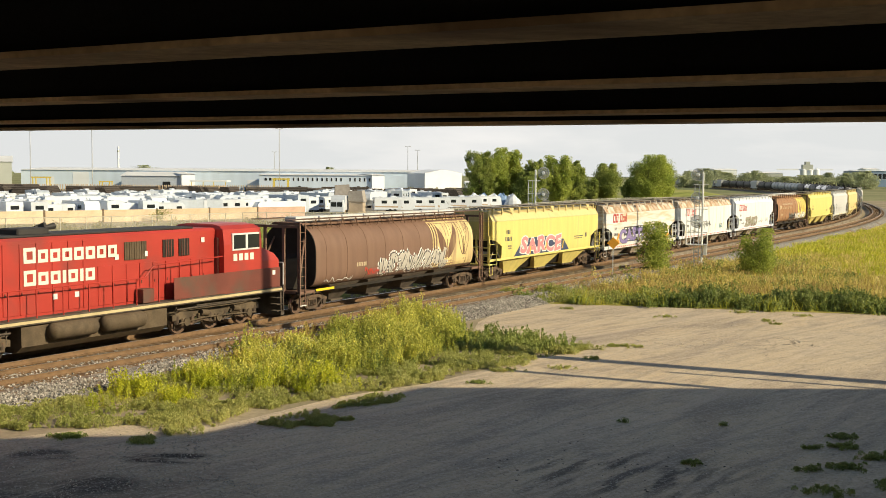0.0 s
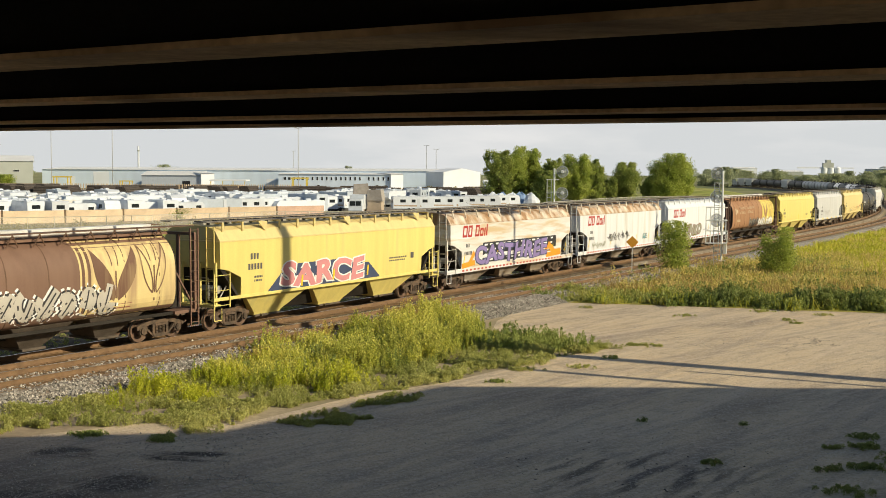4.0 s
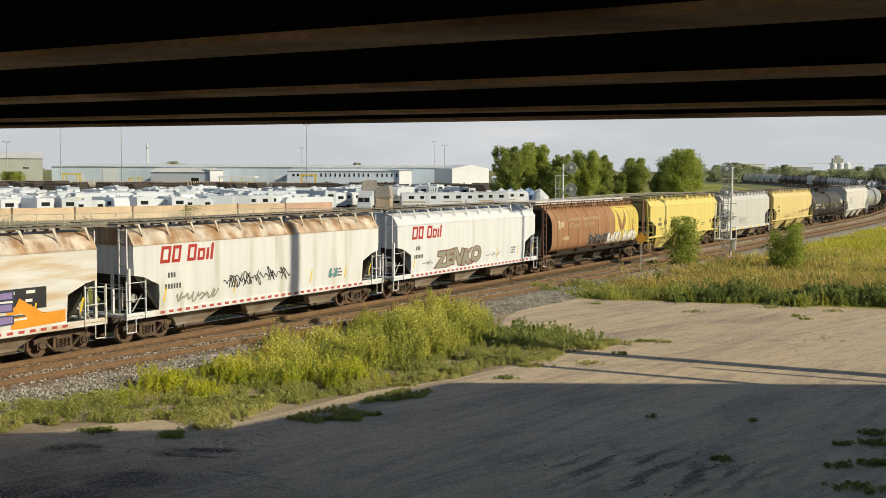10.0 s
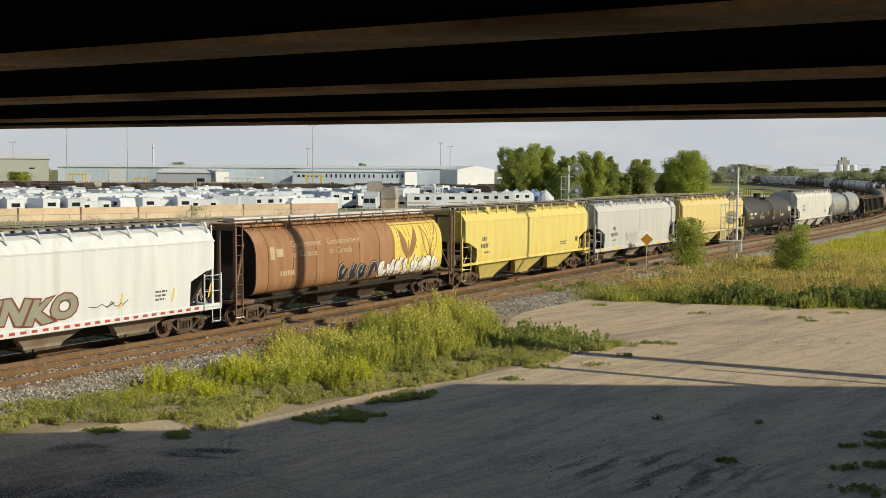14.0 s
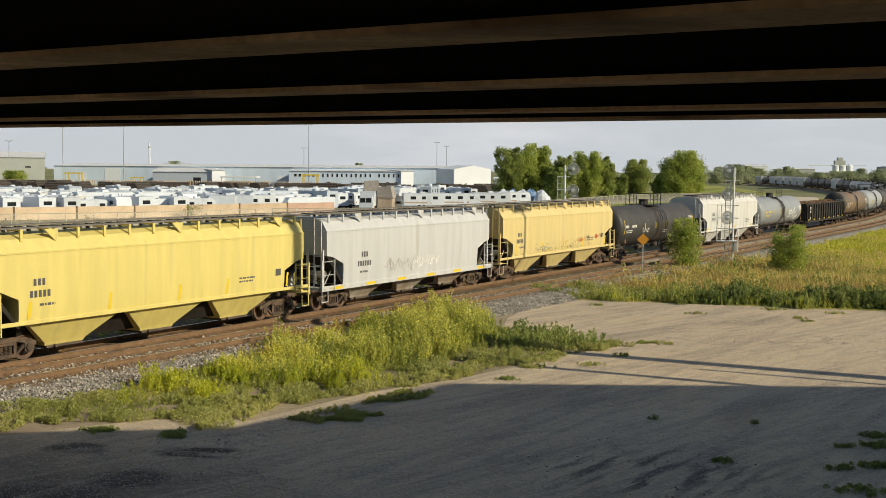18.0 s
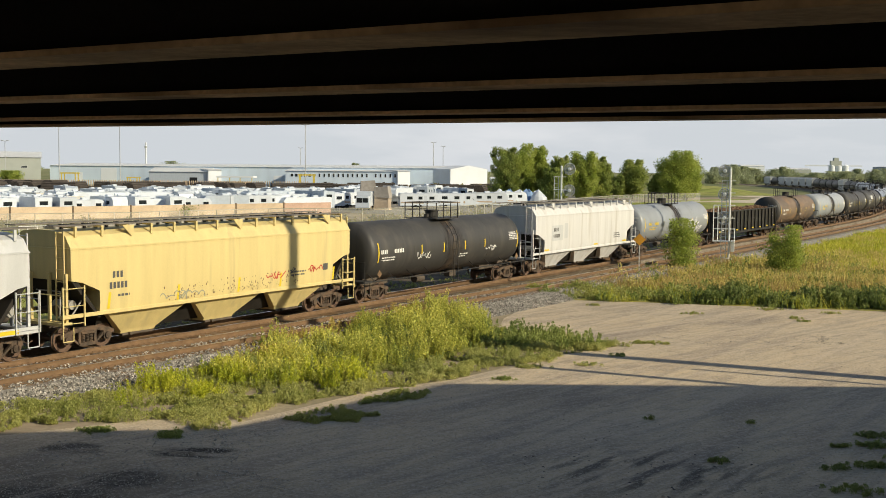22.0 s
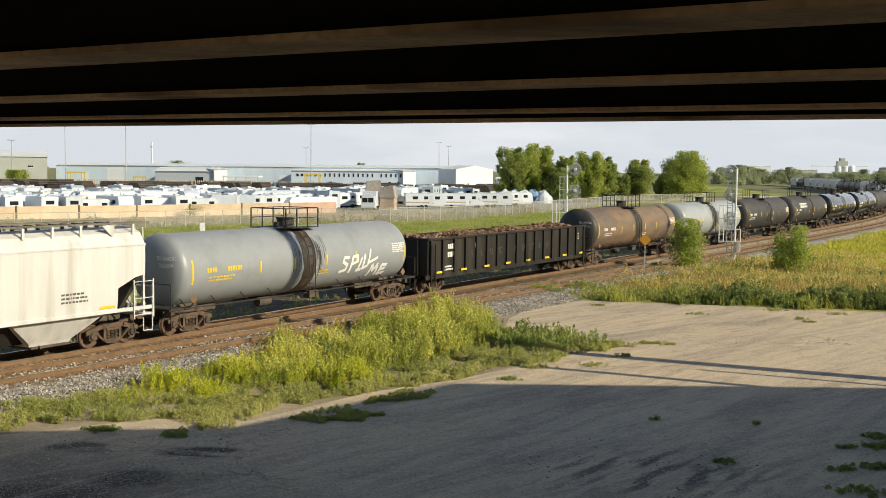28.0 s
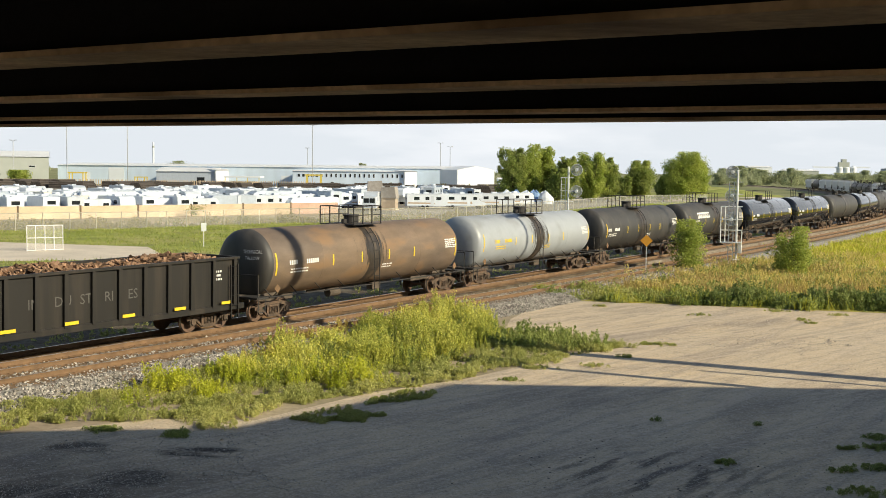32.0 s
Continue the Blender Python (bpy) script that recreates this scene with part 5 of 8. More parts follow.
        g.prism([(cx - 2.7, 0.62), (cx - 2.7, 0.85), (cx - 2.2, 0.98), (cx - 0.6, 0.86), (cx + 0.6, 0.86), (cx + 2.2, 0.98), (cx + 2.7, 0.85), (cx + 2.7, 0.62), (cx + 1.6, 0.72),
                 (cx, 0.60), (cx - 1.6, 0.72)], -1.22, -1.05)
        part("side_frame", g, "loco_grime", tr)
        for a in (-1.95, 0.0, 1.95):
            part("axle_box", Geo().box(cx + a - 0.24, cx + a + 0.24, -1.26, -1.0, 0.36, 0.72, 0.04).tube((cx + a, -1.32, 0.53), (cx + a, -1.2, 0.53), 0.17, 14), "loco_grime", tr)
            part("spring", Geo().tube((cx + a - 0.45, -1.15, 0.45), (cx + a - 0.45, -1.15, 0.8), 0.1, 10).tube((cx + a + 0.45, -1.15, 0.45), (cx + a + 0.45, -1.15, 0.8), 0.1, 10), "truck", tr)
            w = part("wheelset", shared("big_wheelset", lambda: scaled_wheelset(1.14)), None, tr)
            w.location = (cx + a, 0, 0.525)
            WHEELS.append((w, car, 0, 0.525))
        for a in (-0.98, 0.98):
            part("brake_cylinder", Geo().tube((cx + a - 0.22, -1.36, 0.86), (cx + a + 0.22, -1.36, 0.80), 0.13, 12).box(cx + a - 0.34, cx + a + 0.36, -1.34, -1.12, 0.66, 0.74, 0.01), "loco_grime", tr)
            part("equaliser", Geo().prism([(cx + a - 0.75, 0.42), (cx + a - 0.6, 0.36), (cx + a, 0.50), (cx + a + 0.6, 0.36), (cx + a + 0.75, 0.42), (cx + a, 0.64)], -1.20, -1.10), "truck", tr)
        part("sand_pipe", Geo().path([(cx - 2.5, -1.25, 1.2), (cx - 2.55, -1.2, 0.7), (cx - 2.4, -1.0, 0.2)], 0.03).path([(cx + 2.5, -1.25, 1.2), (cx + 2.55, -1.2, 0.7), (cx + 2.4, -1.0, 0.2)], 0.03).path([(cx - 2.6, -1.36, 1.1), (cx + 2.6, -1.36, 1.1)], 0.035).path([(cx - 1.5, -1.4, 1.18), (cx + 1.9, -1.4, 1.14)], 0.025), "under", tr)
        part("brake_rigging", Geo().path([(cx - 2.4, -1.28, 0.5), (cx - 0.9, -1.3, 0.62), (cx + 0.9, -1.3, 0.58), (cx + 2.4, -1.28, 0.5)], 0.035).box(cx - 1.3, cx - 0.7, -1.34, -1.2, 0.62, 0.82, 0.03).box(cx + 0.7, cx + 1.3, -1.34, -1.2, 0.62, 0.82, 0.03), "loco_grime", tr)
        g = Geo()
        for k in range(4):
            g.box(s * (h - 0.75) - 0.22, s * (h - 0.75) + 0.22, -1.52, -1.1, 0.4 + k * 0.3, 0.43 + k * 0.3)
        g.box(s * (h - 0.52) - 0.02, s * (h - 0.52) + 0.02, -1.54, -1.06, 0.38, 1.6)
        part("steps", g, "under", car)
        g = Geo().path([(s * (h - 0.5), -1.5, 0.8), (s * (h - 0.5), -1.5, 2.6), (s * (h - 0.5), -0.5, 2.6), (s * (h - 0.5), -0.5, 1.5)], 0.025)
        part("end_handrail", g, "whitepaint", car, "white end handrail")
        part("plough", Geo().prism([(s * (h - 0.6), 0.2), (s * (h - 0.35), 0.2), (s * (h - 0.55), 1.3), (s * (h - 0.65), 1.3)], -1.45, 1.45), "under", car)
    add_couplers(car, h)
    return car


def scaled_wheelset(k):
    me = wheelset_mesh()
    for v in me.vertices:
        v.co.x *= k
        v.co.z *= k
    return me

# ---------------------------------------------------------------- the train, car by car
TRAIN = []      # (car, place of its middle along the line at 0 s, length)


def marshal(car, s0, s1):
    TRAIN.append((car, (s0 + s1) / 2, s1 - s0))
    return car


rng = random.Random(3)

s0, s1 = 17.3, 39.6
marshal(locomotive(s1 - s0, "bright red diesel locomotive with cream lettering and a grimy cab"), s0, s1)

paint("red_haze", (0.27, 0.09, 0.075))


def wheat_leaves(c, pairs, ink):
    """Pairs of stylised leaves on a stalk: solid or in outline."""
    g = Geo()
    for cx, hollow, z0, tall, fat in pairs:
        for sx in (-1, 1):
            left, right = [], []
            for k in range(15):
                u = k / 14
                z, mid, half = z0 + 0.3 + (tall - 0.3) * u, cx + sx * (0.1 + fat * 1.5 * u ** 0.85), fat * 0.6 * math.sin(math.pi * u ** 0.75) * (1 if not hollow else 0.9)
                left.append((mid - half, z))
                right.append((mid + half, z))
            if hollow:
                for line in (left, right):
                    for p, q in zip(line, line[1:]):
                        stroke(g, p, q, 0.06, round_side, 0.014)
            else:
                vs = [(x, -round_side(z) - 0.013, z) for p in zip(left, right) for x, z in p]
                g.add(vs, [(2 * k, 2 * k + 1, 2 * k + 3, 2 * k + 2) for k in range(14)])
        stroke(g, (cx, z0), (cx, z0 + tall * 0.62), 0.07, round_side, 0.015)
        for dx in (-0.16, 0.12):
            stroke(g, (cx + dx, z0 + tall * 0.7), (cx + dx * 1.4, z0 + tall), 0.05, round_side, 0.015)
    return part("wheat_leaf", g, ink, c, "dark stylised wheat leaves")


# brown round-bodied hopper with a pale wheat design
s0, s1 = 39.85, 58.7
c = marshal(cylinder_hopper(s1 - s0, "brown_hopper", "brown_hopper", "dusty dark brown round-bodied grain hopper with grey graffiti"), s0, s1)
a = (s1 - s0) / 2 - 1.65
g = Geo()
patch(g, a - 4.7, a - 0.03, 1.3, 4.1, round_side, nz=16, lift=0.006)
part("wheat_design", g, "wheat_yellow", c, "faded pale yellow wheat panel")
wheat_leaves(c, [(a - 3.05, False, 1.55, 2.3, 0.62), (a - 1.15, True, 1.7, 2.2, 0.36)], "wheat_brown")
g = Geo()
for x in (a - 4.62, a - 4.35):
    patch(g, x, x + 0.14, 1.35, 4.05, round_side, 0.0, 14, 0.012)
part("wheat_border", g, "wheat_brown", c, "brown lines at the edge of the wheat panel")
spray(c, -a + 5.4, a - 3.0, 1.42, 2.55, round_side, "silver_spray", "black_spray", 11, "sprawling silver graffiti with black outline and white halo", 8, "black_spray", "white_spray")
g = Geo()
for k, (xa, xb, za, zb) in enumerate(((4.6, 6.2, 1.5, 1.85), (a * 2 - 3.4, a * 2 - 2.3, 1.55, 2.2))):
    patch(g, -a + xa, -a + xb, za, zb, round_side, 0.4, 4, 0.003 + 0.0004 * k)
part("graffiti_haze", g, "red_haze", c, "faded red paint behind the graffiti")
scrawl(c, -a + 4.2, -a + 6.0, 1.5, 1.9, round_side, "red_spray", 4, "thin red graffiti line", 6, 0.07)
scrawl(c, -a + 0.8, -a + 3.0, 1.35, 1.6, round_side, "white_spray", 8, "thin white graffiti line", 7, 0.03)
g = Geo()
digits(g, -a + 3.4, 2.02, 6, 0.2, round_side)
tagged(part("stencil", g, "tan_spray", c), kind="stuff")
part("reflector_stripes", patch(Geo(), -a + 0.2, -a + 1.7, 1.04, 1.16, lambda z: 1.41, nz=1), "yellowmark", c)

# yellow hopper with pink graffiti
s0, s1 = 58.7, 77.35
c = marshal(hopper(s1 - s0, "yellow_hopper", "yellow_hopper_b", "yellow_hopper", "yellow covered grain hopper with large pink graffiti", 3, "yellow_hopper", None, base=1.4, tabs=True), s0, s1)
x0 = -(s1 - s0) / 2
g = Geo()
digits(g, x0 + 2.75, 2.92, 3, 0.26, flat_side)
digits(g, x0 + 2.6, 2.48, 5, 0.26, flat_side)
rows_of_bars(g, x0 + 3.0, 2.2, 0.7, 2, flat_side, rng)
rows_of_bars(g, x0 + 13.4, 2.35, 1.6, 2, flat_side, rng, 0.07)
patch(g, x0 + 15.4, x0 + 15.7, 2.2, 2.5, flat_side)
tagged(part("stencil", g, "greymark", c), kind="stuff")
g = Geo()
for xa, xb, za, zb, sh in ((3.9, 6.4, 1.44, 2.2, 1.2), (5.6, 9.6, 1.45, 2.55, 0.1), (8.6, 11.4, 1.45, 2.45, -0.4), (10.4, 12.6, 1.45, 2.25, -1.3)):
    patch(g, x0 + xa, x0 + xb, za, zb, flat_side, sh, 3, 0.006 + 0.0004 * xa)
part("graffiti_shadow", g, "navy_spray", c, "dark blue graffiti backing")
tag(c, "SARCE", x0 + 4.75, x0 + 11.25, 1.45, 2.66, flat_side, "rose_spray", "white_spray", "large pink word with a white outline", 1, 0.045, 0.045)
patch_g = Geo()
for xa, za in ((6.2, 1.5), (8.6, 1.6), (11.4, 1.6)):
    patch(patch_g, x0 + xa, x0 + xa + 0.12, za, za + 0.5, flat_side, 0.1, 2, 0.028)
part("reflector_bars", patch_g, "yellowmark", c)


def red_white_hopper(s0, s1, body, roof, label, seed):
    c = marshal(hopper(s1 - s0, body, roof, body, label, 3, "dusty_bay", None), s0, s1)
    x0 = -(s1 - s0) / 2
    block_row(c, x0 + 2.18, 3.0, [(0.52, 1.0), (0.46, 1.0), (-0.28, 1), (0.48, 1.0), (0.40, 0.72), (0.15, 0.72), (0.15, 1.0)], 0.66, flat_side, 0.18, 0.09, "signred")
    g = Geo()
    digits(g, x0 + 2.6, 2.42, 3, 0.2, flat_side)
    digits(g, x0 + 2.45, 1.98, 6, 0.2, flat_side)
    rows_of_bars(g, x0 + 13.2, 2.0, 0.7, 3, flat_side, rng, 0.08)
    tagged(part("stencil", g, "greymark", c), kind="stuff")
    g = Geo()
    for k in range(30):
        patch(g, x0 + 2.2 + k * 0.45, x0 + 2.44 + k * 0.45, 1.06, 1.16, lambda z: 1.555, nz=1, lift=0.004)
    tagged(part("reflector_dash", g, "redmark", c), kind="stuff")
    for x in (2.35, 6.3, 11.4, 14.0, 16.0):
        part("reflector_bar", patch(Geo(), x0 + x, x0 + x + 0.08, 1.5, 2.05, flat_side, 0.25), "yellowmark", c)
    return c, x0


c, x0 = red_white_hopper(77.35, 95.0, "rusty_white", "rust_roof", "rust-streaked white covered hopper with purple graffiti", 1)
striped_back(c, x0 + 4.6, x0 + 14.6, 1.42, 2.6, flat_side, 3)
tag(c, "CASTHREE", x0 + 3.65, x0 + 13.3, 1.34, 2.5, flat_side, "lilac_spray", "navy_spray", "large purple word on a striped ground", 2, 0.035, 0.035, 0.15, 0.0)
g = Geo()
stroke(g, (x0 + 13.2, 1.42), (x0 + 15.4, 1.5), 0.42, flat_side, 0.008)
stroke(g, (x0 + 13.4, 2.1), (x0 + 14.4, 1.5), 0.4, flat_side, 0.009)
stroke(g, (x0 + 13.0, 1.85), (x0 + 14.0, 1.9), 0.25, flat_side, 0.0095)
part("graffiti_flame", g, "orange_spray", c, "orange graffiti flame")
g = Geo()
stroke(g, (x0 + 2.2, 1.36), (x0 + 3.7, 1.5), 0.3, flat_side, 0.008)
stroke(g, (x0 + 3.0, 1.4), (x0 + 3.6, 2.1), 0.3, flat_side, 0.0085)
part("graffiti_flame", g, "orange_spray", c, "orange graffiti flame")
c, x0 = red_white_hopper(95.0, 112.67, "white_hopper", "rust_roof", "white covered hopper with rusty roof and black scrawled graffiti", 2)
scrawl(c, x0 + 5.8, x0 + 8.0, 1.7, 2.3, flat_side, "black_spray", 44, "thin black graffiti lines", 16, 0.05)
scrawl(c, x0 + 8.0, x0 + 9.9, 1.8, 2.4, flat_side, "black_spray", 45, "thin black graffiti lines", 12, 0.05)
scrawl(c, x0 + 3.0, x0 + 5.4, 1.4, 1.8, flat_side, "sage_spray", 46, "faded grey graffiti", 12, 0.08)
spray(c, x0 + 12.8, x0 + 13.5, 1.6, 2.05, flat_side, "teal_spray", "grey_spray", 47, "small teal graffiti", 2)
c, x0 = red_white_hopper(112.67, 129.88, "clean_white", "clean_white", "clean white covered hopper with brown graffiti", 3)
tag(c, "ZENKO", x0 + 4.5, x0 + 9.6, 1.3, 2.3, flat_side, "sage_spray", "maroon_spray", "brown and grey-green word", 3, 0.055, 0.05, 0.25)
scrawl(c, x0 + 3.2, x0 + 4.3, 1.6, 1.8, flat_side, "black_spray", 56, "small black tag", 6, 0.03)
scrawl(c, x0 + 10.0, x0 + 11.6, 1.6, 1.8, flat_side, "black_spray", 57, "small black tag", 6, 0.03)

# orange-brown round-bodied hopper with the bright wheat panel
s0, s1 = 129.88, 148.13
c = marshal(cylinder_hopper(s1 - s0, "orange_brown", "brown_hopper", "orange-brown round-bodied grain hopper with a bright yellow wheat panel"), s0, s1)
a = (s1 - s0) / 2 - 1.65
part("wheat_panel", patch(Geo(), a - 4.5, a - 0.02, 1.3, 4.12, round_side, nz=16, lift=0.006), "bright_wheat", c, "bright yellow panel")
wheat_leaves(c, [(a - 3.25, False, 1.85, 1.95, 0.44), (a - 1.2, True, 1.85, 1.95, 0.42)], "brown_spray")
spray(c, a - 5.9, a - 0.3, 1.34, 2.25, round_side, "white_spray", "black_spray", 61, "white bubble graffiti with black outlines", 8, "grey_spray")
spray(c, a - 9.2, a - 6.0, 1.4, 2.2, round_side, "black_spray", "grey_spray", 62, "dark grey graffiti with a pale outline", 4, None, "black_spray")
g = Geo()
patch(g, -a + 0.95, -a + 1.25, 2.75, 3.3, round_side)
patch(g, -a + 1.35, -a + 1.8, 2.85, 3.2, round_side)
for text, x, z in (("Government", 2.35, 3.22), ("of Canada", 2.45, 2.78), ("Gouvernement", 4.95, 3.22), ("du Canada", 5.05, 2.78)):
    word(c, text, -a + x, z, 0.42, round_side, "tan_spray")
digits(g, -a + 1.6, 2.0, 6, 0.22, round_side)
tagged(part("stencil", g, "tan_spray", c), kind="stuff")


def yellow_plain(s0, s1, paint_name, label, seed):
    c = marshal(hopper(s1 - s0, paint_name, paint_name, paint_name, label, 3, paint_name, None, base=1.4, tabs=True), s0, s1)
    x0 = -(s1 - s0) / 2
    g = Geo()
    digits(g, x0 + 2.75, 2.62, 3, 0.24, flat_side)
    digits(g, x0 + 2.6, 2.22, 5, 0.24, flat_side)
    rows_of_bars(g, x0 + 3.0, 2.0, 0.7, 1, flat_side, rng)
    rows_of_bars(g, x0 + 13.0, 2.1, 1.2, 2, flat_side, rng, 0.07)
    patch(g, x0 + 15.3, x0 + 15.65, 2.0, 2.3, flat_side)
    tagged(part("stencil", g, "greymark", c), kind="stuff")
    for x in (2.5, 6.0, 9.5, 12.2, 16.0):
        part("reflector_bar", patch(Geo(), x0 + x, x0 + x + 0.12, 1.5, 2.1, flat_side, 0.1), "yellowmark", c)
    return c, x0


yellow_plain(148.13, 166.2, "yellow_hopper", "clean yellow covered grain hopper", 1)
s0, s1 = 166.2, 183.3
c = marshal(hopper(s1 - s0, "grey_hopper", "grey_hopper", "grey_hopper", "light grey covered hopper with faint pale graffiti", 3, "dusty_bay", tabs=True), s0, s1)
x0 = -(s1 - s0) / 2
g = Geo()
digits(g, x0 + 3.6, 2.42, 3, 0.26, flat_side)
digits(g, x0 + 3.3, 1.98, 6, 0.26, flat_side)
rows_of_bars(g, x0 + 3.5, 1.75, 0.9, 1, flat_side, rng)
tagged(part("stencil", g, "greymark", c), kind="stuff")
scrawl(c, x0 + 5.6, x0 + 8.0, 1.5, 2.2, flat_side, "grey_spray", 71, "faint grey graffiti", 16, 0.035)
scrawl(c, x0 + 8.2, x0 + 10.5, 1.6, 2.2, flat_side, "white_spray", 72, "faint white graffiti", 14, 0.035)
c, x0 = yellow_plain(183.3, 201.5, "yellow_hopper_b", "faded yellow covered grain hopper with small red tags", 2)
scrawl(c, x0 + 5.2, x0 + 7.6, 1.5, 1.9, flat_side, "sage_spray", 81, "faded graffiti", 10, 0.04)
for xa, zz, sd in ((11.3, 1.85, 82), (14.2, 1.95, 83)):
    scrawl(c, x0 + xa, x0 + xa + 1.0, zz, zz + 0.3, flat_side, "red_spray", sd, "small red graffiti tag", 8, 0.045)
scrawl(c, x0 + 12.9, x0 + 13.4, 2.0, 2.25, flat_side, "greymark", 84, "small grey graffiti tag", 5, 0.03)
g, r2 = Geo(), random.Random(21)
for k in range(330):
    x, z = x0 + 4.0 + 9.5 * r2.random() ** 0.8, 1.5 + 0.62 * r2.random() ** 1.4
    if math.sin(x * 1.7) + math.sin(x * 0.6 + 1) > r2.uniform(-1.2, 1.0):
        w = r2.uniform(0.012, 0.07)
        stroke(g, (x, z), (x + w * r2.uniform(-0.6, 0.6), z + w * r2.uniform(0.5, 1.6)), w * 0.7, flat_side, 0.006 + 0.00002 * k)
tagged(part("rust_chip", g, "seam_brown", c, "flakes of missing paint showing rust"), kind="stuff")


def tank_marks(c, length, ink, seed, x=1.9):
    g = Geo()
    r2 = random.Random(seed)
    digits(g, -length / 2 + x, 2.42, 4, 0.2, tank_side)
    digits(g, -length / 2 + x + 1.2, 2.42, 6, 0.2, tank_side)
    rows_of_bars(g, -length / 2 + x + 0.1, 2.25, 1.6, 2, tank_side, r2, 0.06)
    rows_of_bars(g, 0.7, 2.0, 0.9, 2, tank_side, r2, 0.06)
    box = Geo()
    rows_of_bars(box, length / 2 - 2.6, 2.95, 1.1, 5, tank_side, r2, 0.06, 0.04)
    tagged(part("data_panel", box, "whitepaint", c), kind="stuff")
    return tagged(part("stencil", g, ink, c), kind="stuff")



def head_words(c, length):
    """Two white words on the near half of the tank's leading head."""
    a = length / 2 - 0.95
    for text, z0 in (("TECHNICAL", 2.98), ("TALLOW", 2.70)):
        ob = word(c, text, 0.0, z0, 0.22, lambda z: 0.0, "whitepaint")
        wide = max(v.co.x for v in ob.data.vertices)
        for v in ob.data.vertices:
            y, z = -0.72 + (wide / 2 - v.co.x) * 0.8, v.co.z
            r = math.hypot(y, z - TANK_Z) / TANK_R
            v.co = (-a - 0.014 + float(np.interp(r, (0, 0.35, 0.68, 0.9, 0.985, 1.0), (0.0, 0.02, 0.09, 0.2, 0.36, 0.55))), y, z)


s0, s1 = 201.5, 219.65
c = marshal(tank_car(s1 - s0, "black_tank", "matt black tank car with white stencilling"), s0, s1)
tank_marks(c, s1 - s0, "whitepaint", 1, 1.9)
scrawl(c, -3.8, -2.5, 1.95, 2.3, tank_side, "white_spray", 91, "small white chalk tag", 7, 0.035)
scrawl(c, 3.6, 4.9, 1.95, 2.3, tank_side, "white_spray", 92, "small white chalk tag", 7, 0.035)

s0, s1 = 219.65, 237.85
c = marshal(hopper(s1 - s0, "dull_white", "dull_white", "dull_white", "dusty off-white covered hopper with three bays", 3, "dull_white", None, base=1.4, tabs=True), s0, s1)
x0 = -(s1 - s0) / 2
g = Geo()
digits(g, x0 + 3.5, 2.7, 4, 0.24, flat_side)
digits(g, x0 + 3.45, 2.3, 6, 0.22, flat_side)
rows_of_bars(g, x0 + 13.5, 2.2, 1.4, 3, flat_side, rng, 0.07)
tagged(part("stencil", g, "greychalk", c), kind="stuff")
part("repaint_patch", patch(Geo(), x0 + 3.2, x0 + 4.9, 2.1, 3.1, flat_side, 0, 3, 0.004), "grey_hopper", c, "pale grey repainted patch under the lettering")
part("repaint_patch", patch(Geo(), x0 + 5.1, x0 + 5.6, 2.2, 3.2, flat_side, 0, 3, 0.004), "grey_hopper", c)
for x in (2.2, 10.0, 15.2):
    part("reflector_bar", patch(Geo(), x0 + x, x0 + x + 0.7, 1.5, 1.6, flat_side, nz=1), "yellowmark", c)

s0, s1 = 237.85, 256.15
c = marshal(tank_car(s1 - s0, "grey_tank", "plain grey tank car with white graffiti and a stained centre band", rail_paint="black"), s0, s1)
tank_marks(c, s1 - s0, "yellowmark", 2, 2.5)
head_words(c, s1 - s0)
# broad brush letters across the tank
LETTERS = [[(0.62, 0.92), (0.22, 0.95), (0.12, 0.66), (0.52, 0.44), (0.46, 0.12), (-0.12, 0.0)],
           [(0.86, -0.08), (1.02, 0.95), (1.42, 1.0), (1.50, 0.62), (0.96, 0.46)],
           [(1.62, -0.06), (1.86, 0.78)], [(1.50, 0.0), (1.92, 0.02)],
           [(2.16, 0.98), (2.06, 0.08), (2.52, 0.26)],
           [(2.70, 1.30), (2.52, 0.42), (3.36, 0.72)],
           [(2.88, -0.50), (3.02, 0.24), (3.24, -0.20), (3.52, 0.28), (3.66, -0.46)],
           [(4.46, 0.16), (3.98, 0.18), (3.92, -0.46), (4.50, -0.40)], [(3.96, -0.14), (4.40, -0.10)]]
g = Geo()
for j, line in enumerate(LETTERS):
    for (xa, za), (xb, zb) in zip(line, line[1:]):
        for dx, w in ((0.0, 0.13), (0.05, 0.07)):
            d = math.hypot(xb - xa, zb - za)
            ex, ez = (xb - xa) / d * 0.04, (zb - za) / d * 0.04
            stroke(g, (2.36 + (xa - ex) * 0.85 + dx, 1.78 + (za - ez) * 0.72 + dx), (2.36 + (xb + ex) * 0.85 + dx, 1.78 + (zb + ez) * 0.72 + dx), w, tank_side, 0.014 + 0.0006 * j)
part("graffiti", g, "white_spray", c, "bold white brushed words")

s0, s1 = 256.15, 277.65
marshal(gondola(s1 - s0, "black ribbed gondola loaded with brown scrap"), s0, s1)

s0, s1 = 277.65, 295.93
c = marshal(tank_car(s1 - s0, "rusty_tank", "rust-brown stained tank car with white stencilling"), s0, s1)
tank_marks(c, s1 - s0, "whitepaint", 3, 2.57)
head_words(c, s1 - s0)
# the unlit head's shade, painted as a near-black skin over the tank
xe = -(s1 - s0) / 2 + 0.95
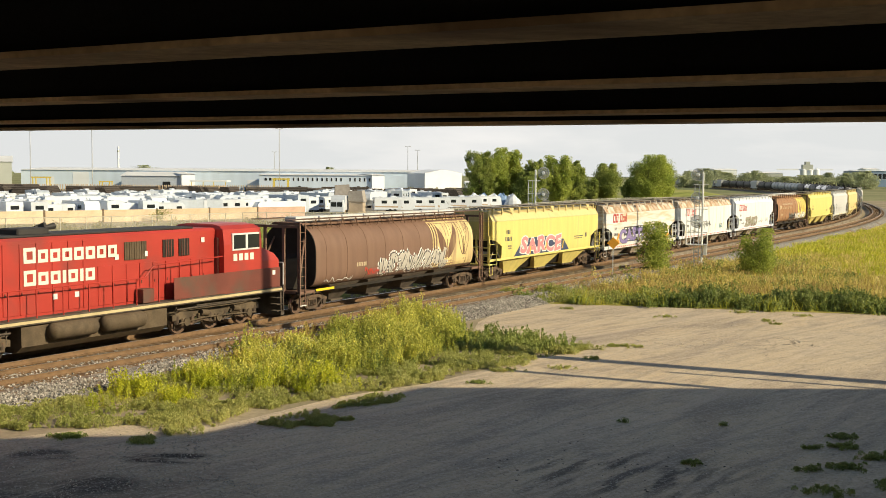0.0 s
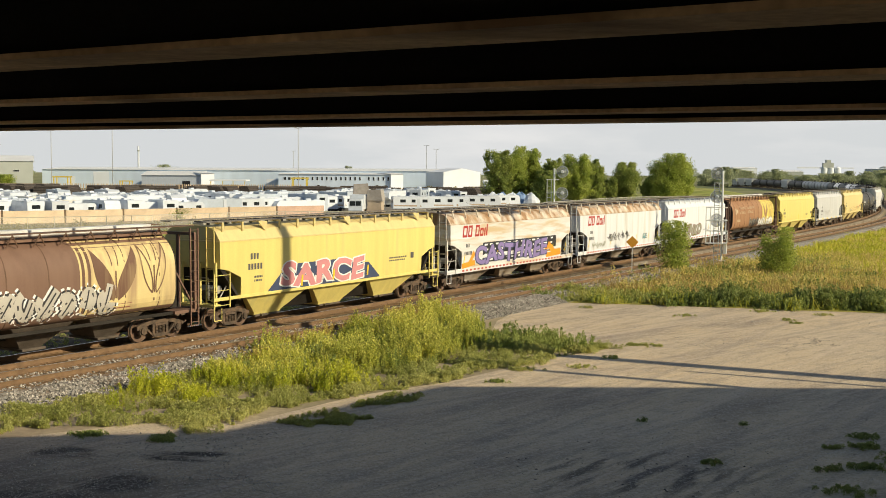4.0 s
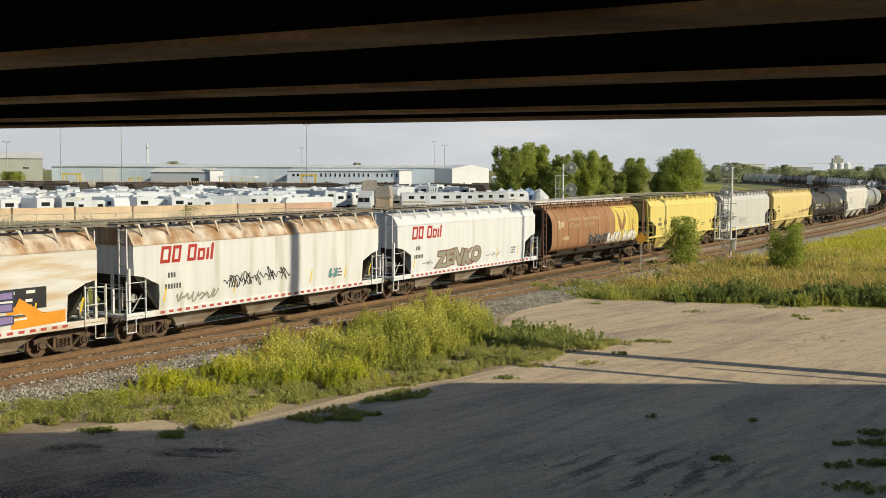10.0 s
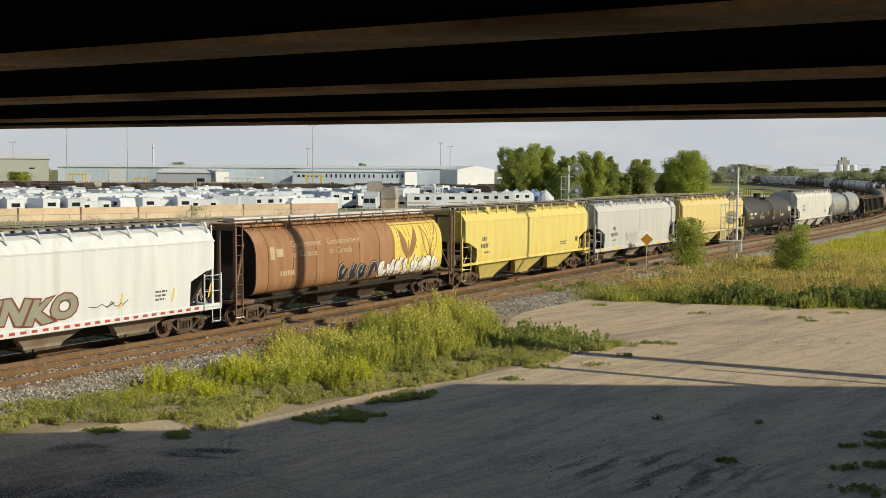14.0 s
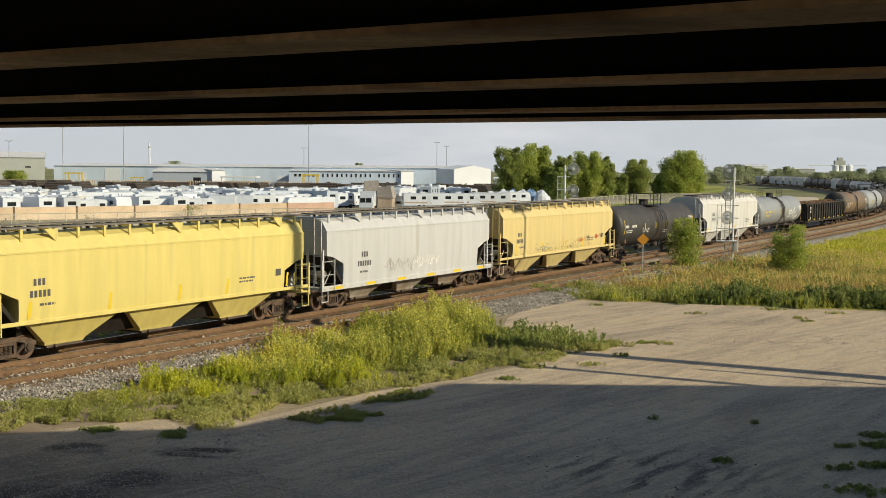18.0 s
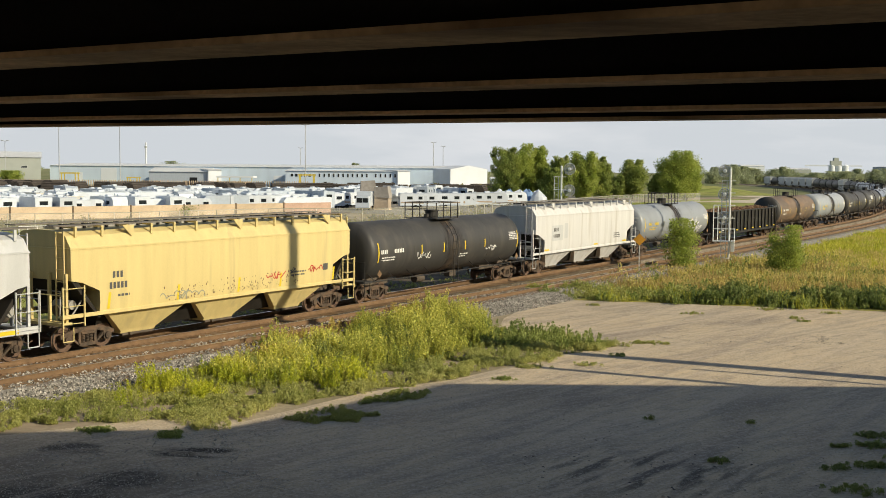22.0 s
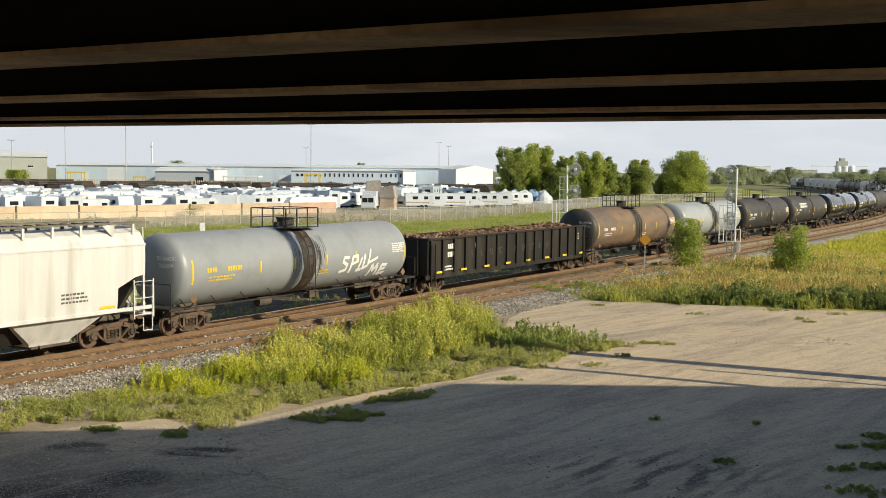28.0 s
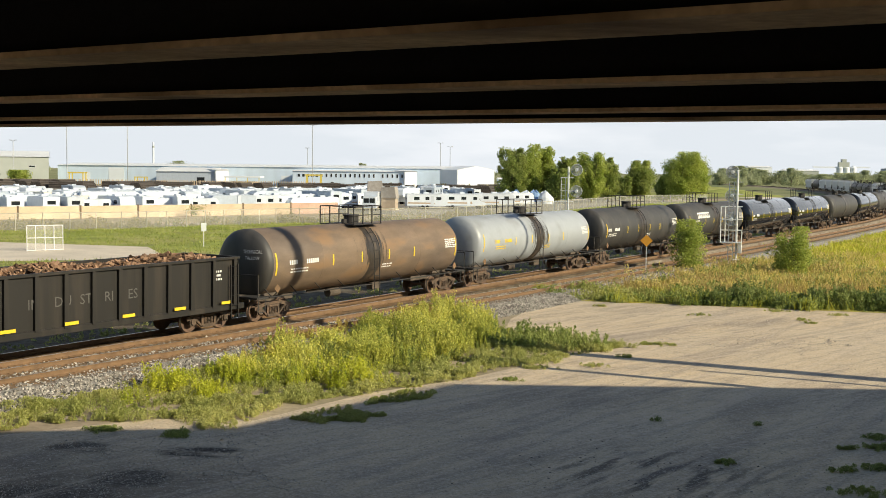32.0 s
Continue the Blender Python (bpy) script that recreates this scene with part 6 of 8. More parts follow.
part("end_paint", Geo().revolve([(xe - 0.004, 0.02), (xe + 0.016, TANK_R * 0.35 + 0.006), (xe + 0.084, TANK_R * 0.68 + 0.006), (xe + 0.195, TANK_R * 0.9 + 0.006), (xe + 0.356, TANK_R * 0.985 + 0.006), (xe + 0.56, TANK_R + 0.005)], TANK_Z, 44), "black_tank", c, "tank end darkened to the tone of its shade", 40)
s0, s1 = 295.93, 313.6
c = marshal(tank_car(s1 - s0, "pale_tank", "pale grey tank car with a stained centre band"), s0, s1)
tank_marks(c, s1 - s0, "yellowmark", 4, 3.0)
s0, s1 = 313.6, 331.0
c = marshal(tank_car(s1 - s0, "black_tank", "matt black tank car with white stencilling"), s0, s1)
tank_marks(c, s1 - s0, "whitepaint", 5)
s0, s1 = 331.0, 348.8
c = marshal(tank_car(s1 - s0, "black_tank", "matt black tank car with a white company mark"), s0, s1)
tank_marks(c, s1 - s0, "whitepaint", 6)
block_row(c, -5.2, 2.75, [(0.42, 1)] * 6, 0.5, tank_side, 0.1, 0.1, "whitepaint")
for k in range(2):
    s0 = 348.8 + 17.6 * k
    c = marshal(tank_car(17.6, "gloss_tank", "new gloss-black tank car mirroring the sky", band=None), s0, s0 + 17.6)
    tank_marks(c, 17.6, "whitepaint", 7 + k)
s0 = 384.0
# the rest of the train, seen only far off round the curve
FAR = ["black_tank", "gloss_tank", "black_tank", "pale_tank", "pale_tank", "grey_tank", "pale_tank", "black_tank", "black_tank", "hopper",
       "black_tank", "black_tank", "black_tank", "black_tank", "hopper", "hopper", "hopper", "hopper", "hopper", "black_tank", "hopper"]
FIRST = {}
for k, kind in enumerate(FAR):
    length = 17.6
    if kind in FIRST:
        c = copy_thing(FIRST[kind], Matrix())
    elif kind == "hopper":
        c = hopper(length, "grey_hopper", "grey_hopper", "grey_hopper", "grey covered hopper far round the curve", far=True)
    else:
        c = tank_car(length, kind, "dark tank car far round the curve" if "black" in kind or "gloss" in kind else "pale grey tank car far round the curve", far=True, marks=False)
    FIRST.setdefault(kind, c)
    marshal(c, s0, s0 + length)
    s0 += length

# ---------------------------------------------------------------- sky haze far behind everything
def glow(name, c, strength, cloud):
    m = bpy.data.materials.new(name)
    m.use_nodes = True
    n, link = m.node_tree.nodes, m.node_tree.links.new
    n.remove(n["Principled BSDF"])
    em = n.new("ShaderNodeEmission")
    co, mp, no = n.new("ShaderNodeTexCoord"), n.new("ShaderNodeMapping"), n.new("ShaderNodeTexNoise")
    mp.inputs["Scale"].default_value = (0.0012, 0.0012, 0.006)
    no.inputs["Scale"].default_value, no.inputs["Detail"].default_value = 1.0, 7.0
    link(co.outputs["Object"], mp.inputs[0])
    link(mp.outputs[0], no.inputs[0])
    mr = n.new("ShaderNodeMapRange")
    mr.inputs[1].default_value, mr.inputs[2].default_value = 0.5, 0.75
    link(no.outputs[0], mr.inputs[0])
    x = n.new("ShaderNodeMixRGB")
    x.inputs[1].default_value, x.inputs[2].default_value = rgb(c), rgb(cloud)
    link(mr.outputs[0], x.inputs[0])
    link(x.outputs[0], em.inputs[0])
    em.inputs[1].default_value = strength
    link(em.outputs[0], n["Material Output"].inputs[0])
    return m


g = Geo()
ang = [radians(a) for a in range(30, 151, 5)]
g.add([(3900 * math.cos(a), 3900 * math.sin(a), z) for z in (-30, 1500) for a in ang], [(i, i + 1, len(ang) + i + 1, len(ang) + i) for i in range(len(ang) - 1)])
tagged(part("backdrop", g, glow("hazy_sky", (0.68, 0.72, 0.755), 0.85, (0.86, 0.87, 0.885))), "pale hazy evening sky", "", "", "structure")

# ---------------------------------------------------------------- grass bank, concrete pad, roads
MAT["pad"] = surf("pale_concrete", (0.66, 0.58, 0.47), 0.9, var=0.1, scale=0.4, grain=6, bump=0.2)
MAT["yard"] = surf("grey_yard", (0.27, 0.25, 0.215), 0.95, var=0.18, scale=0.08, grain=2, bump=0.2)
bank = [(-90, 40)] + [on_line(s, -10.0)[:2] for s in range(-20, 240, 20)] + [(120, 330), (60, 285), (46, 262), (36, 245), (15.2, 196), (0, 164), (-9, 155), (-24, 150), (-37, 135), (-50, 126), (-110, 100)]
flat("track_shoulder", [on_line(s, -10.2)[:2] for s in range(-20, 240, 20)] + [on_line(s, -4.4)[:2] for s in range(220, -40, -20)], GROUND + 0.012, "old_ballast", "old brown ballast beside the tracks")
flat("grass_bank", bank, GROUND + 0.02, "bank", "mown green grass bank behind the tracks")
field = [(5.6, 62.8), (11.5, 61.5), (23.3, 58.3), (60, 49), (130, 32), (260, 60), (300, 300)] + [on_line(s, 7.0)[:2] for s in range(220, 55, -15)]
flat("field", field, GROUND + 0.02, "field", "dry yellow-green grass field beside the track")
flat("yard", [(-260, 150), (-64, 150), (-18, 186), (2, 172), (18, 200), (40, 262), (40, 440), (-260, 440)], GROUND + 0.016, "yard", "grey gravel storage yard")
flat("road", [(58, 268), (72, 262), (96, 288), (106, 320), (96, 345), (84, 340), (90, 318), (80, 292)], GROUND + 0.03, "pad", "pale concrete road beyond the fence")
PAD = [(-46, 106), (-27.5, 101), (-22, 88), (-40, 82)]
MAT["meadow"] = surf("far_meadow", (0.19, 0.21, 0.095), 0.95, var=0.25, scale=0.02, grain=0.5, bump=0.2, second=(0.28, 0.27, 0.14), second_scale=0.012)
flat("meadow", [(44, 300), (120, 338), (300, 302), (2500, 400), (2500, 4150), (-2400, 4150), (-2400, 600), (-262, 600), (-262, 441), (44, 441)], GROUND + 0.01, "meadow", "dull green meadow beyond the yard and the curve")
flat("concrete_pad", PAD, GROUND + 0.035, "pad", "pale concrete pad beside the tracks")

# ---------------------------------------------------------------- plants
nrng = np.random.default_rng(7)
MAT["weed"] = foliage("weed_leaf", (0.33, 0.38, 0.06), (0.82, 0.77, 0.18), 0.32)
MAT["mustard"] = foliage("mustard_leaf", (0.34, 0.41, 0.035), (0.70, 0.69, 0.065), 0.4)
MAT["flower"] = foliage("yellow_weed_flower", (0.78, 0.68, 0.10), (0.86, 0.80, 0.30), 0.3)
MAT["edge"] = foliage("edge_weed_leaf", (0.13, 0.19, 0.045), (0.36, 0.40, 0.12), 0.35)
MAT["low"] = foliage("low_weed_leaf", (0.31, 0.345, 0.085), (0.60, 0.58, 0.21), 0.38)
MAT["green"] = foliage("green_weed_leaf", (0.17, 0.24, 0.05), (0.44, 0.48, 0.14), 0.3)
MAT["brown"] = foliage("dry_weed_leaf", (0.36, 0.30, 0.07), (0.70, 0.54, 0.17), 0.35)
MAT["straw"] = foliage("dry_grass", (0.58, 0.49, 0.14), (0.76, 0.64, 0.24), 0.38)
MAT["tawny"] = foliage("tawny_grass_blade", (0.40, 0.29, 0.10), (0.62, 0.47, 0.19), 0.35)
MAT["lawn"] = foliage("lawn_blade", (0.40, 0.43, 0.04), (0.70, 0.66, 0.09), 0.4)
MAT["bankgrass"] = foliage("bank_grass_blade", (0.24, 0.30, 0.05), (0.46, 0.48, 0.12), 0.4)
MAT["tree"] = foliage("tree_leaf", (0.23, 0.30, 0.07), (0.48, 0.52, 0.15), 0.5)
MAT["treelight"] = foliage("bright_tree_leaf", (0.27, 0.35, 0.062), (0.56, 0.60, 0.15), 0.5)
# distance haze is mixed into these leaf colours: paler and greyer
MAT["far_tree"] = foliage("hazed_tree_leaf", (0.33, 0.37, 0.23), (0.50, 0.53, 0.32), 0.35)
MAT["bark"] = surf("bark", (0.16, 0.12, 0.085), 0.95, var=0.3, scale=3, grain=18, bump=0.6)


def weeds(name, points, height, material, label, per=26, leaf=0.07, stem=True, spread=0.22):
    """Many small leafy plants as one sheet of stuff."""
    n = len(points)
    h = np.asarray(height) * nrng.uniform(0.6, 1.15, n)
    lean = nrng.normal(0, 0.12, (n, 2)) * h[:, None]
    u = nrng.uniform(0.05, 1.0, (n, per))
    r = spread * h[:, None] * (1.15 - u * 0.75) * np.sqrt(nrng.uniform(0, 1, (n, per)))
    a = nrng.uniform(0, 2 * np.pi, (n, per))
    c = np.stack([points[:, 0, None] + lean[:, 0, None] * u + r * np.cos(a), points[:, 1, None] + lean[:, 1, None] * u + r * np.sin(a),
                  GROUND + 0.02 + u * h[:, None]], 2).reshape(-1, 3)
    q = leaves(c, np.repeat(leaf * (0.6 + 0.5 * h), per), nrng, 1.1, 2.6)
    if stem:
        k = 4 if stem is True else stem
        base = np.repeat(np.concatenate([points, np.full((n, 1), GROUND)], 1), k, 0)
        base[:, :2] += nrng.normal(0, 0.05, (n * k, 2))
        q = np.concatenate([q, blades(base, np.repeat(h, k) * nrng.uniform(0.6, 1.05, n * k), 0.2, np.full(n * k, 0.016), nrng)])
    return tagged(quads(name, q, material), label, "weeds", "", "stuff")


def grass(name, points, height, material, label, per=7, lean=0.3, width=0.03, spread=0.12):
    n = len(points)
    base = np.repeat(np.concatenate([points, np.full((n, 1), GROUND + 0.01)], 1), per, 0)
    base[:, :2] += nrng.normal(0, spread, (n * per, 2))
    h = np.repeat(np.asarray(height) * nrng.uniform(0.6, 1.2, n), per) * nrng.uniform(0.55, 1.1, n * per)
    return tagged(quads(name, blades(base, h, lean, np.full(n * per, width), nrng), material), label, "grass", "", "stuff")


WEEDS = [(-15.5, 30.5), (-12.0, 30.0), (-9.8, 32.3), (-8.2, 31.9), (-7.2, 31.1), (-5.5, 31.4), (-3.5, 35.2), (-2.4, 36.4), (0.0, 37.6), (0.8, 39.2), (2.8, 41.3), (4.6, 43.8), (7, 45.8), (5.4, 48.3), (2.6, 50.2),
         (1.2, 54.5), (-0.5, 55.5), (-3.2, 50.5), (-6.2, 44.5), (-9.0, 39.2), (-12.0, 34.8)]
TALL = [(-7.6, 38.2), (-5.5, 36.6), (-3.2, 38.2), (-0.5, 42.0), (2.0, 46.0), (1.6, 51.5), (0.2, 55.5), (-2.6, 51.0), (-5.4, 45.0)]


def plumes(name, points, height, material, label, stalks=5, per=34, leaf=0.05, spread=0.22, fat=0.07):
    """Bushy plants of several upright leafy stalks each, so that light and shade break up stalk by stalk."""
    n = len(points)
    h = np.repeat(np.asarray(height) * nrng.uniform(0.65, 1.15, n), stalks) * nrng.uniform(0.55, 1.05, n * stalks)
    foot = np.repeat(points, stalks, 0) + nrng.normal(0, spread * 0.45, (n * stalks, 2))
    lean = nrng.normal(0, 0.16, (n * stalks, 2)) * h[:, None]
    u = nrng.uniform(0.08, 1.0, (n * stalks, per))
    r = fat * (1.25 - 0.8 * u) * (0.5 + 0.6 * h[:, None]) * np.sqrt(nrng.uniform(0, 1, u.shape))
    a = nrng.uniform(0, 2 * np.pi, u.shape)
    c = np.stack([foot[:, 0, None] + lean[:, 0, None] * u ** 1.5 + r * np.cos(a), foot[:, 1, None] + lean[:, 1, None] * u ** 1.5 + r * np.sin(a),
                  GROUND + 0.02 + u * h[:, None]], 2).reshape(-1, 3)
    q = leaves(c, np.repeat(leaf * (0.65 + 0.4 * np.minimum(h, 1.2)), per), nrng, 1.3, 2.6)
    base = np.concatenate([foot, np.full((n * stalks, 1), GROUND)], 1)
    return tagged(quads(name, np.concatenate([q, blades(base, h * 0.95, 0.1, np.full(n * stalks, 0.018), nrng)]), material), label, "weeds", "", "stuff")


pts = ragged(scatter(WEEDS, 8200, nrng), 1.15)
weeds("low_weeds", pts, swell(pts, 0.08, 0.34, 0.9), "low", "low grey-green weeds along the ballast", 56, 0.036, spread=0.65)
pts = ragged(scatter(TALL, 820, nrng), 1.4)
pts = pts[swell(pts, 0.0, 1.0, 0.75, 13.0) > 0.3]
TALL_H = swell(pts, 0.5, 1.45, 0.8) * nrng.uniform(0.65, 1.15, len(pts)) * np.clip(0.55 + (pts[:, 1] - 36.5) * 0.08, 0.5, 1.0)
plumes("tall_weeds", pts, TALL_H, "weed", "tall yellow-flowering weeds beside the track", 7, 66, 0.033, 0.5, 0.085)
heads = np.repeat(np.concatenate([pts, (GROUND + TALL_H * 0.85)[:, None]], 1), 10, 0)
heads += nrng.normal(0, 1, heads.shape) * np.array([0.2, 0.2, 0.12])
tagged(quads("weed_flowers", leaves(heads, nrng.uniform(0.018, 0.036, len(heads)), nrng, 0.4, 1.2), "flower"), "small yellow flowers on the tall weeds", "flowers", "", "stuff")
MUSTARD = [(-9.6, 33.6), (-7.2, 35.4), (-4.5, 36.4), (-2.8, 38.2), (-4.0, 41.5), (-6.3, 41.0), (-8.2, 38.2), (-10.2, 35.4)]
pts = ragged(scatter(MUSTARD, 150, nrng), 1.2)
pts = pts[swell(pts, 0.0, 1.0, 0.6, 9.0) > 0.5]
plumes("mustard_weeds", pts, swell(pts, 0.3, 1.0, 0.9, 2.0), "mustard", "bright yellow-green mustard weeds", 8, 66, 0.033, 0.55, 0.11)
pts = ragged(scatter(TALL, 260, nrng), 1.8)
plumes("mixed_weeds", pts, swell(pts, 0.25, 0.95, 0.7, 5.0), "green", "grey-green weeds among the tall ones", 6, 60, 0.034, 0.45, 0.085)
pts = ragged(scatter([(-7.6, 40.5), (-5.6, 44.5), (-2.6, 50.6), (0.0, 55.0), (-1.2, 55.2), (-4.0, 50.0), (-6.8, 44.0)], 150, nrng), 1.6)
plumes("dry_weeds", pts, swell(pts, 0.4, 1.1, 0.8, 7.0), "brown", "dry brown weeds along the ballast", 6, 40, 0.04, 0.4, 0.08)
pts = ragged(scatter([(1.6, 46.5), (4.4, 44.2), (6.7, 45.8), (5.6, 48.2), (2.8, 50.5), (1.2, 53.5)], 52, nrng), 1.5)
plumes("green_weeds", pts, swell(pts, 0.15, 0.95, 1.0), "green", "dark green bushy weeds", 9, 50, 0.046, 0.7, 0.13)
pts = np.concatenate([scatter([(-4.3, 32.2), (-3.4, 33.2), (-2.2, 32.6), (-2.4, 31.7), (-3.6, 31.6)], 190, nrng), scatter([(-2.6, 34.2), (-1.2, 36.0), (-0.4, 35.8), (-1.2, 34.6)], 120, nrng)])
pts = ragged(pts, 1.0)
weeds("shaded_weeds", pts, 0.11, "low", "low green weeds in the shade", 70, 0.032, spread=1.1)
tufts = [(-7.36, 29.83, 0.38, 46), (-9.52, 30.32, 0.4, 40), (6.85, 27.53, 0.25, 14), (9.67, 27.0, 0.3, 16), (11.46, 29.32, 0.45, 34), (10.72, 27.2, 0.45, 34), (9.45, 25.07, 0.5, 30), (10.43, 29.16, 0.25, 10), (8.98, 31.86, 0.12, 4),
         (6.07, 32.31, 0.12, 4), (11.82, 30.47, 0.4, 24), (12.0, 28.2, 0.6, 40), (11.3, 25.6, 0.6, 36), (8.56, 46.8, 0.45, 34), (9.3, 46.6, 0.2, 8), (17.5, 55.2, 0.35, 16), (17.6, 54.0, 0.25, 10), (17.26, 58.6, 0.4, 24), (20.1, 57.3, 0.35, 14),
         (7.0, 43.5, 0.3, 16), (5.4, 41.4, 0.4, 18), (3.2, 40.9, 0.5, 34), (2.2, 38.4, 0.35, 20), (12.6, 56.6, 0.35, 12), (8.2, 60.0, 0.4, 14)]
for x, y, r, n in tufts:
    p = np.array([x, y]) + nrng.normal(0, r * 0.5, (n, 2)) * np.array([1.15, 0.75])
    ob = weeds("weed_tuft", p, 0.11, "edge" if x > 5 and y < 40 else "green" if y < 40 else "low", "low green weed tuft on the gravel", 44, 0.034, spread=1.0)
    ob["category"] = "weed"
EDGE = [(5.2, 63.6), (11.5, 61.9), (23.3, 58.7), (60, 49.4), (60, 53), (24, 63), (12, 66), (6.2, 67)]
EDGE_DARK = [(13.5, 61.5), (23.3, 58.9), (60, 49.6), (60, 53), (24, 61.6), (14.0, 63.6)]
pts = ragged(scatter(EDGE_DARK, 1900, nrng), 1.3)
plumes("edge_weeds", pts, swell(pts, 0.5, 1.25, 0.45, 5.0), "edge", "green weeds edging the field", 5, 28, 0.058, 0.5, 0.12)
pts = ragged(scatter(EDGE, 900, nrng), 2.2)
plumes("edge_light_weeds", pts, swell(pts, 0.12, 0.75, 0.6, 2.0), "green", "yellow-green weeds among those edging the field", 5, 28, 0.055, 0.5, 0.11)
pts = ragged(scatter([(5.2, 63.6), (13.5, 61.4), (14.5, 65.0), (6.2, 67.5)], 260, nrng), 1.4)
plumes("edge_pale_weeds", pts, swell(pts, 0.15, 0.8, 0.6, 6.0), "low", "pale green weeds at the corner of the field", 5, 28, 0.055, 0.5, 0.11)
pts = ragged(scatter(EDGE, 1500, nrng), 2.0)
grass("edge_grass", pts, swell(pts, 0.25, 0.8, 0.5, 4.0), "lawn", "grass among the weeds at the field's edge", 6, 0.3, 0.035, 0.2)
FIELD = [(6.0, 65), (24, 62), (62, 52), (95, 120), (66, 156)] + [on_line(s, 7.5)[:2] for s in range(150, 60, -15)]
GREEN = [(25.5, 84), (34, 76), (62, 66), (95, 120), (66, 156), (48, 132), (36, 108), (29, 94)]
pts = ragged(scatter(FIELD, 13000, nrng), 1.6)
pts = pts[~inside(GREEN, pts[:, 0], pts[:, 1]) | (nrng.uniform(0, 1, len(pts)) < 0.25)]
grass("field_grass", pts, swell(pts, 0.25, 0.8, 0.2), "straw", "long dry yellow grass", 7, 0.32, 0.06, 0.22)
pts = ragged(scatter([(6.5, 67), (24, 64), (62, 54.5), (62, 61), (36, 72), (30, 82), (22, 90), (13, 78)], 6000, nrng), 1.6)
pts = pts[swell(pts, 0.0, 1.0, 0.35, 6.0) > 0.38]
grass("tawny_grass", pts, swell(pts, 0.3, 0.85, 0.3), "tawny", "dry tawny grass gone to seed", 7, 0.3, 0.045, 0.22)
pts = ragged(scatter(FIELD, 5000, nrng), 0.6)
grass("field_green_grass", pts, swell(pts, 0.2, 0.6, 0.15, 4.0), "lawn", "green grass among the dry stalks", 6, 0.4, 0.06, 0.25)
pts = ragged(scatter(GREEN, 17000, nrng), 2.0)
grass("meadow_grass", pts, swell(pts, 0.2, 0.55, 0.12, 8.0), "lawn", "bright green grass of the field", 6, 0.4, 0.07, 0.3)
pts = scatter([(9.5, 68), (17, 66), (30, 72), (40, 100), (24, 92), (12, 76)], 600, nrng)
plumes("field_weeds", pts, swell(pts, 0.4, 1.0, 0.4), "straw", "tall dry weeds along the line", 4, 18, 0.06, 0.5, 0.10)
pts = ragged(scatter([(9.5, 68), (17, 66), (30, 72), (34, 92), (24, 92), (12, 76)], 420, nrng), 2.0)
plumes("field_green_weeds", pts, swell(pts, 0.3, 0.9, 0.4, 3.0), "green", "green weeds among the dry ones along the line", 4, 22, 0.06, 0.5, 0.12)
BANKP = [on_line(s, -10.0)[:2] for s in range(10, 190, 15)] + [(46, 258), (36, 242), (15.2, 193), (0, 161), (-9, 152), (-24, 147), (-37, 132), (-50, 123)]
pts = scatter(BANKP, 15000, nrng)
pts = pts[~inside(PAD, pts[:, 0], pts[:, 1])]
grass("bank_grass", pts, 0.26, "bankgrass", "short green grass on the bank", 5, 0.5, 0.06, 0.3)


def limb(g, p, q, r, r2, n=7):
    g.tube(p, q, r, n, r2)


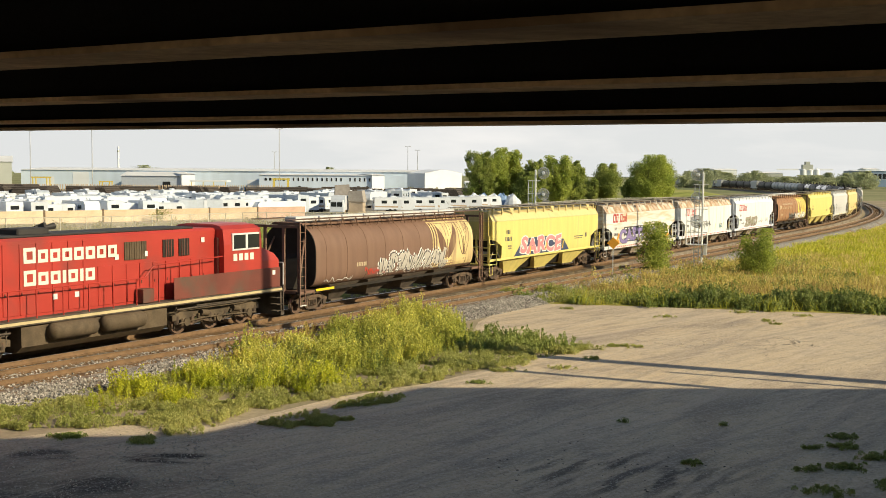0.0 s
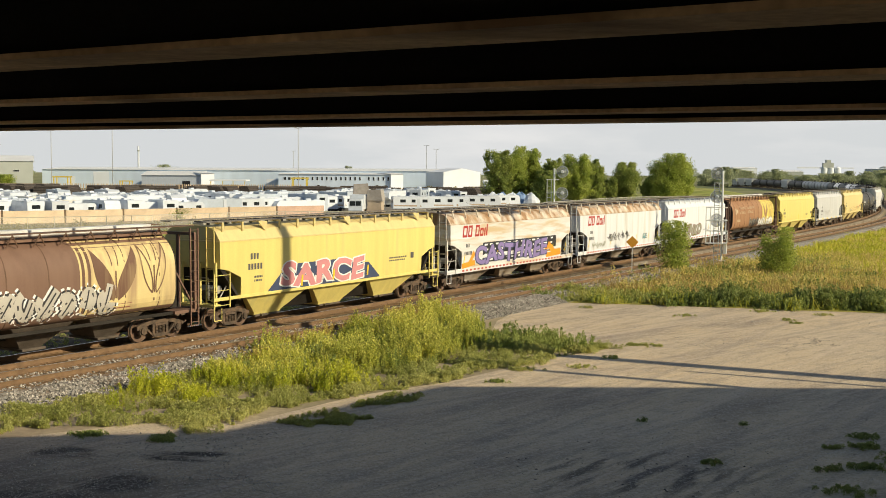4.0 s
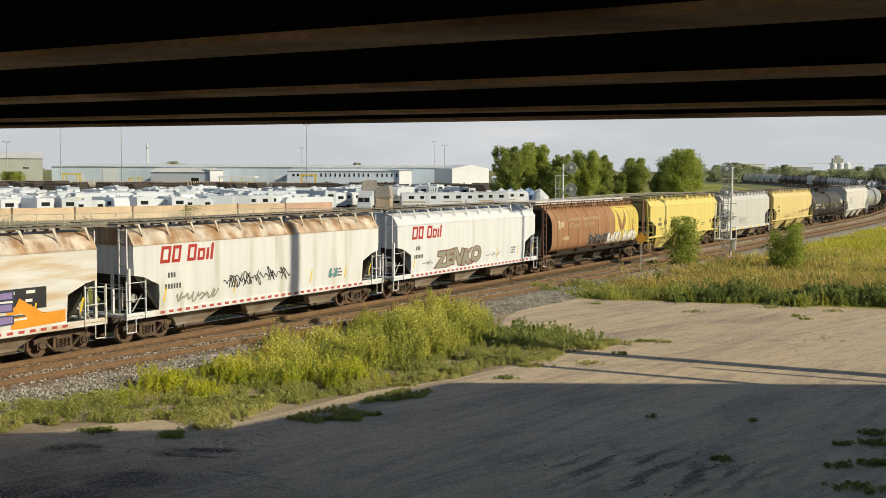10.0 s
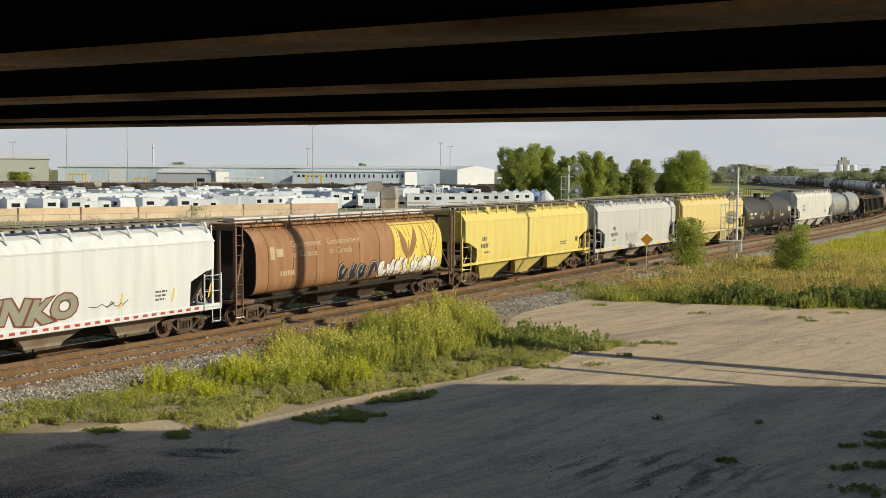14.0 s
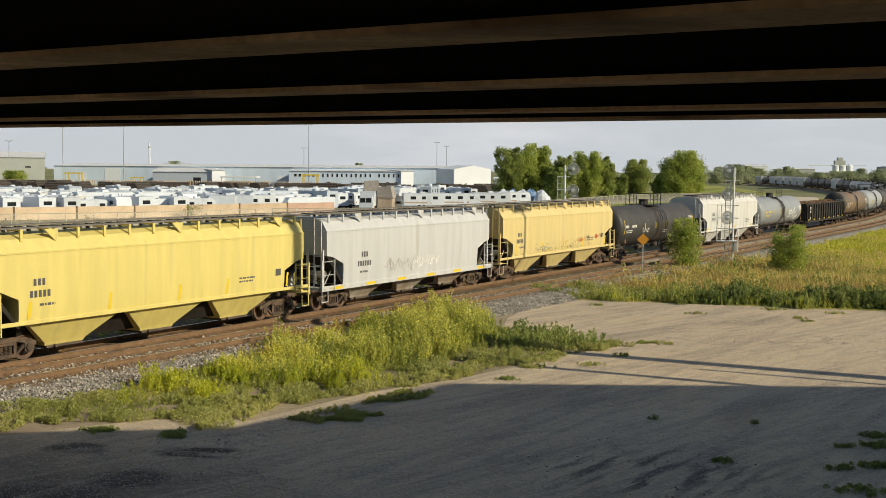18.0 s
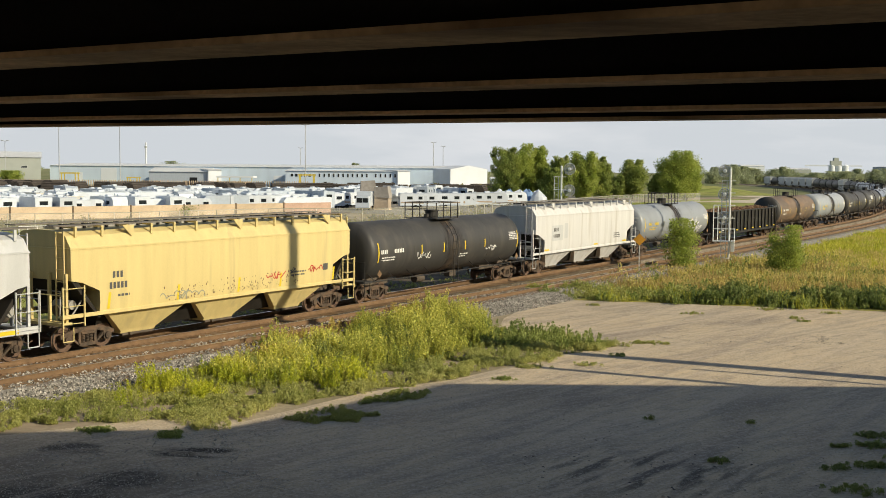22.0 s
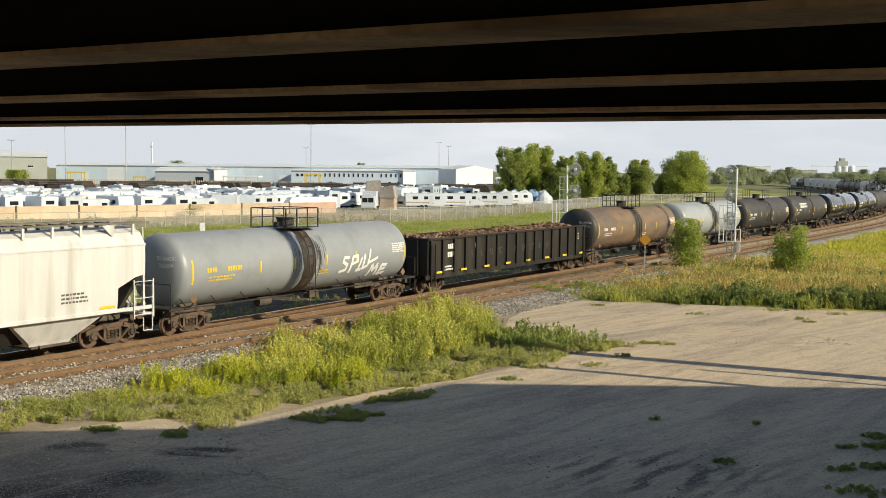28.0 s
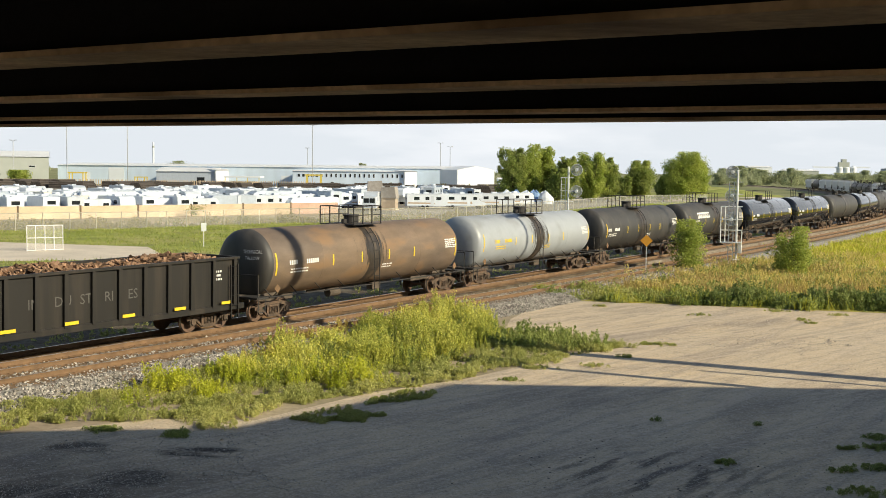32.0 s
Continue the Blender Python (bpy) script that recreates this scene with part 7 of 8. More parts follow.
def tree(x, y, height, width, material, label, seed, clumps=46, per=70, leaf=0.34, trunk=0.22, name="tree", low=0.12, leaders=1, loose=1.0):
    """A trunk that forks into leaders and limbs, and a crown of leafy sprays with gaps and an uneven edge."""
    r = np.random.default_rng(seed)
    t = thing(name, label, name, "", pose(x, y, GROUND))
    g = Geo()
    limb(g, (0, 0, -0.1), (0.03 * width, 0, height * 0.3), trunk, trunk * 0.75)
    sprays, away = [], []
    for j in range(leaders):
        a = 2 * math.pi * (j + r.uniform(0, 0.7)) / leaders
        d = 0.0 if leaders == 1 else width * r.uniform(0.12, 0.33)
        fx, fy = d * math.cos(a), d * math.sin(a)
        top = height * (1.0 if j == 0 else r.uniform(0.74, 0.99))
        wide = width * (0.5 if leaders == 1 else r.uniform(0.20, 0.30))
        limb(g, (0.03 * width, 0, height * 0.22), (fx * 0.7, fy * 0.7, top * 0.55), trunk * 0.6, trunk * 0.35)
        limb(g, (fx * 0.7, fy * 0.7, top * 0.55), (fx, fy, top * 0.96), trunk * 0.35, trunk * 0.05)
        for k in range(max(6, clumps // leaders)):
            u = low + (1 - low) * (k + r.uniform(0, 1)) / max(6, clumps // leaders)
            env = math.sin(math.pi * min(1.0, 0.14 + 0.85 * u)) ** (0.62 if leaders == 1 else 0.75)
            b = r.uniform(0, 2 * math.pi)
            rad = wide * env * math.sqrt(r.uniform(0.15, 1.0)) * r.uniform(0.65, 1.25)
            sprays.append((fx * (0.4 + 0.6 * u) + rad * math.cos(b), fy * (0.4 + 0.6 * u) + rad * math.sin(b), top * u))
            away.append((math.cos(b) * rad / max(wide, 0.01), math.sin(b) * rad / max(wide, 0.01), 0.9))
    sprays, away = np.array(sprays), np.array(away)
    for c in sprays[::5]:
        limb(g, (c[0] * 0.2, c[1] * 0.2, max(0.15 * height, c[2] - 0.25 * height)), (c[0] * 0.9, c[1] * 0.9, c[2]), trunk * 0.22, trunk * 0.05, 5)
    part("trunk", g, "bark", t)
    m = len(sprays)
    size = 0.085 * width * loose * r.uniform(0.6, 1.25, (m, 1, 1))
    off = r.normal(0, 1, (m, per, 3))
    off /= np.linalg.norm(off, axis=2)[:, :, None] ** 0.5
    run = r.uniform(-0.3, 1.6, (m, per, 1)) * away[:, None, :] * size * 1.1
    pts = (sprays[:, None, :] + off * size * np.array([1, 1, 0.8]) + run).reshape(-1, 3)
    pts[:, 2] = np.maximum(0.05, np.where(pts[:, 2] > height * 0.92, height * (0.92 + 0.16 * np.tanh((pts[:, 2] / height - 0.92) / 0.16)), pts[:, 2]))
    quads("crown", leaves(pts, leaf * r.uniform(0.6, 1.25, len(pts)), r, 0.2, 1.5), material, t)
    return t


BUSHES = [(17.6, 81.0, 3.7, 2.7, 31), (24.2, 79.3, 3.3, 3.2, 32)]
for x, y, h, w, s in BUSHES:
    tree(x, y, h, w, "treelight", "young leafy green bush in the grass", s, 120, 90, 0.085, 0.05, "bush", 0.05, 3, 1.1)
for x, y, h, w, m, s in ((14.2, 256, 12.2, 7.5, "tree", 41), (18.3, 258, 13.0, 7.5, "treelight", 42), (22.5, 262, 12.6, 7.0, "treelight", 43), (27.0, 257, 10.4, 6.5, "tree", 44), (33.0, 262, 11.2, 8.5, "treelight", 45),
                         (37.5, 266, 10.4, 5.5, "tree", 46), (16.0, 262, 8.5, 6.5, "tree", 51), (24.5, 252, 7.5, 6.5, "tree", 52)):
    tree(x, y, h, w, m, "tall leafy poplar behind the fence", s, 230, 150, 0.20, 0.22, leaders=7 if h > 9 else 3, loose=0.8)
for x, y, h, w, m, s in ((49.0, 290, 9.8, 8.5, "tree", 47), (44.5, 288, 6.0, 5.0, "tree", 53), (56.4, 272, 11.6, 11.0, "treelight", 48), (60.0, 276, 9.5, 7.6, "treelight", 49), (52.5, 276, 6.5, 5.0, "tree", 50)):
    tree(x, y, h, w, m, "round leafy tree with a full green crown", s, 260, 150, 0.20, 0.22, leaders=5, loose=0.85)
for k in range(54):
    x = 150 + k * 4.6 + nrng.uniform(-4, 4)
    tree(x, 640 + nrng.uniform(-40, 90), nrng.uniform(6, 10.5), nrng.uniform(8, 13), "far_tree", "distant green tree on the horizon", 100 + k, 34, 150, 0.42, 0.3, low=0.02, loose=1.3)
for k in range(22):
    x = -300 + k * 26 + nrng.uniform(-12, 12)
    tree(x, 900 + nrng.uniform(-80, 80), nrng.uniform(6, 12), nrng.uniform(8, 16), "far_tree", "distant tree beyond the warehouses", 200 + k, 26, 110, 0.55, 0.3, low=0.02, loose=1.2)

tree(-37.6, 164.0, 1.7, 2.6, "edge", "straggling dry shrub before the hoarding", 61, 26, 22, 0.12, 0.04, "bush", 0.1, 4, 1.6)

# straggling growth along the far side of the ballast
pts = np.array([on_line(a, b)[:2] for a, b in zip(nrng.uniform(10, 130, 1500), -2.9 - nrng.exponential(1.1, 1500))])
weeds("trackside_weeds", pts, swell(pts, 0.05, 0.4, 0.6, 11.0), "low", "thin weeds along the far edge of the ballast", 22, 0.06, spread=0.7)

# ---------------------------------------------------------------- ballast stones near the camera
n = 30000
s_ = nrng.uniform(14, 78, n)
o_ = np.where(nrng.uniform(0, 1, n) < 0.62, nrng.uniform(1.7, 3.3, n), nrng.uniform(-1.8, 1.5, n))
ball = Geo()
h8 = [(-1, -1, -1), (1, -1, -1), (1, 1, -1), (-1, 1, -1), (-0.7, -0.7, 1), (0.7, -0.7, 1), (0.7, 0.7, 1), (-0.7, 0.7, 1)]
cor, faces = [], [(0, 3, 2, 1), (4, 5, 6, 7), (0, 1, 5, 4), (1, 2, 6, 5), (2, 3, 7, 6), (3, 0, 4, 7)]
for s, o in zip(s_, o_):
    off = siding(s)
    x, y, h = on_line(s, o + off)
    z = -0.2 if o < 1.9 else -0.2 - (o - 1.9) * 0.36
    r = random.uniform(0.016, 0.042)
    m = pose(x, y, z, random.uniform(0, 180), random.uniform(0, 90), random.uniform(0, 180))
    vs = [m @ Vector((a * r * random.uniform(0.7, 1.3), b * r * random.uniform(0.7, 1.2), c * r * random.uniform(0.5, 0.9))) for a, b, c in h8]
    cor += [[vs[i] for i in f] for f in faces]
tagged(quads("ballast_stones", np.array([[tuple(v) for v in q] for q in cor]), "stone"), "loose grey ballast stones", "gravel", "", "stuff")
# pebbles and clods on the gravel yard
p_ = np.concatenate([scatter([(-11, 24), (-9.5, 30.5), (-5, 31), (1, 38), (8, 46), (6, 60), (24, 57), (26, 24)], 1500, nrng), ragged(scatter([(9, 48.5), (17.5, 50.2), (17, 46.2), (11, 46.8)], 900, nrng), 1.5),
                     ragged(scatter([(-12, 24), (-9.8, 29.5), (-4.5, 31), (-4, 24)], 1500, nrng), 1.0)])
cor = []
for x, y in p_:
    r = random.uniform(0.008, 0.020) if random.random() < 0.985 else random.uniform(0.026, 0.04)
    m = pose(x, y, GROUND + 0.012 + r * 0.3, random.uniform(0, 180), random.uniform(0, 90), random.uniform(0, 180))
    vs = [m @ Vector((a * r * random.uniform(0.7, 1.3), b * r * random.uniform(0.7, 1.2), c * r * random.uniform(0.5, 0.9))) for a, b, c in h8]
    cor += [[vs[i] for i in f] for f in faces]
MAT["pebble"] = surf("pebble", (0.57, 0.50, 0.41), 0.9, var=0.2, island=0.35, bump=0.2)
tagged(quads("pebbles", np.array([[tuple(v) for v in q] for q in cor]), "pebble"), "loose pebbles and clods on the gravel", "gravel", "", "stuff")

# dark clods and twigs churned up where vehicles turn
cor = []
for k in range(70):
    x, y = nrng.normal(5.2, 2.2), nrng.normal(27.0, 1.8)
    r = random.uniform(0.008, 0.026)
    m = pose(x, y, GROUND + 0.012 + r * 0.3, random.uniform(0, 30), random.uniform(0, 30), random.uniform(0, 180))
    vs = [m @ Vector((a * r * random.uniform(0.8, 2.2), b * r, c * r * 0.5)) for a, b, c in h8]
    cor += [[vs[i] for i in f] for f in faces]
MAT["clod"] = surf("dark_clod", (0.20, 0.17, 0.145), 0.95, var=0.3, island=0.5, bump=0.3)
tagged(quads("dirt_clods", np.array([[tuple(v) for v in q] for q in cor]), "clod"), "dark clods churned up on the gravel", "clods", "", "stuff")
# a grassy rise beside the far curve
g = Geo()
n_, m_ = 36, 10
vs = []
for j in range(m_ + 1):
    u = j / m_
    for i in range(n_):
        a = 2 * math.pi * i / n_
        k = 1 + 0.12 * noise.noise((math.cos(a) * 2, math.sin(a) * 2, 5.0))
        vs.append((86 + 27 * u * k * math.cos(a), 372 + 40 * u * k * math.sin(a), GROUND - 0.1 + 2.7 * math.cos(u * math.pi / 2) ** 2))
g.add(vs, [(j * n_ + i, j * n_ + (i + 1) % n_, (j + 1) * n_ + (i + 1) % n_, (j + 1) * n_ + i) for j in range(m_) for i in range(n_)])
tagged(part("grass_mound", g, "bank", None, "", 60), "low grassy rise beside the curve", "", "", "structure")

# ---------------------------------------------------------------- fence and hoarding
MAT["net"] = wire_net("chain_link", (0.72, 0.71, 0.66), 0.22)
MAT["fence_steel"] = surf("fence_steel", (0.50, 0.47, 0.40), 0.6, 0.1, var=0.15, grain=20, bump=0.05)
MAT["hoarding"] = surf("tan_hoarding", (0.62, 0.49, 0.35), 0.85, var=0.14, scale=0.4, grain=8, bump=0.1, each=0.15)
MAT["hoarding_pink"] = surf("pink_hoarding", (0.46, 0.32, 0.25), 0.85, var=0.14, scale=0.4, grain=8, bump=0.1, each=0.15)
MAT["fence_weed"] = foliage("fence_weed_leaf", (0.20, 0.22, 0.09), (0.42, 0.34, 0.17), 0.35)
FENCE = [(-62, 117), (-48.5, 124), (-36, 132), (-23, 147), (-8, 152), (1, 161), (15.6, 192), (36.5, 240), (47, 257), (62, 270)]
fence = thing("chain_link_fence", "grey chain-link fence on steel posts", "fence")
post = Geo().tube((0, 0, -0.1), (0, 0, 2.0), 0.05, 8).tube((0, 0, 2.0), (0, 0, 2.06), 0.06, 8, 0.01).mesh("post", "fence_steel")
for (x0, y0), (x1, y1) in zip(FENCE, FENCE[1:]):
    d = math.hypot(x1 - x0, y1 - y0)
    k = max(1, round(d / 3.0))
    for i in range(k):
        p = part("post", post, None, fence)
        p.location = (x0 + (x1 - x0) * i / k, y0 + (y1 - y0) * i / k, GROUND)
    part("top_rail", Geo().tube((x0, y0, GROUND + 1.97), (x1, y1, GROUND + 1.97), 0.04, 6), "fence_steel", fence)
    part("netting", Geo().add([(x0, y0, GROUND), (x1, y1, GROUND), (x1, y1, GROUND + 1.95), (x0, y0, GROUND + 1.95)], [(0, 1, 2, 3)]), "net", fence, "open wire netting")
gate = thing("metal_gate", "pale steel framed mesh gate", "gate", "", pose(-35.9, 94.2, GROUND, 0, 0, 34))
g = Geo()
for z in (0.1, 1.15, 2.2):
    g.tube((0, 0, z), (3.0, 0, z), 0.035, 8)
for x in (0, 0.72, 1.5, 2.25, 3.0):
    g.tube((x, 0, 0.0), (x, 0, 2.2), 0.04, 8)
part("gate_frame", g, "whitepaint", gate)
part("netting", Geo().add([(0, 0, 0.1), (3.0, 0, 0.1), (3.0, 0, 2.2), (0, 0, 2.2)], [(0, 1, 2, 3)]), "net", gate)

wall = thing("hoarding_wall", "tan timber panel hoarding round the yard", "fence")
HOARD = [(-84, 139), (-74, 143.5), (-66, 147), (-58.5, 150.5), (-51.5, 155), (-45, 160.5), (-38.6, 166), (-32, 172), (-25.5, 178), (-18.5, 184)]
for (x0, y0), (x1, y1) in zip(HOARD, HOARD[1:]):
    d = math.hypot(x1 - x0, y1 - y0)
    m = pose(x0, y0, GROUND, 0, 0, math.degrees(math.atan2(y1 - y0, x1 - x0)))
    p = part("panel", Geo().box(0.12, d - 0.12, -0.05, 0.05, 0, 1.75, 0.02), "hoarding" if x0 < -27 else "hoarding_pink", wall)
    p.matrix_basis = m
    p = part("post", Geo().box(-0.12, 0.12, -0.1, 0.1, -0.05, 1.85, 0.02), "bark", wall)
    p.matrix_basis = m

# ---------------------------------------------------------------- caravans and motorhomes
paint("rv_white", (0.66, 0.71, 0.78), rough=0.35, var=0.05, each=0.12)
paint("rv_cream", (0.72, 0.70, 0.64), rough=0.4, var=0.05)
paint("rv_blue", (0.16, 0.24, 0.36), rough=0.35)
paint("rv_grey", (0.48, 0.54, 0.62), rough=0.35)
paint("rv_tan", (0.45, 0.36, 0.27), rough=0.5)
paint("tyre", (0.03, 0.03, 0.03), rough=0.9)


def wheel_mesh():
    return Geo().tube((0, -0.12, 0.36), (0, 0.12, 0.36), 0.36, 16).mesh("wheel", "tyre")


def rv(kind, label, body, stripe, seed):
    """A caravan, fifth-wheel or motorhome; its long side faces -y, its nose +x."""
    r = random.Random(seed)
    t = thing("caravan" if kind != "motorhome" else "motorhome", label, "caravan" if kind != "motorhome" else "motorhome", "caravans in the yard")
    L = {"trailer": 7.6, "fifth": 9.6, "motorhome": 8.6, "small": 5.4}[kind]
    h0, top, w = 0.55, {"fifth": 3.4, "small": 2.45}.get(kind, 2.85), 1.22
    wz = top - 1.12
    if kind == "fifth":
        out = [(-L / 2, h0), (L / 2 - 2.6, h0), (L / 2 - 2.6, 1.6), (L / 2 - 0.3, 1.7), (L / 2, 2.1), (L / 2 - 0.2, 3.0), (L / 2 - 0.9, 3.4), (-L / 2, top)]
    elif kind == "motorhome":
        out = [(-L / 2, h0), (L / 2 - 0.1, h0), (L / 2, 1.2), (L / 2 - 0.9, 1.45), (L / 2 - 1.35, 2.0), (L / 2 - 0.6, 2.25), (L / 2 - 0.7, 2.8), (L / 2 - 1.3, top), (-L / 2, top)]
    else:
        out = [(-L / 2, h0), (L / 2 - 0.4, h0), (L / 2, 1.0), (L / 2 - 0.1, top - 0.5), (L / 2 - 0.5, top - 0.04), (L / 2 - 0.9, top), (-L / 2 + 0.15, top), (-L / 2, top - 0.1)]
    b = part("body", Geo().prism(out, -w, w), body, t)
    part("roof_unit", Geo().box(-0.6, 0.4, -0.4, 0.4, top - 0.02, top + 0.28, 0.06), "rv_white", t)
    part("roof_vent", Geo().box(-L / 2 + 1.0, -L / 2 + 1.5, -0.25, 0.25, top - 0.02, top + 0.14, 0.03), "rv_grey", t)
    for x in (-L * 0.33, -L * 0.05, L * 0.22):
        if r.random() < 0.85:
            part("window", Geo().box(x, x + r.uniform(0.6, 1.1), -w - 0.02, -w + 0.01, wz, wz + 0.55), "glass", t)
    part("door", Geo().box(L * 0.08, L * 0.08 + 0.62, -w - 0.018, -w + 0.01, 0.62, 2.45), body, t)
    g = Geo()
    g.prism([(-L / 2 + 0.1, 1.05), (L * 0.2, 0.95), (L / 2 - 2.7, 1.4), (L * 0.1, 1.25), (-L / 2 + 0.1, 1.3)], -w - 0.012, -w - 0.002)
    part("stripe", g, stripe, t)
    if kind == "fifth":
        for k in range(2):
            pts = [(L / 2 - 0.5 - 2.2 * math.sin(a_) - 0.5 * k, -w - 0.012, 1.2 + 1.9 * (1 - math.cos(a_)) + 0.12 * k) for a_ in (0.1, 0.4, 0.7, 1.0, 1.3, 1.55)]
            part("swoosh", Geo().path(pts, 0.05 if k else 0.08, 4), "rv_blue", t)
    part("gutter", Geo().box(-L / 2 + 0.2, L / 2 - 1.4, -w - 0.03, -w + 0.01, top - 0.09, top - 0.04), "rv_grey", t)
    part("skirt", Geo().box(-L / 2 + 0.1, L / 2 - 2.8, -w - 0.015, -w + 0.01, h0, h0 + 0.2), "rv_grey", t)
    part("end_window", Geo().box(-L / 2 - 0.02, -L / 2 + 0.01, -0.6, 0.6, wz, wz + 0.55), "glass", t)
    wx = ((-0.9, 0.0) if kind in ("trailer", "fifth") else (-0.4,)) if kind != "motorhome" else (-L / 2 + 2.2, L / 2 - 1.2)
    for x in wx:
        for y in (-w + 0.1, w - 0.1):
            o = part("wheel", shared("rv_wheel", wheel_mesh), None, t)
            o.location = (x, y, 0)
    if kind == "motorhome":
        part("windscreen", Geo().prism([(L / 2 - 0.86, 1.46), (L / 2 - 1.32, 2.0), (L / 2 - 1.30, 2.02), (L / 2 - 0.83, 1.47)], -w + 0.1, w - 0.1), "glass", t)
    else:
        part("hitch", Geo().box(L / 2 - 0.5, L / 2 + 0.9, -0.06, 0.06, 0.45, 0.57).tube((L / 2 + 0.7, 0, 0), (L / 2 + 0.7, 0, 0.6), 0.05, 8), "black", t)
        part("jack", Geo().box(-L / 2 + 0.5, -L / 2 + 0.6, -0.9, -0.8, 0, 0.6), "black", t)
    return t


KINDS = [rv("trailer", "white travel trailer with a grey side stripe", "rv_white", "rv_grey", 1), rv("fifth", "tall white fifth-wheel caravan with a blue stripe", "rv_white", "rv_blue", 2),
         rv("motorhome", "white motorhome with dark windows", "rv_white", "rv_tan", 3), rv("small", "small cream caravan with tan trim", "rv_cream", "rv_tan", 4),
         rv("trailer", "grey travel trailer with dark windows", "rv_grey", "rv_blue", 5), rv("trailer", "white travel trailer with a tan side stripe", "rv_white", "rv_tan", 6)]
KINDS += [rv("motorhome", "cream motorhome with a dark windscreen", "rv_cream", "rv_grey", 9), rv("fifth", "white fifth-wheel caravan with blue-grey sides", "rv_grey", "rv_white", 10), rv("small", "small white caravan with blue trim", "rv_white", "rv_blue", 11)]
rr = random.Random(12)
# rows parked one behind the other, parallel to the hoarding
spots = []
dirx, diry = 0.80, 0.60
for row, d in enumerate((5, 12, 20, 29, 39, 50, 62, 76)):
    u = -6 + rr.uniform(0, 4)
    while u < 150:
        x, y = -90 + dirx * u - diry * d * 0.55, 134 + diry * u + dirx * d
        lim = (-0.112, -0.105, -0.085, -0.05, -0.02, 0.0, 0.025, 0.05)[row]
        if x / y < lim and x / y > -0.44:
            spots.append((x + rr.uniform(-0.5, 0.5), y + rr.uniform(-1.2, 1.2), row))
        u += (4.1 + 0.2 * row) * rr.uniform(0.75, 1.25)
used = set()
for x, y, row in spots:
    k = rr.choice((0, 8, 4, 5, 7, 8, 5) if row == 0 else (0, 1, 1, 2, 8, 4, 5, 6, 7, 8, 0, 5))
    ang = rr.choice((125, 128, 305, 37, 217) if row < 2 else (125, 300, 130, 95, 75, 250, 37)) + rr.uniform(-8, 8)
    m = pose(x, y, GROUND, 0, 0, ang)
    if k in used:
        copy_thing(KINDS[k], m)
    else:
        used.add(k)
        KINDS[k].matrix_basis = m
for k, kd in enumerate(KINDS):
    if k not in used:
        kd.matrix_basis = pose(-60 + 6 * k, 226 + k, GROUND, 0, 0, 40)
big = rv("motorhome", "long white motorhome with a brown swoosh and dark windows", "rv_white", "rv_tan", 8)
big.matrix_basis = pose(2.2, 211, GROUND, 0, 0, 12)
for x, y, a in ((8.5, 217, 14), (-4.5, 207, 12), (13.0, 226, 24)):
    copy_thing(KINDS[5], pose(x, y, GROUND, 0, 0, a))

# a box truck that faces the fence, tarpaulined loads, a heap under blue sheeting
paint("tarp_grey", (0.36, 0.33, 0.30), rough=0.8, var=0.15)
paint("tarp_blue", (0.22, 0.34, 0.55), rough=0.5, var=0.15)
tk = thing("box_truck", "white box truck with a divided dark windscreen", "truck", "", pose(-14.2, 195, GROUND, 0, 0, -4))
part("cab", Geo().prism([(-1.2, 0.45), (1.2, 0.45), (1.22, 1.3), (1.05, 2.5), (-1.05, 2.5), (-1.22, 1.3)], 0, 1.9), "rv_white", tk)
part("cargo_box", Geo().box(-1.25, 1.25, 2.0, 7.5, 0.7, 3.3, 0.04), "rv_white", tk)
for x in (-0.98, 0.06):
    part("windscreen", Geo().box(x, x + 0.92, -0.03, -0.005, 1.4, 2.2), "glass", tk)
part("bumper", Geo().box(-1.2, 1.2, -0.2, 0.0, 0.4, 0.7, 0.03), "rv_grey", tk)
for x in (-1.02, 1.02):
    for y in (0.9, 6.0):
        o = part("wheel", shared("rv_wheel", wheel_mesh), None, tk)
        o.matrix_basis = pose(x, y, 0, 0, 0, 90)
for x, y, w, h, a, label in ((-13.8, 204, 1.5, 5.2, 6, "tall load under a faded grey tarpaulin"), (-10.9, 200, 1.4, 4.2, -10, "weathered grey crate stack under a tarpaulin")):
    tp = thing("covered_load", label, "covered load", "", pose(x, y, GROUND, 0, 0, a))
    part("pallet", Geo().box(-w, w, -1.2, 1.2, 0, 0.2), "hoarding", tp)
    part("crate", Geo().box(-w + 0.1, w - 0.1, -1.1, 1.1, 0.2, h * 0.55, 0.05), "rv_tan", tp)
    part("tarpaulin", Geo().prism([(-w, h * 0.55), (w * 1.05, h * 0.5), (w * 0.8, h), (-w * 0.9, h * 0.97)], -1.25, 1.25), "tarp_grey", tp)
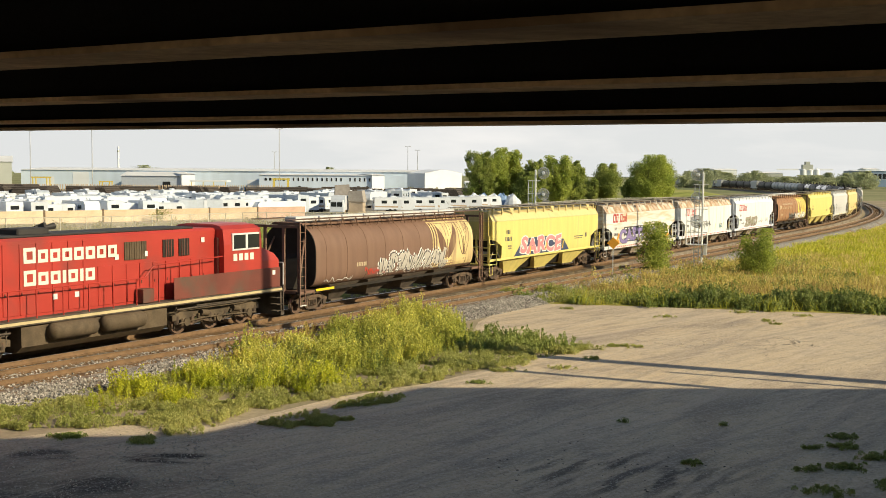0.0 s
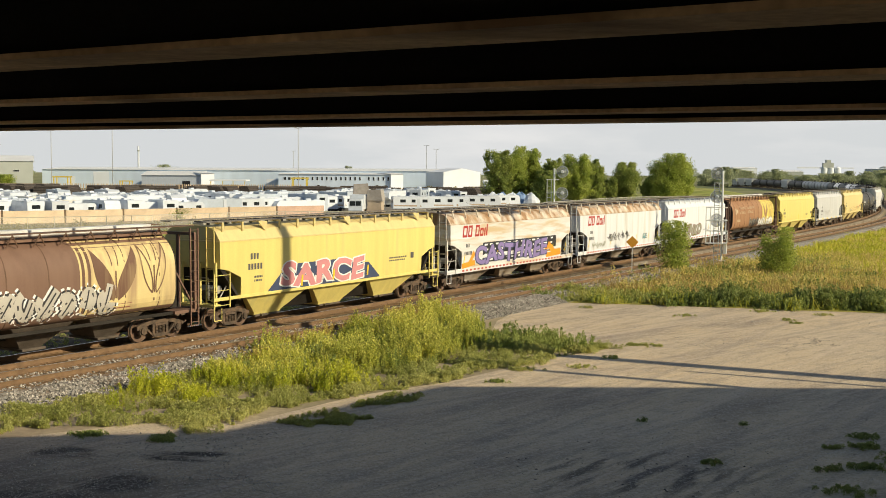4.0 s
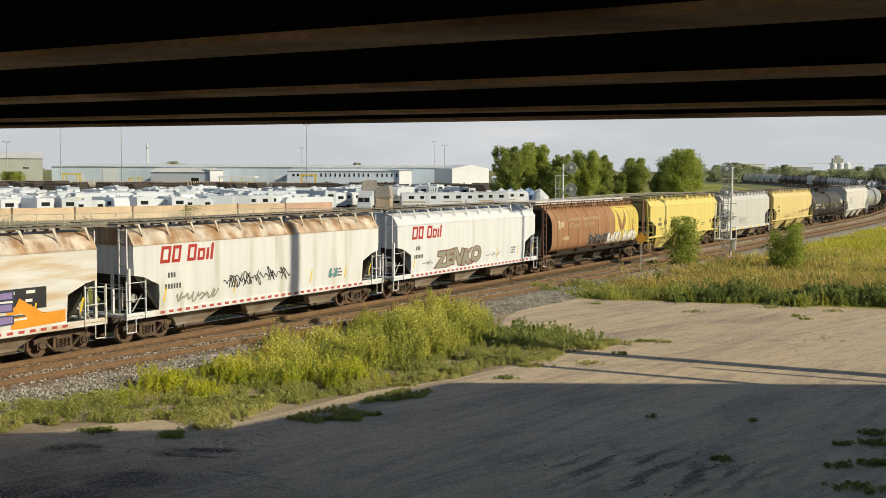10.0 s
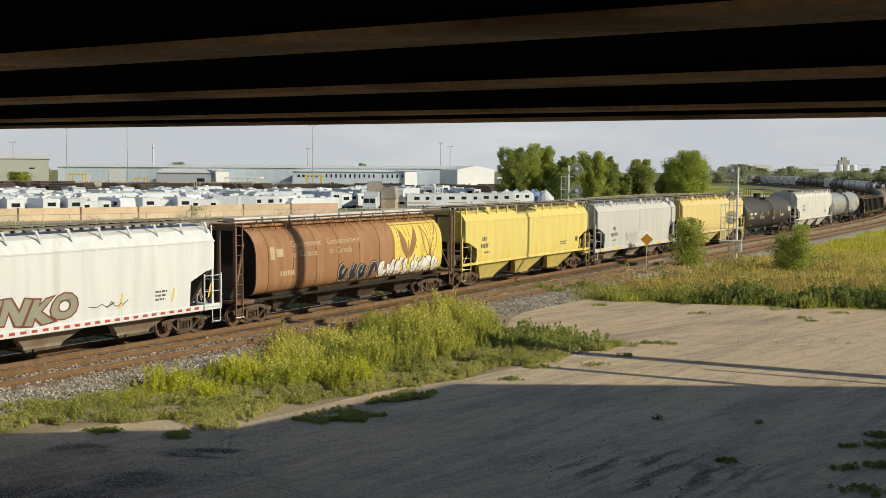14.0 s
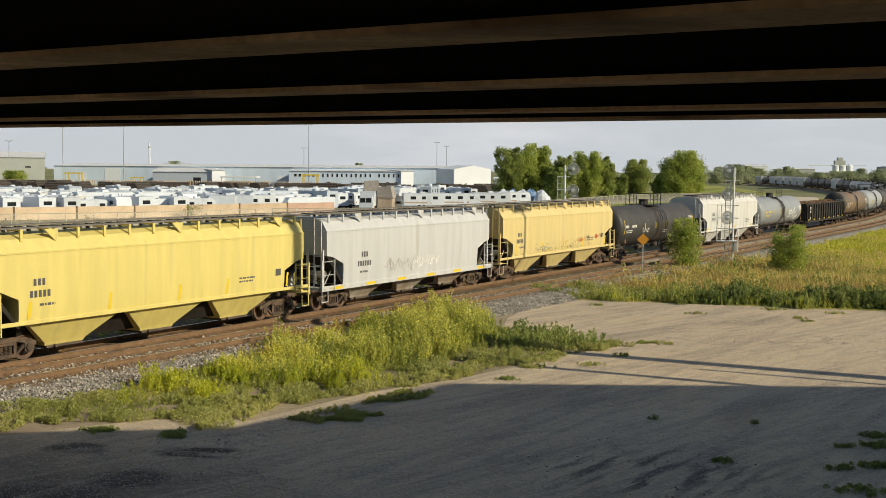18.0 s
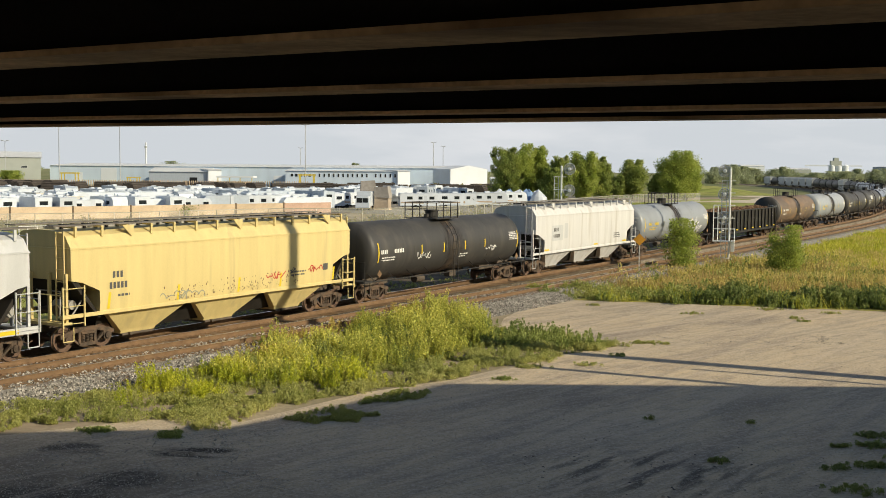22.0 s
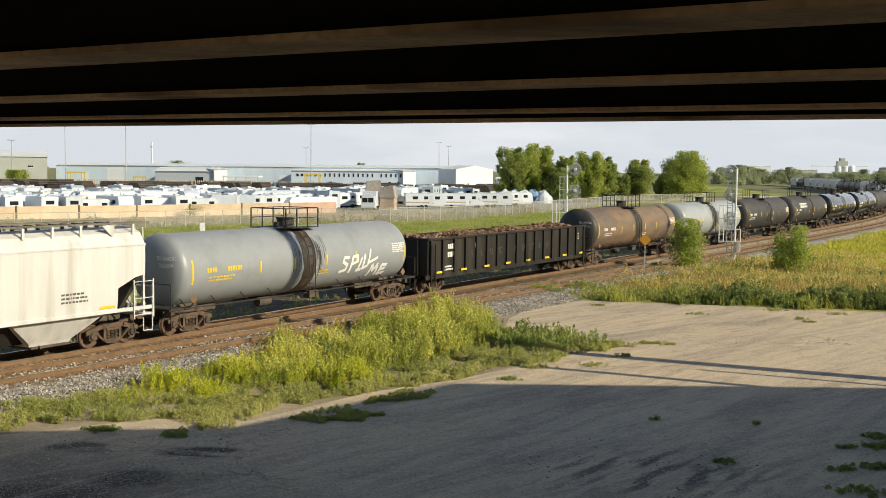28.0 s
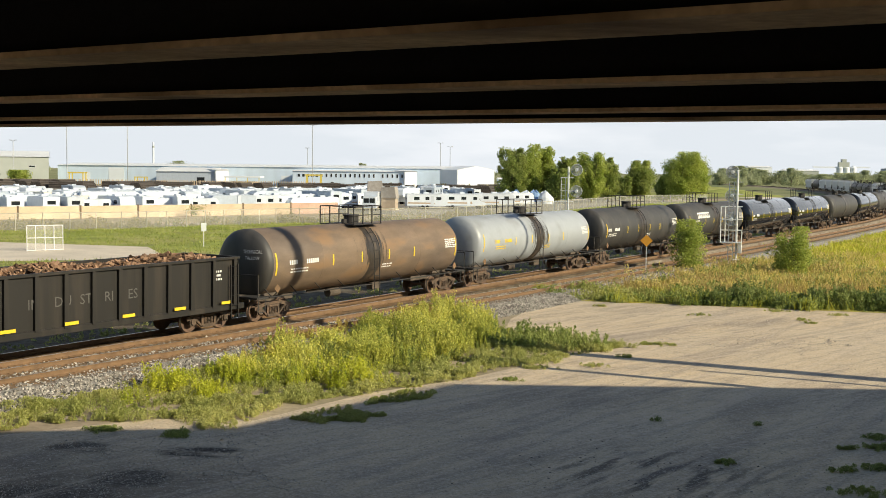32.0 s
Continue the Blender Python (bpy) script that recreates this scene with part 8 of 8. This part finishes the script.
for k in range(5):
    hp = thing("covered_heap", "low heap under crumpled blue sheeting", "covered heap", "heaps under blue sheeting", pose(12.5 + k * 2.1, 247 + 3 * (k % 2), GROUND))
    g = Geo()
    n_ = 12
    vs = [(1.9 * q * math.cos(2 * math.pi * i / n_) * rr.uniform(0.85, 1.15), 1.6 * q * math.sin(2 * math.pi * i / n_), z * rr.uniform(0.85, 1.1)) for q, z in ((1.0, 0.0), (0.9, 1.5), (0.6, 2.4), (0.15, 2.9)) for i in range(n_)]
    g.add(vs, [(j * n_ + i, j * n_ + (i + 1) % n_, (j + 1) * n_ + (i + 1) % n_, (j + 1) * n_ + i) for j in range(3) for i in range(n_)] + [tuple(3 * n_ + i for i in range(n_))])
    part("sheeting", g, "tarp_blue" if k % 2 else "rv_white", hp)
# rough weeds along the yard fence
pts = np.array([(x0 + (x1 - x0) * u, y0 + (y1 - y0) * u + 0.8 + nrng.exponential(1.6)) for (x0, y0), (x1, y1) in zip(FENCE, FENCE[1:7]) for u in nrng.uniform(0, 1, 260)])
weeds("fence_weeds", pts, swell(pts, 0.2, 1.5, 0.3, 3.0), "fence_weed", "rough brown-green weeds along the yard fence", 22, 0.08, stem=5, spread=0.35)

pts = ragged(scatter([(-12, 392), (14, 392), (22, 404), (-12, 406)], 420, nrng), 3.0)
weeds("yard_weeds", pts, swell(pts, 0.4, 2.0, 0.2, 3.0), "fence_weed", "rank weeds at the end of the storage yard", 26, 0.22, stem=3, spread=0.5)
tree(-164.5, 424, 5.2, 9.0, "treelight", "yellow-green bush beside the grey warehouse", 62, 90, 90, 0.34, 0.15, "bush", 0.05, 4)

# ---------------------------------------------------------------- warehouses
paint("wall_blue", (0.62, 0.73, 0.87), rough=0.6, stretch=(1, 1, 0.2), var=0.06, scale=0.3)
paint("wall_white", (0.76, 0.80, 0.86), rough=0.6, var=0.04, scale=0.2)
paint("wall_grey", (0.42, 0.45, 0.42), rough=0.7, var=0.06, scale=0.2)
paint("roof_pale", (0.80, 0.81, 0.80), rough=0.5, var=0.06, scale=0.1)
paint("yellow_steel", (0.70, 0.55, 0.10), rough=0.5)
paint("pipe_dark", (0.09, 0.078, 0.07), rough=0.8, var=0.3)


def building(name, x0, x1, y0, y1, eave, ridge, wall, label, windows=(), doors=(), ridge_axis="x"):
    b = thing(name, label, "building", "", pose(0, 0, GROUND))
    part("wall", Geo().box(x0, x1, y0, y1, -0.1, eave), wall, b)
    if ridge_axis == "x":
        ym = (y0 + y1) / 2
        g = Geo().add([(x0 - 0.4, y0 - 0.5, eave), (x1 + 0.4, y0 - 0.5, eave), (x1 + 0.4, ym, ridge), (x0 - 0.4, ym, ridge), (x0 - 0.4, y1 + 0.5, eave), (x1 + 0.4, y1 + 0.5, eave)],
                      [(0, 1, 2, 3), (3, 2, 5, 4), (0, 3, 4), (1, 5, 2), (0, 4, 5, 1)])
        part("roof", g, "roof_pale", b)
    else:
        xm = (x0 + x1) / 2
        g = Geo().add([(x0, y0 - 0.02, eave), (x1, y0 - 0.02, eave), (xm, y0 - 0.02, ridge), (x0, y1, eave), (x1, y1, eave), (xm, y1, ridge)], [(0, 1, 2), (3, 5, 4), (0, 2, 5, 3), (1, 4, 5, 2), (0, 3, 4, 1)])
        part("roof", g, wall, b)
    for x, w, z, h in windows:
        o = part("window", Geo().box(x, x + w, y0 - 0.06, y0 - 0.02, z, z + h), "wall_white", b)
        part("pane", Geo().box(x + 0.08, x + w - 0.08, y0 - 0.09, y0 - 0.062, z + 0.08, z + h - 0.08), "glass", o)
    for x, w, h, m in doors:
        part("door", Geo().box(x, x + w, y0 - 0.07, y0 - 0.02, 0, h), m, b)
    return b


b = building("warehouse", -48, 0, 0, 44, 10.8, 13.4, "wall_grey", "tall grey-green metal-clad warehouse", [(-7.5, 2.4, 6.6, 0.8)])
b.matrix_basis = pose(-162.8, 452, GROUND, 0, 0, 19.8)
building("warehouse", -162, 2, 460, 516, 7.7, 8.8, "wall_blue", "long pale blue-grey warehouse with a low roof", (),
         [(-151.5, 3, 5.0, "wall_white"), (-141, 6.5, 6.9, "wall_white"), (-118.5, 3, 3.6, "glass"), (-70, 5, 4.2, "wall_white")])
building("loading_shed", -116, -93, 440, 459.6, 5.6, 7.2, "rv_grey", "grey loading shed with a broad pale roof", (), [(-100, 3, 3.4, "glass")])
b = building("annex", 0, 5.4, 0, 12, 6.4, 6.8, "wall_white", "white block beside the loading shed")
b.matrix_basis = pose(-92.4, 439, GROUND, 0, 0, 32)
sh = thing("canopy_roof", "low white canopy on steel posts over stacked timber", "canopy", "", pose(0, 0, GROUND))
part("roof", Geo().box(-87, -73, 428, 437, 3.5, 4.1, 0.05), "wall_white", sh)
for px in (-86.5, -82, -78, -73.5):
    part("post", Geo().box(px - 0.12, px + 0.12, 428.2, 428.5, -0.05, 3.5), "yellow_steel", sh)
part("stacked_timber", Geo().box(-85, -75, 430, 436, 0, 2.0), "hoarding", sh)
building("office_block", -62, -18.4, 438, 459.6, 6.3, 6.8, "wall_blue", "pale blue two-storey office block with a row of windows",
         [(-60 + k * 1.75, 1.1, 4.0, 1.2) for k in range(6)] + [(-49 + k * 1.85, 0.75, 3.9, 1.5) for k in range(11)] + [(-27 + k * 1.9, 0.75, 3.9, 1.5) for k in range(5)] + [(-47, 1.2, 0.9, 1.3), (-24, 1.2, 0.9, 1.3), (-20.5, 1.0, 0.9, 1.3)])
b = building("annex", 0, 5.6, 0, 12, 6.6, 7.0, "wall_white", "white end wall of the office block")
b.matrix_basis = pose(-18, 437, GROUND, 0, 0, 32)
b = building("white_shed", 0, 17, 0, 14, 7.4, 8.9, "wall_white", "white gabled metal shed", (), (), "y")
b.matrix_basis = pose(2.6, 436, GROUND, 0, 0, 30)
building("white_shed", 19.4, 27, 446, 470, 3.6, 4.4, "wall_white", "low white shed beside the gabled one")
building("office_tower", 318, 352, 800, 830, 11.5, 11.9, "rv_blue", "distant blue glass office building", [(319 + k * 3.2, 2.6, 5.5, 4) for k in range(10)])
elev = thing("grain_elevator", "distant white grain elevator with silos and headhouse", "building", "", pose(520, 1500, GROUND))
for k in range(3):
    part("silo", Geo().tube((k * 9, 0, 0), (k * 9, 0, 16), 4.3, 18).tube((k * 9, 0, 16), (k * 9, 0, 18.5), 4.3, 18, 0.4), "wall_white", elev)
part("headhouse", Geo().box(-2, 12, -3, 3, 16, 23).box(2, 8, -3, 3, 23, 27), "wall_grey", elev)
part("conveyor", Geo().box(-36, 40, -1, 1, 15.5, 17.0), "wall_white", elev)
for k, (x, y, h, w) in enumerate(((400, 1500, 15, 30), (455, 1520, 11, 44), (598, 1480, 17, 18), (640, 1500, 12, 40), (345, 1400, 12, 16), (700, 1450, 14, 26))):
    building("factory", x, x + w, y, y + 30, h, h + 2, ("wall_white", "wall_grey", "wall_blue")[k % 3], "distant pale industrial building")


paint("mast_grey", (0.42, 0.44, 0.46), rough=0.5)


def mast_light(x, y, h, label, lamps=True):
    t = thing("light_mast", label, "light pole", "tall light masts", pose(x, y, GROUND))
    part("pole", Geo().tube((0, 0, -0.1), (0, 0, h), 0.2, 10, 0.12), "mast_grey", t)
    if lamps:
        for k in (-1, 1):
            part("lamp_head", Geo().box(k * 1.0 - 0.5, k * 1.0 + 0.5, -0.25, 0.25, h - 0.12, h + 0.16, 0.03).tube((0, 0, h - 0.3), (k * 1.0, 0, h), 0.07, 6), "mast_grey", t)
    return t


for x, y, h in ((-53.2, 430, 24), (-124.4, 430, 23.5), (-147.8, 430, 22.5), (-168.5, 430, 17), (-82, 640, 19), (-5.6, 600, 21.7), (-0.4, 600, 19.7)):
    mast_light(x, y, h, "tall thin grey yard light mast")
tower = thing("radio_tower", "white cylindrical distant tower", "tower", "", pose(-159.7, 600, GROUND))
part("shaft", Geo().tube((0, 0, 0), (0, 0, 20.5), 0.55, 12, 0.42), "wall_white", tower)
part("collar", Geo().tube((0, 0, 17.6), (0, 0, 18.4), 0.7, 12), "wall_grey", tower)
for x, y, s in ((-141, 420, 1.0), (-51, 415, 1.0), (-117, 420, 0.7)):
    t = thing("gantry_frame", "yellow steel gantry frame in the yard", "gantry", "", pose(x, y, GROUND))
    for a in (-2.6 * s, 2.6 * s):
        for b in (-0.18, 3.3):
            part("leg", Geo().box(a - 0.18, a + 0.18, b, b + 0.36, 0, 4.6 * s), "yellow_steel", t)
    for b in (-0.2, 3.28):
        part("beam", Geo().box(-3.1 * s, 3.1 * s, b, b + 0.4, 4.6 * s, 5.1 * s), "yellow_steel", t)
pipe = Geo()
for r_ in range(4):
    for k in range(8 - r_):
        pipe.tube((0, (k + r_ * 0.5) * 0.62, 0.3 + r_ * 0.54), (11, (k + r_ * 0.5) * 0.62, 0.3 + r_ * 0.54), 0.3, 10)
pipe_mesh = pipe.mesh("pipe_stack", "pipe_dark")
for k in range(44):
    x = -170 + k * 4.6 + rr.uniform(-2, 2)
    y = 352 + rr.uniform(0, 55)
    o = part("pipe_stack", pipe_mesh, None)
    tagged(o, "dark stack of long steel pipes in the yard", "pipe stack", "stacks of pipe")
    o.matrix_basis = pose(x, y, GROUND, 0, 0, rr.choice((0, 15, 80, 92)))
hexa = Geo()
for r_ in range(5):
    k = 7 - abs(r_ - 2)
    for i in range(k):
        hexa.tube(((i - (k - 1) / 2) * 0.62, 0, 0.3 + r_ * 0.5), ((i - (k - 1) / 2) * 0.62, 11, 0.3 + r_ * 0.5), 0.29, 10)
hexa_mesh = hexa.mesh("pipe_stack", "pipe_dark")
for x, y, a in ((-149.5, 384, -14), (-143.5, 386, -14), (-137.5, 388, -10), (-155.5, 384, -14)):
    o = tagged(part("pipe_stack", hexa_mesh, None), "six-sided bundle of dark steel pipes in the yard", "pipe stack", "bundles of pipe")
    o.matrix_basis = pose(x, y, GROUND, 0, 0, a)
stake = Geo().box(-0.15, 0.15, -0.15, 0.15, 0, 2.6, 0.02).mesh("stake", "hoarding")
rack = thing("stake_rack", "long rack of rust-brown upright stakes", "rack", "", pose(0, 400, GROUND))
for k in range(140):
    o = part("stake", stake, None, rack)
    o.location = (-160 + k * 0.8, rr.uniform(0, 1.5), 0)
part("base_rail", Geo().box(-161, -47, -0.1, 1.7, 0, 0.3), "pipe_dark", rack)

# ---------------------------------------------------------------- signals and signs by the line
paint("lamp_grey", (0.66, 0.69, 0.71), rough=0.4)
paint("white_steel", (0.80, 0.81, 0.80), rough=0.45)
MAT["target_mesh"] = wire_net("target_mesh", (0.45, 0.47, 0.49), 0.4)
paint("orange_sign", (0.75, 0.36, 0.04), rough=0.45)


def signal(x, y, h, heads, turn, label, hx=-0.42):
    t = thing("railway_signal", label, "signal", "signals beside the track", pose(x, y, GROUND, 0, 0, turn))
    part("mast", Geo().tube((0, 0, -0.1), (0, 0, h), 0.085, 12).tube((0, 0, h), (0, 0, h + 0.12), 0.11, 12, 0.02), "white_steel", t)
    part("base", Geo().box(-0.25, 0.25, -0.25, 0.25, -0.05, 0.5, 0.03), "steel", t)
    g = Geo()
    for xx in (-0.62, -0.26):
        g.box(xx - 0.03, xx + 0.03, 0.07, 0.12, 0, h - 0.9)
    for i in range(int((h - 1.1) / 0.33)):
        g.tube((-0.62, 0.1, 0.2 + i * 0.33), (-0.26, 0.1, 0.2 + i * 0.33), 0.02, 6)
    part("ladder", g, "white_steel", t)
    for z in (5.6, h - 0.9):
        part("bracket", Geo().box(-0.68, 0.42, -0.03, 0.03, z, z + 0.06).box(-0.68, 0.42, 0.12, 0.18, z, z + 0.06), "white_steel", t)
    part("platform", Geo().box(-1.25, 0.42, -0.4, 0.4, 1.8, 1.86).tube((-1.1, 0, 1.8), (-0.1, 0, 1.0), 0.03, 6), "steel", t, "steel grating platform")
    for z in (2.8, 3.65, 4.65):
        part("cage_rail", Geo().path([(-1.22, -0.38, z), (-1.22, 0.38, z), (0.4, 0.38, z), (0.4, -0.38, z), (-1.22, -0.38, z)], 0.026), "white_steel", t)
    for xx, yy in ((-1.22, -0.38), (-1.22, 0.38), (-0.88, -0.38), (-0.88, 0.38), (0.4, 0.38), (0.4, -0.38)):
        part("cage_post", Geo().tube((xx, yy, 1.84), (xx, yy, 4.67 if xx < 0 else 2.85), 0.026, 6), "white_steel", t)
    for z in heads:
        o = part("signal_head", Geo().tube((hx, -0.05, z), (hx, 0.0, z), 0.5, 28), "target_mesh", t, "round grey see-through signal target")
        rim = [(hx + 0.5 * math.cos(k * math.pi / 16), -0.025, z + 0.5 * math.sin(k * math.pi / 16)) for k in range(33)]
        part("rim", Geo().path(rim, 0.018), "lamp_grey", o)
        part("hood", Geo().tube((hx, 0.0, z), (hx, 0.38, z), 0.17, 14).tube((hx, -0.3, z), (hx, -0.05, z), 0.11, 14, 0.14), "lamp_grey", o)
        part("arm", Geo().box(min(hx, 0.0), max(hx, 0.0), 0.02, 0.07, z - 0.03, z + 0.03), "steel", o)
    part("relay_box", Geo().box(0.12, 0.42, -0.2, 0.2, 1.0, 1.9, 0.03), "steel", t)
    return t


signal(22.45, 87.6, 7.45, (7.35, 5.5, 3.65), -16, "tall galvanised railway signal mast with round targets")
signal(10.2, 97.0, 7.6, (7.4, 5.55), -8, "galvanised railway signal mast with two round targets", 0.68)
sg = thing("warning_sign", "orange diamond sign on a thin steel post", "sign", "", pose(13.43, 76.3, GROUND, 0, 0, -12))
part("post", Geo().box(-0.03, 0.03, -0.02, 0.02, -0.05, 2.75), "steel", sg)
part("plate", Geo().add([(-0.42, -0.03, 2.6), (0, -0.03, 2.18), (0.42, -0.03, 2.6), (0, -0.03, 3.02), (-0.42, -0.024, 2.6), (0, -0.024, 2.18), (0.42, -0.024, 2.6), (0, -0.024, 3.02)],
                        [(0, 1, 2, 3), (7, 6, 5, 4), (0, 4, 5, 1), (1, 5, 6, 2), (2, 6, 7, 3), (3, 7, 4, 0)]), "orange_sign", sg)
for x, y, h in ((-22.6, 102, 2.2), (-18.6, 101, 1.6)):
    t = thing("trackside_sign", "small grey sign on a post in the grass", "sign", "", pose(x, y, GROUND, 0, 0, 20))
    part("post", Geo().box(-0.03, 0.03, -0.02, 0.02, -0.05, h), "steel", t)
    part("plate", Geo().box(-0.24, 0.24, -0.04, -0.022, h - 0.75, h, 0.005), "lamp_grey", t)
# tall poles by the yard whose long shadows cross the gravel and the train
for x, y, h in ((21.2, 32.6, 15.0), (20.2, 37.05, 20.6), (22.0, 34.75, 7.2), (26.2, 58.5, 18.3)):
    w = {20.6: 0.42, 15.0: 0.22, 7.2: 0.12}.get(h, 0.15)
    t = thing("utility_pole", "tall round timber utility pole", "utility pole", "poles by the yard", pose(x, y, GROUND))
    part("pole", Geo().tube((0, 0, -0.3), (0, 0, h), w, 14, w * 0.75), "bark", t)
    if h == 18.3:
        part("crossarm", Geo().box(-0.08, 0.08, -1.2, 1.2, h - 1.4, h - 1.0), "bark", t).rotation_euler = (0, 0, -0.43)


# ---------------------------------------------------------------- movement
def travelled(t):
    """How far the train has run by t seconds; it gathers speed slowly."""
    u = t - 16
    return 7.592 * t + 0.03644 * (u * u - 256) + 0.00016 * 0.05 * (u ** 3 + 4096) + 0.00306 * 0.0025 * (u ** 4 - 16 ** 4)


def car_pose(s, length):
    """A car stands on its two trucks."""
    d = length / 2 - 2.0
    x0, y0, _ = on_line(s - d)
    x1, y1, _ = on_line(s + d)
    return pose((x0 + x1) / 2, (y0 + y1) / 2, 0, 0, 0, math.degrees(math.atan2(y1 - y0, x1 - x0)))


def motions():
    for car, s, length in TRAIN:
        walk(car, [(float(t), car_pose(s - travelled(t), length)) for t in range(33)])
    # the wheels roll while a car passes before the camera
    place = {car: s for car, s, length in TRAIN}
    for wheel, car, off, r in WHEELS:
        if car not in place:
            continue
        at = tuple(wheel.location)
        rows, last = [], 0.0
        near = [k / 15 for k in range(481) if 6 < place[car] + off - travelled(k / 15) < 96]
        if len(near) < 3:
            continue
        for t in ([0.0] if near[0] > 0 else []) + near + ([32.0] if near[-1] < 32 else []):
            last = -math.degrees(travelled(min(max(t, near[0]), near[-1])) / r)
            rows.append((t, pose(*at, 0, last, 0)))
        walk(wheel, rows)


motions()
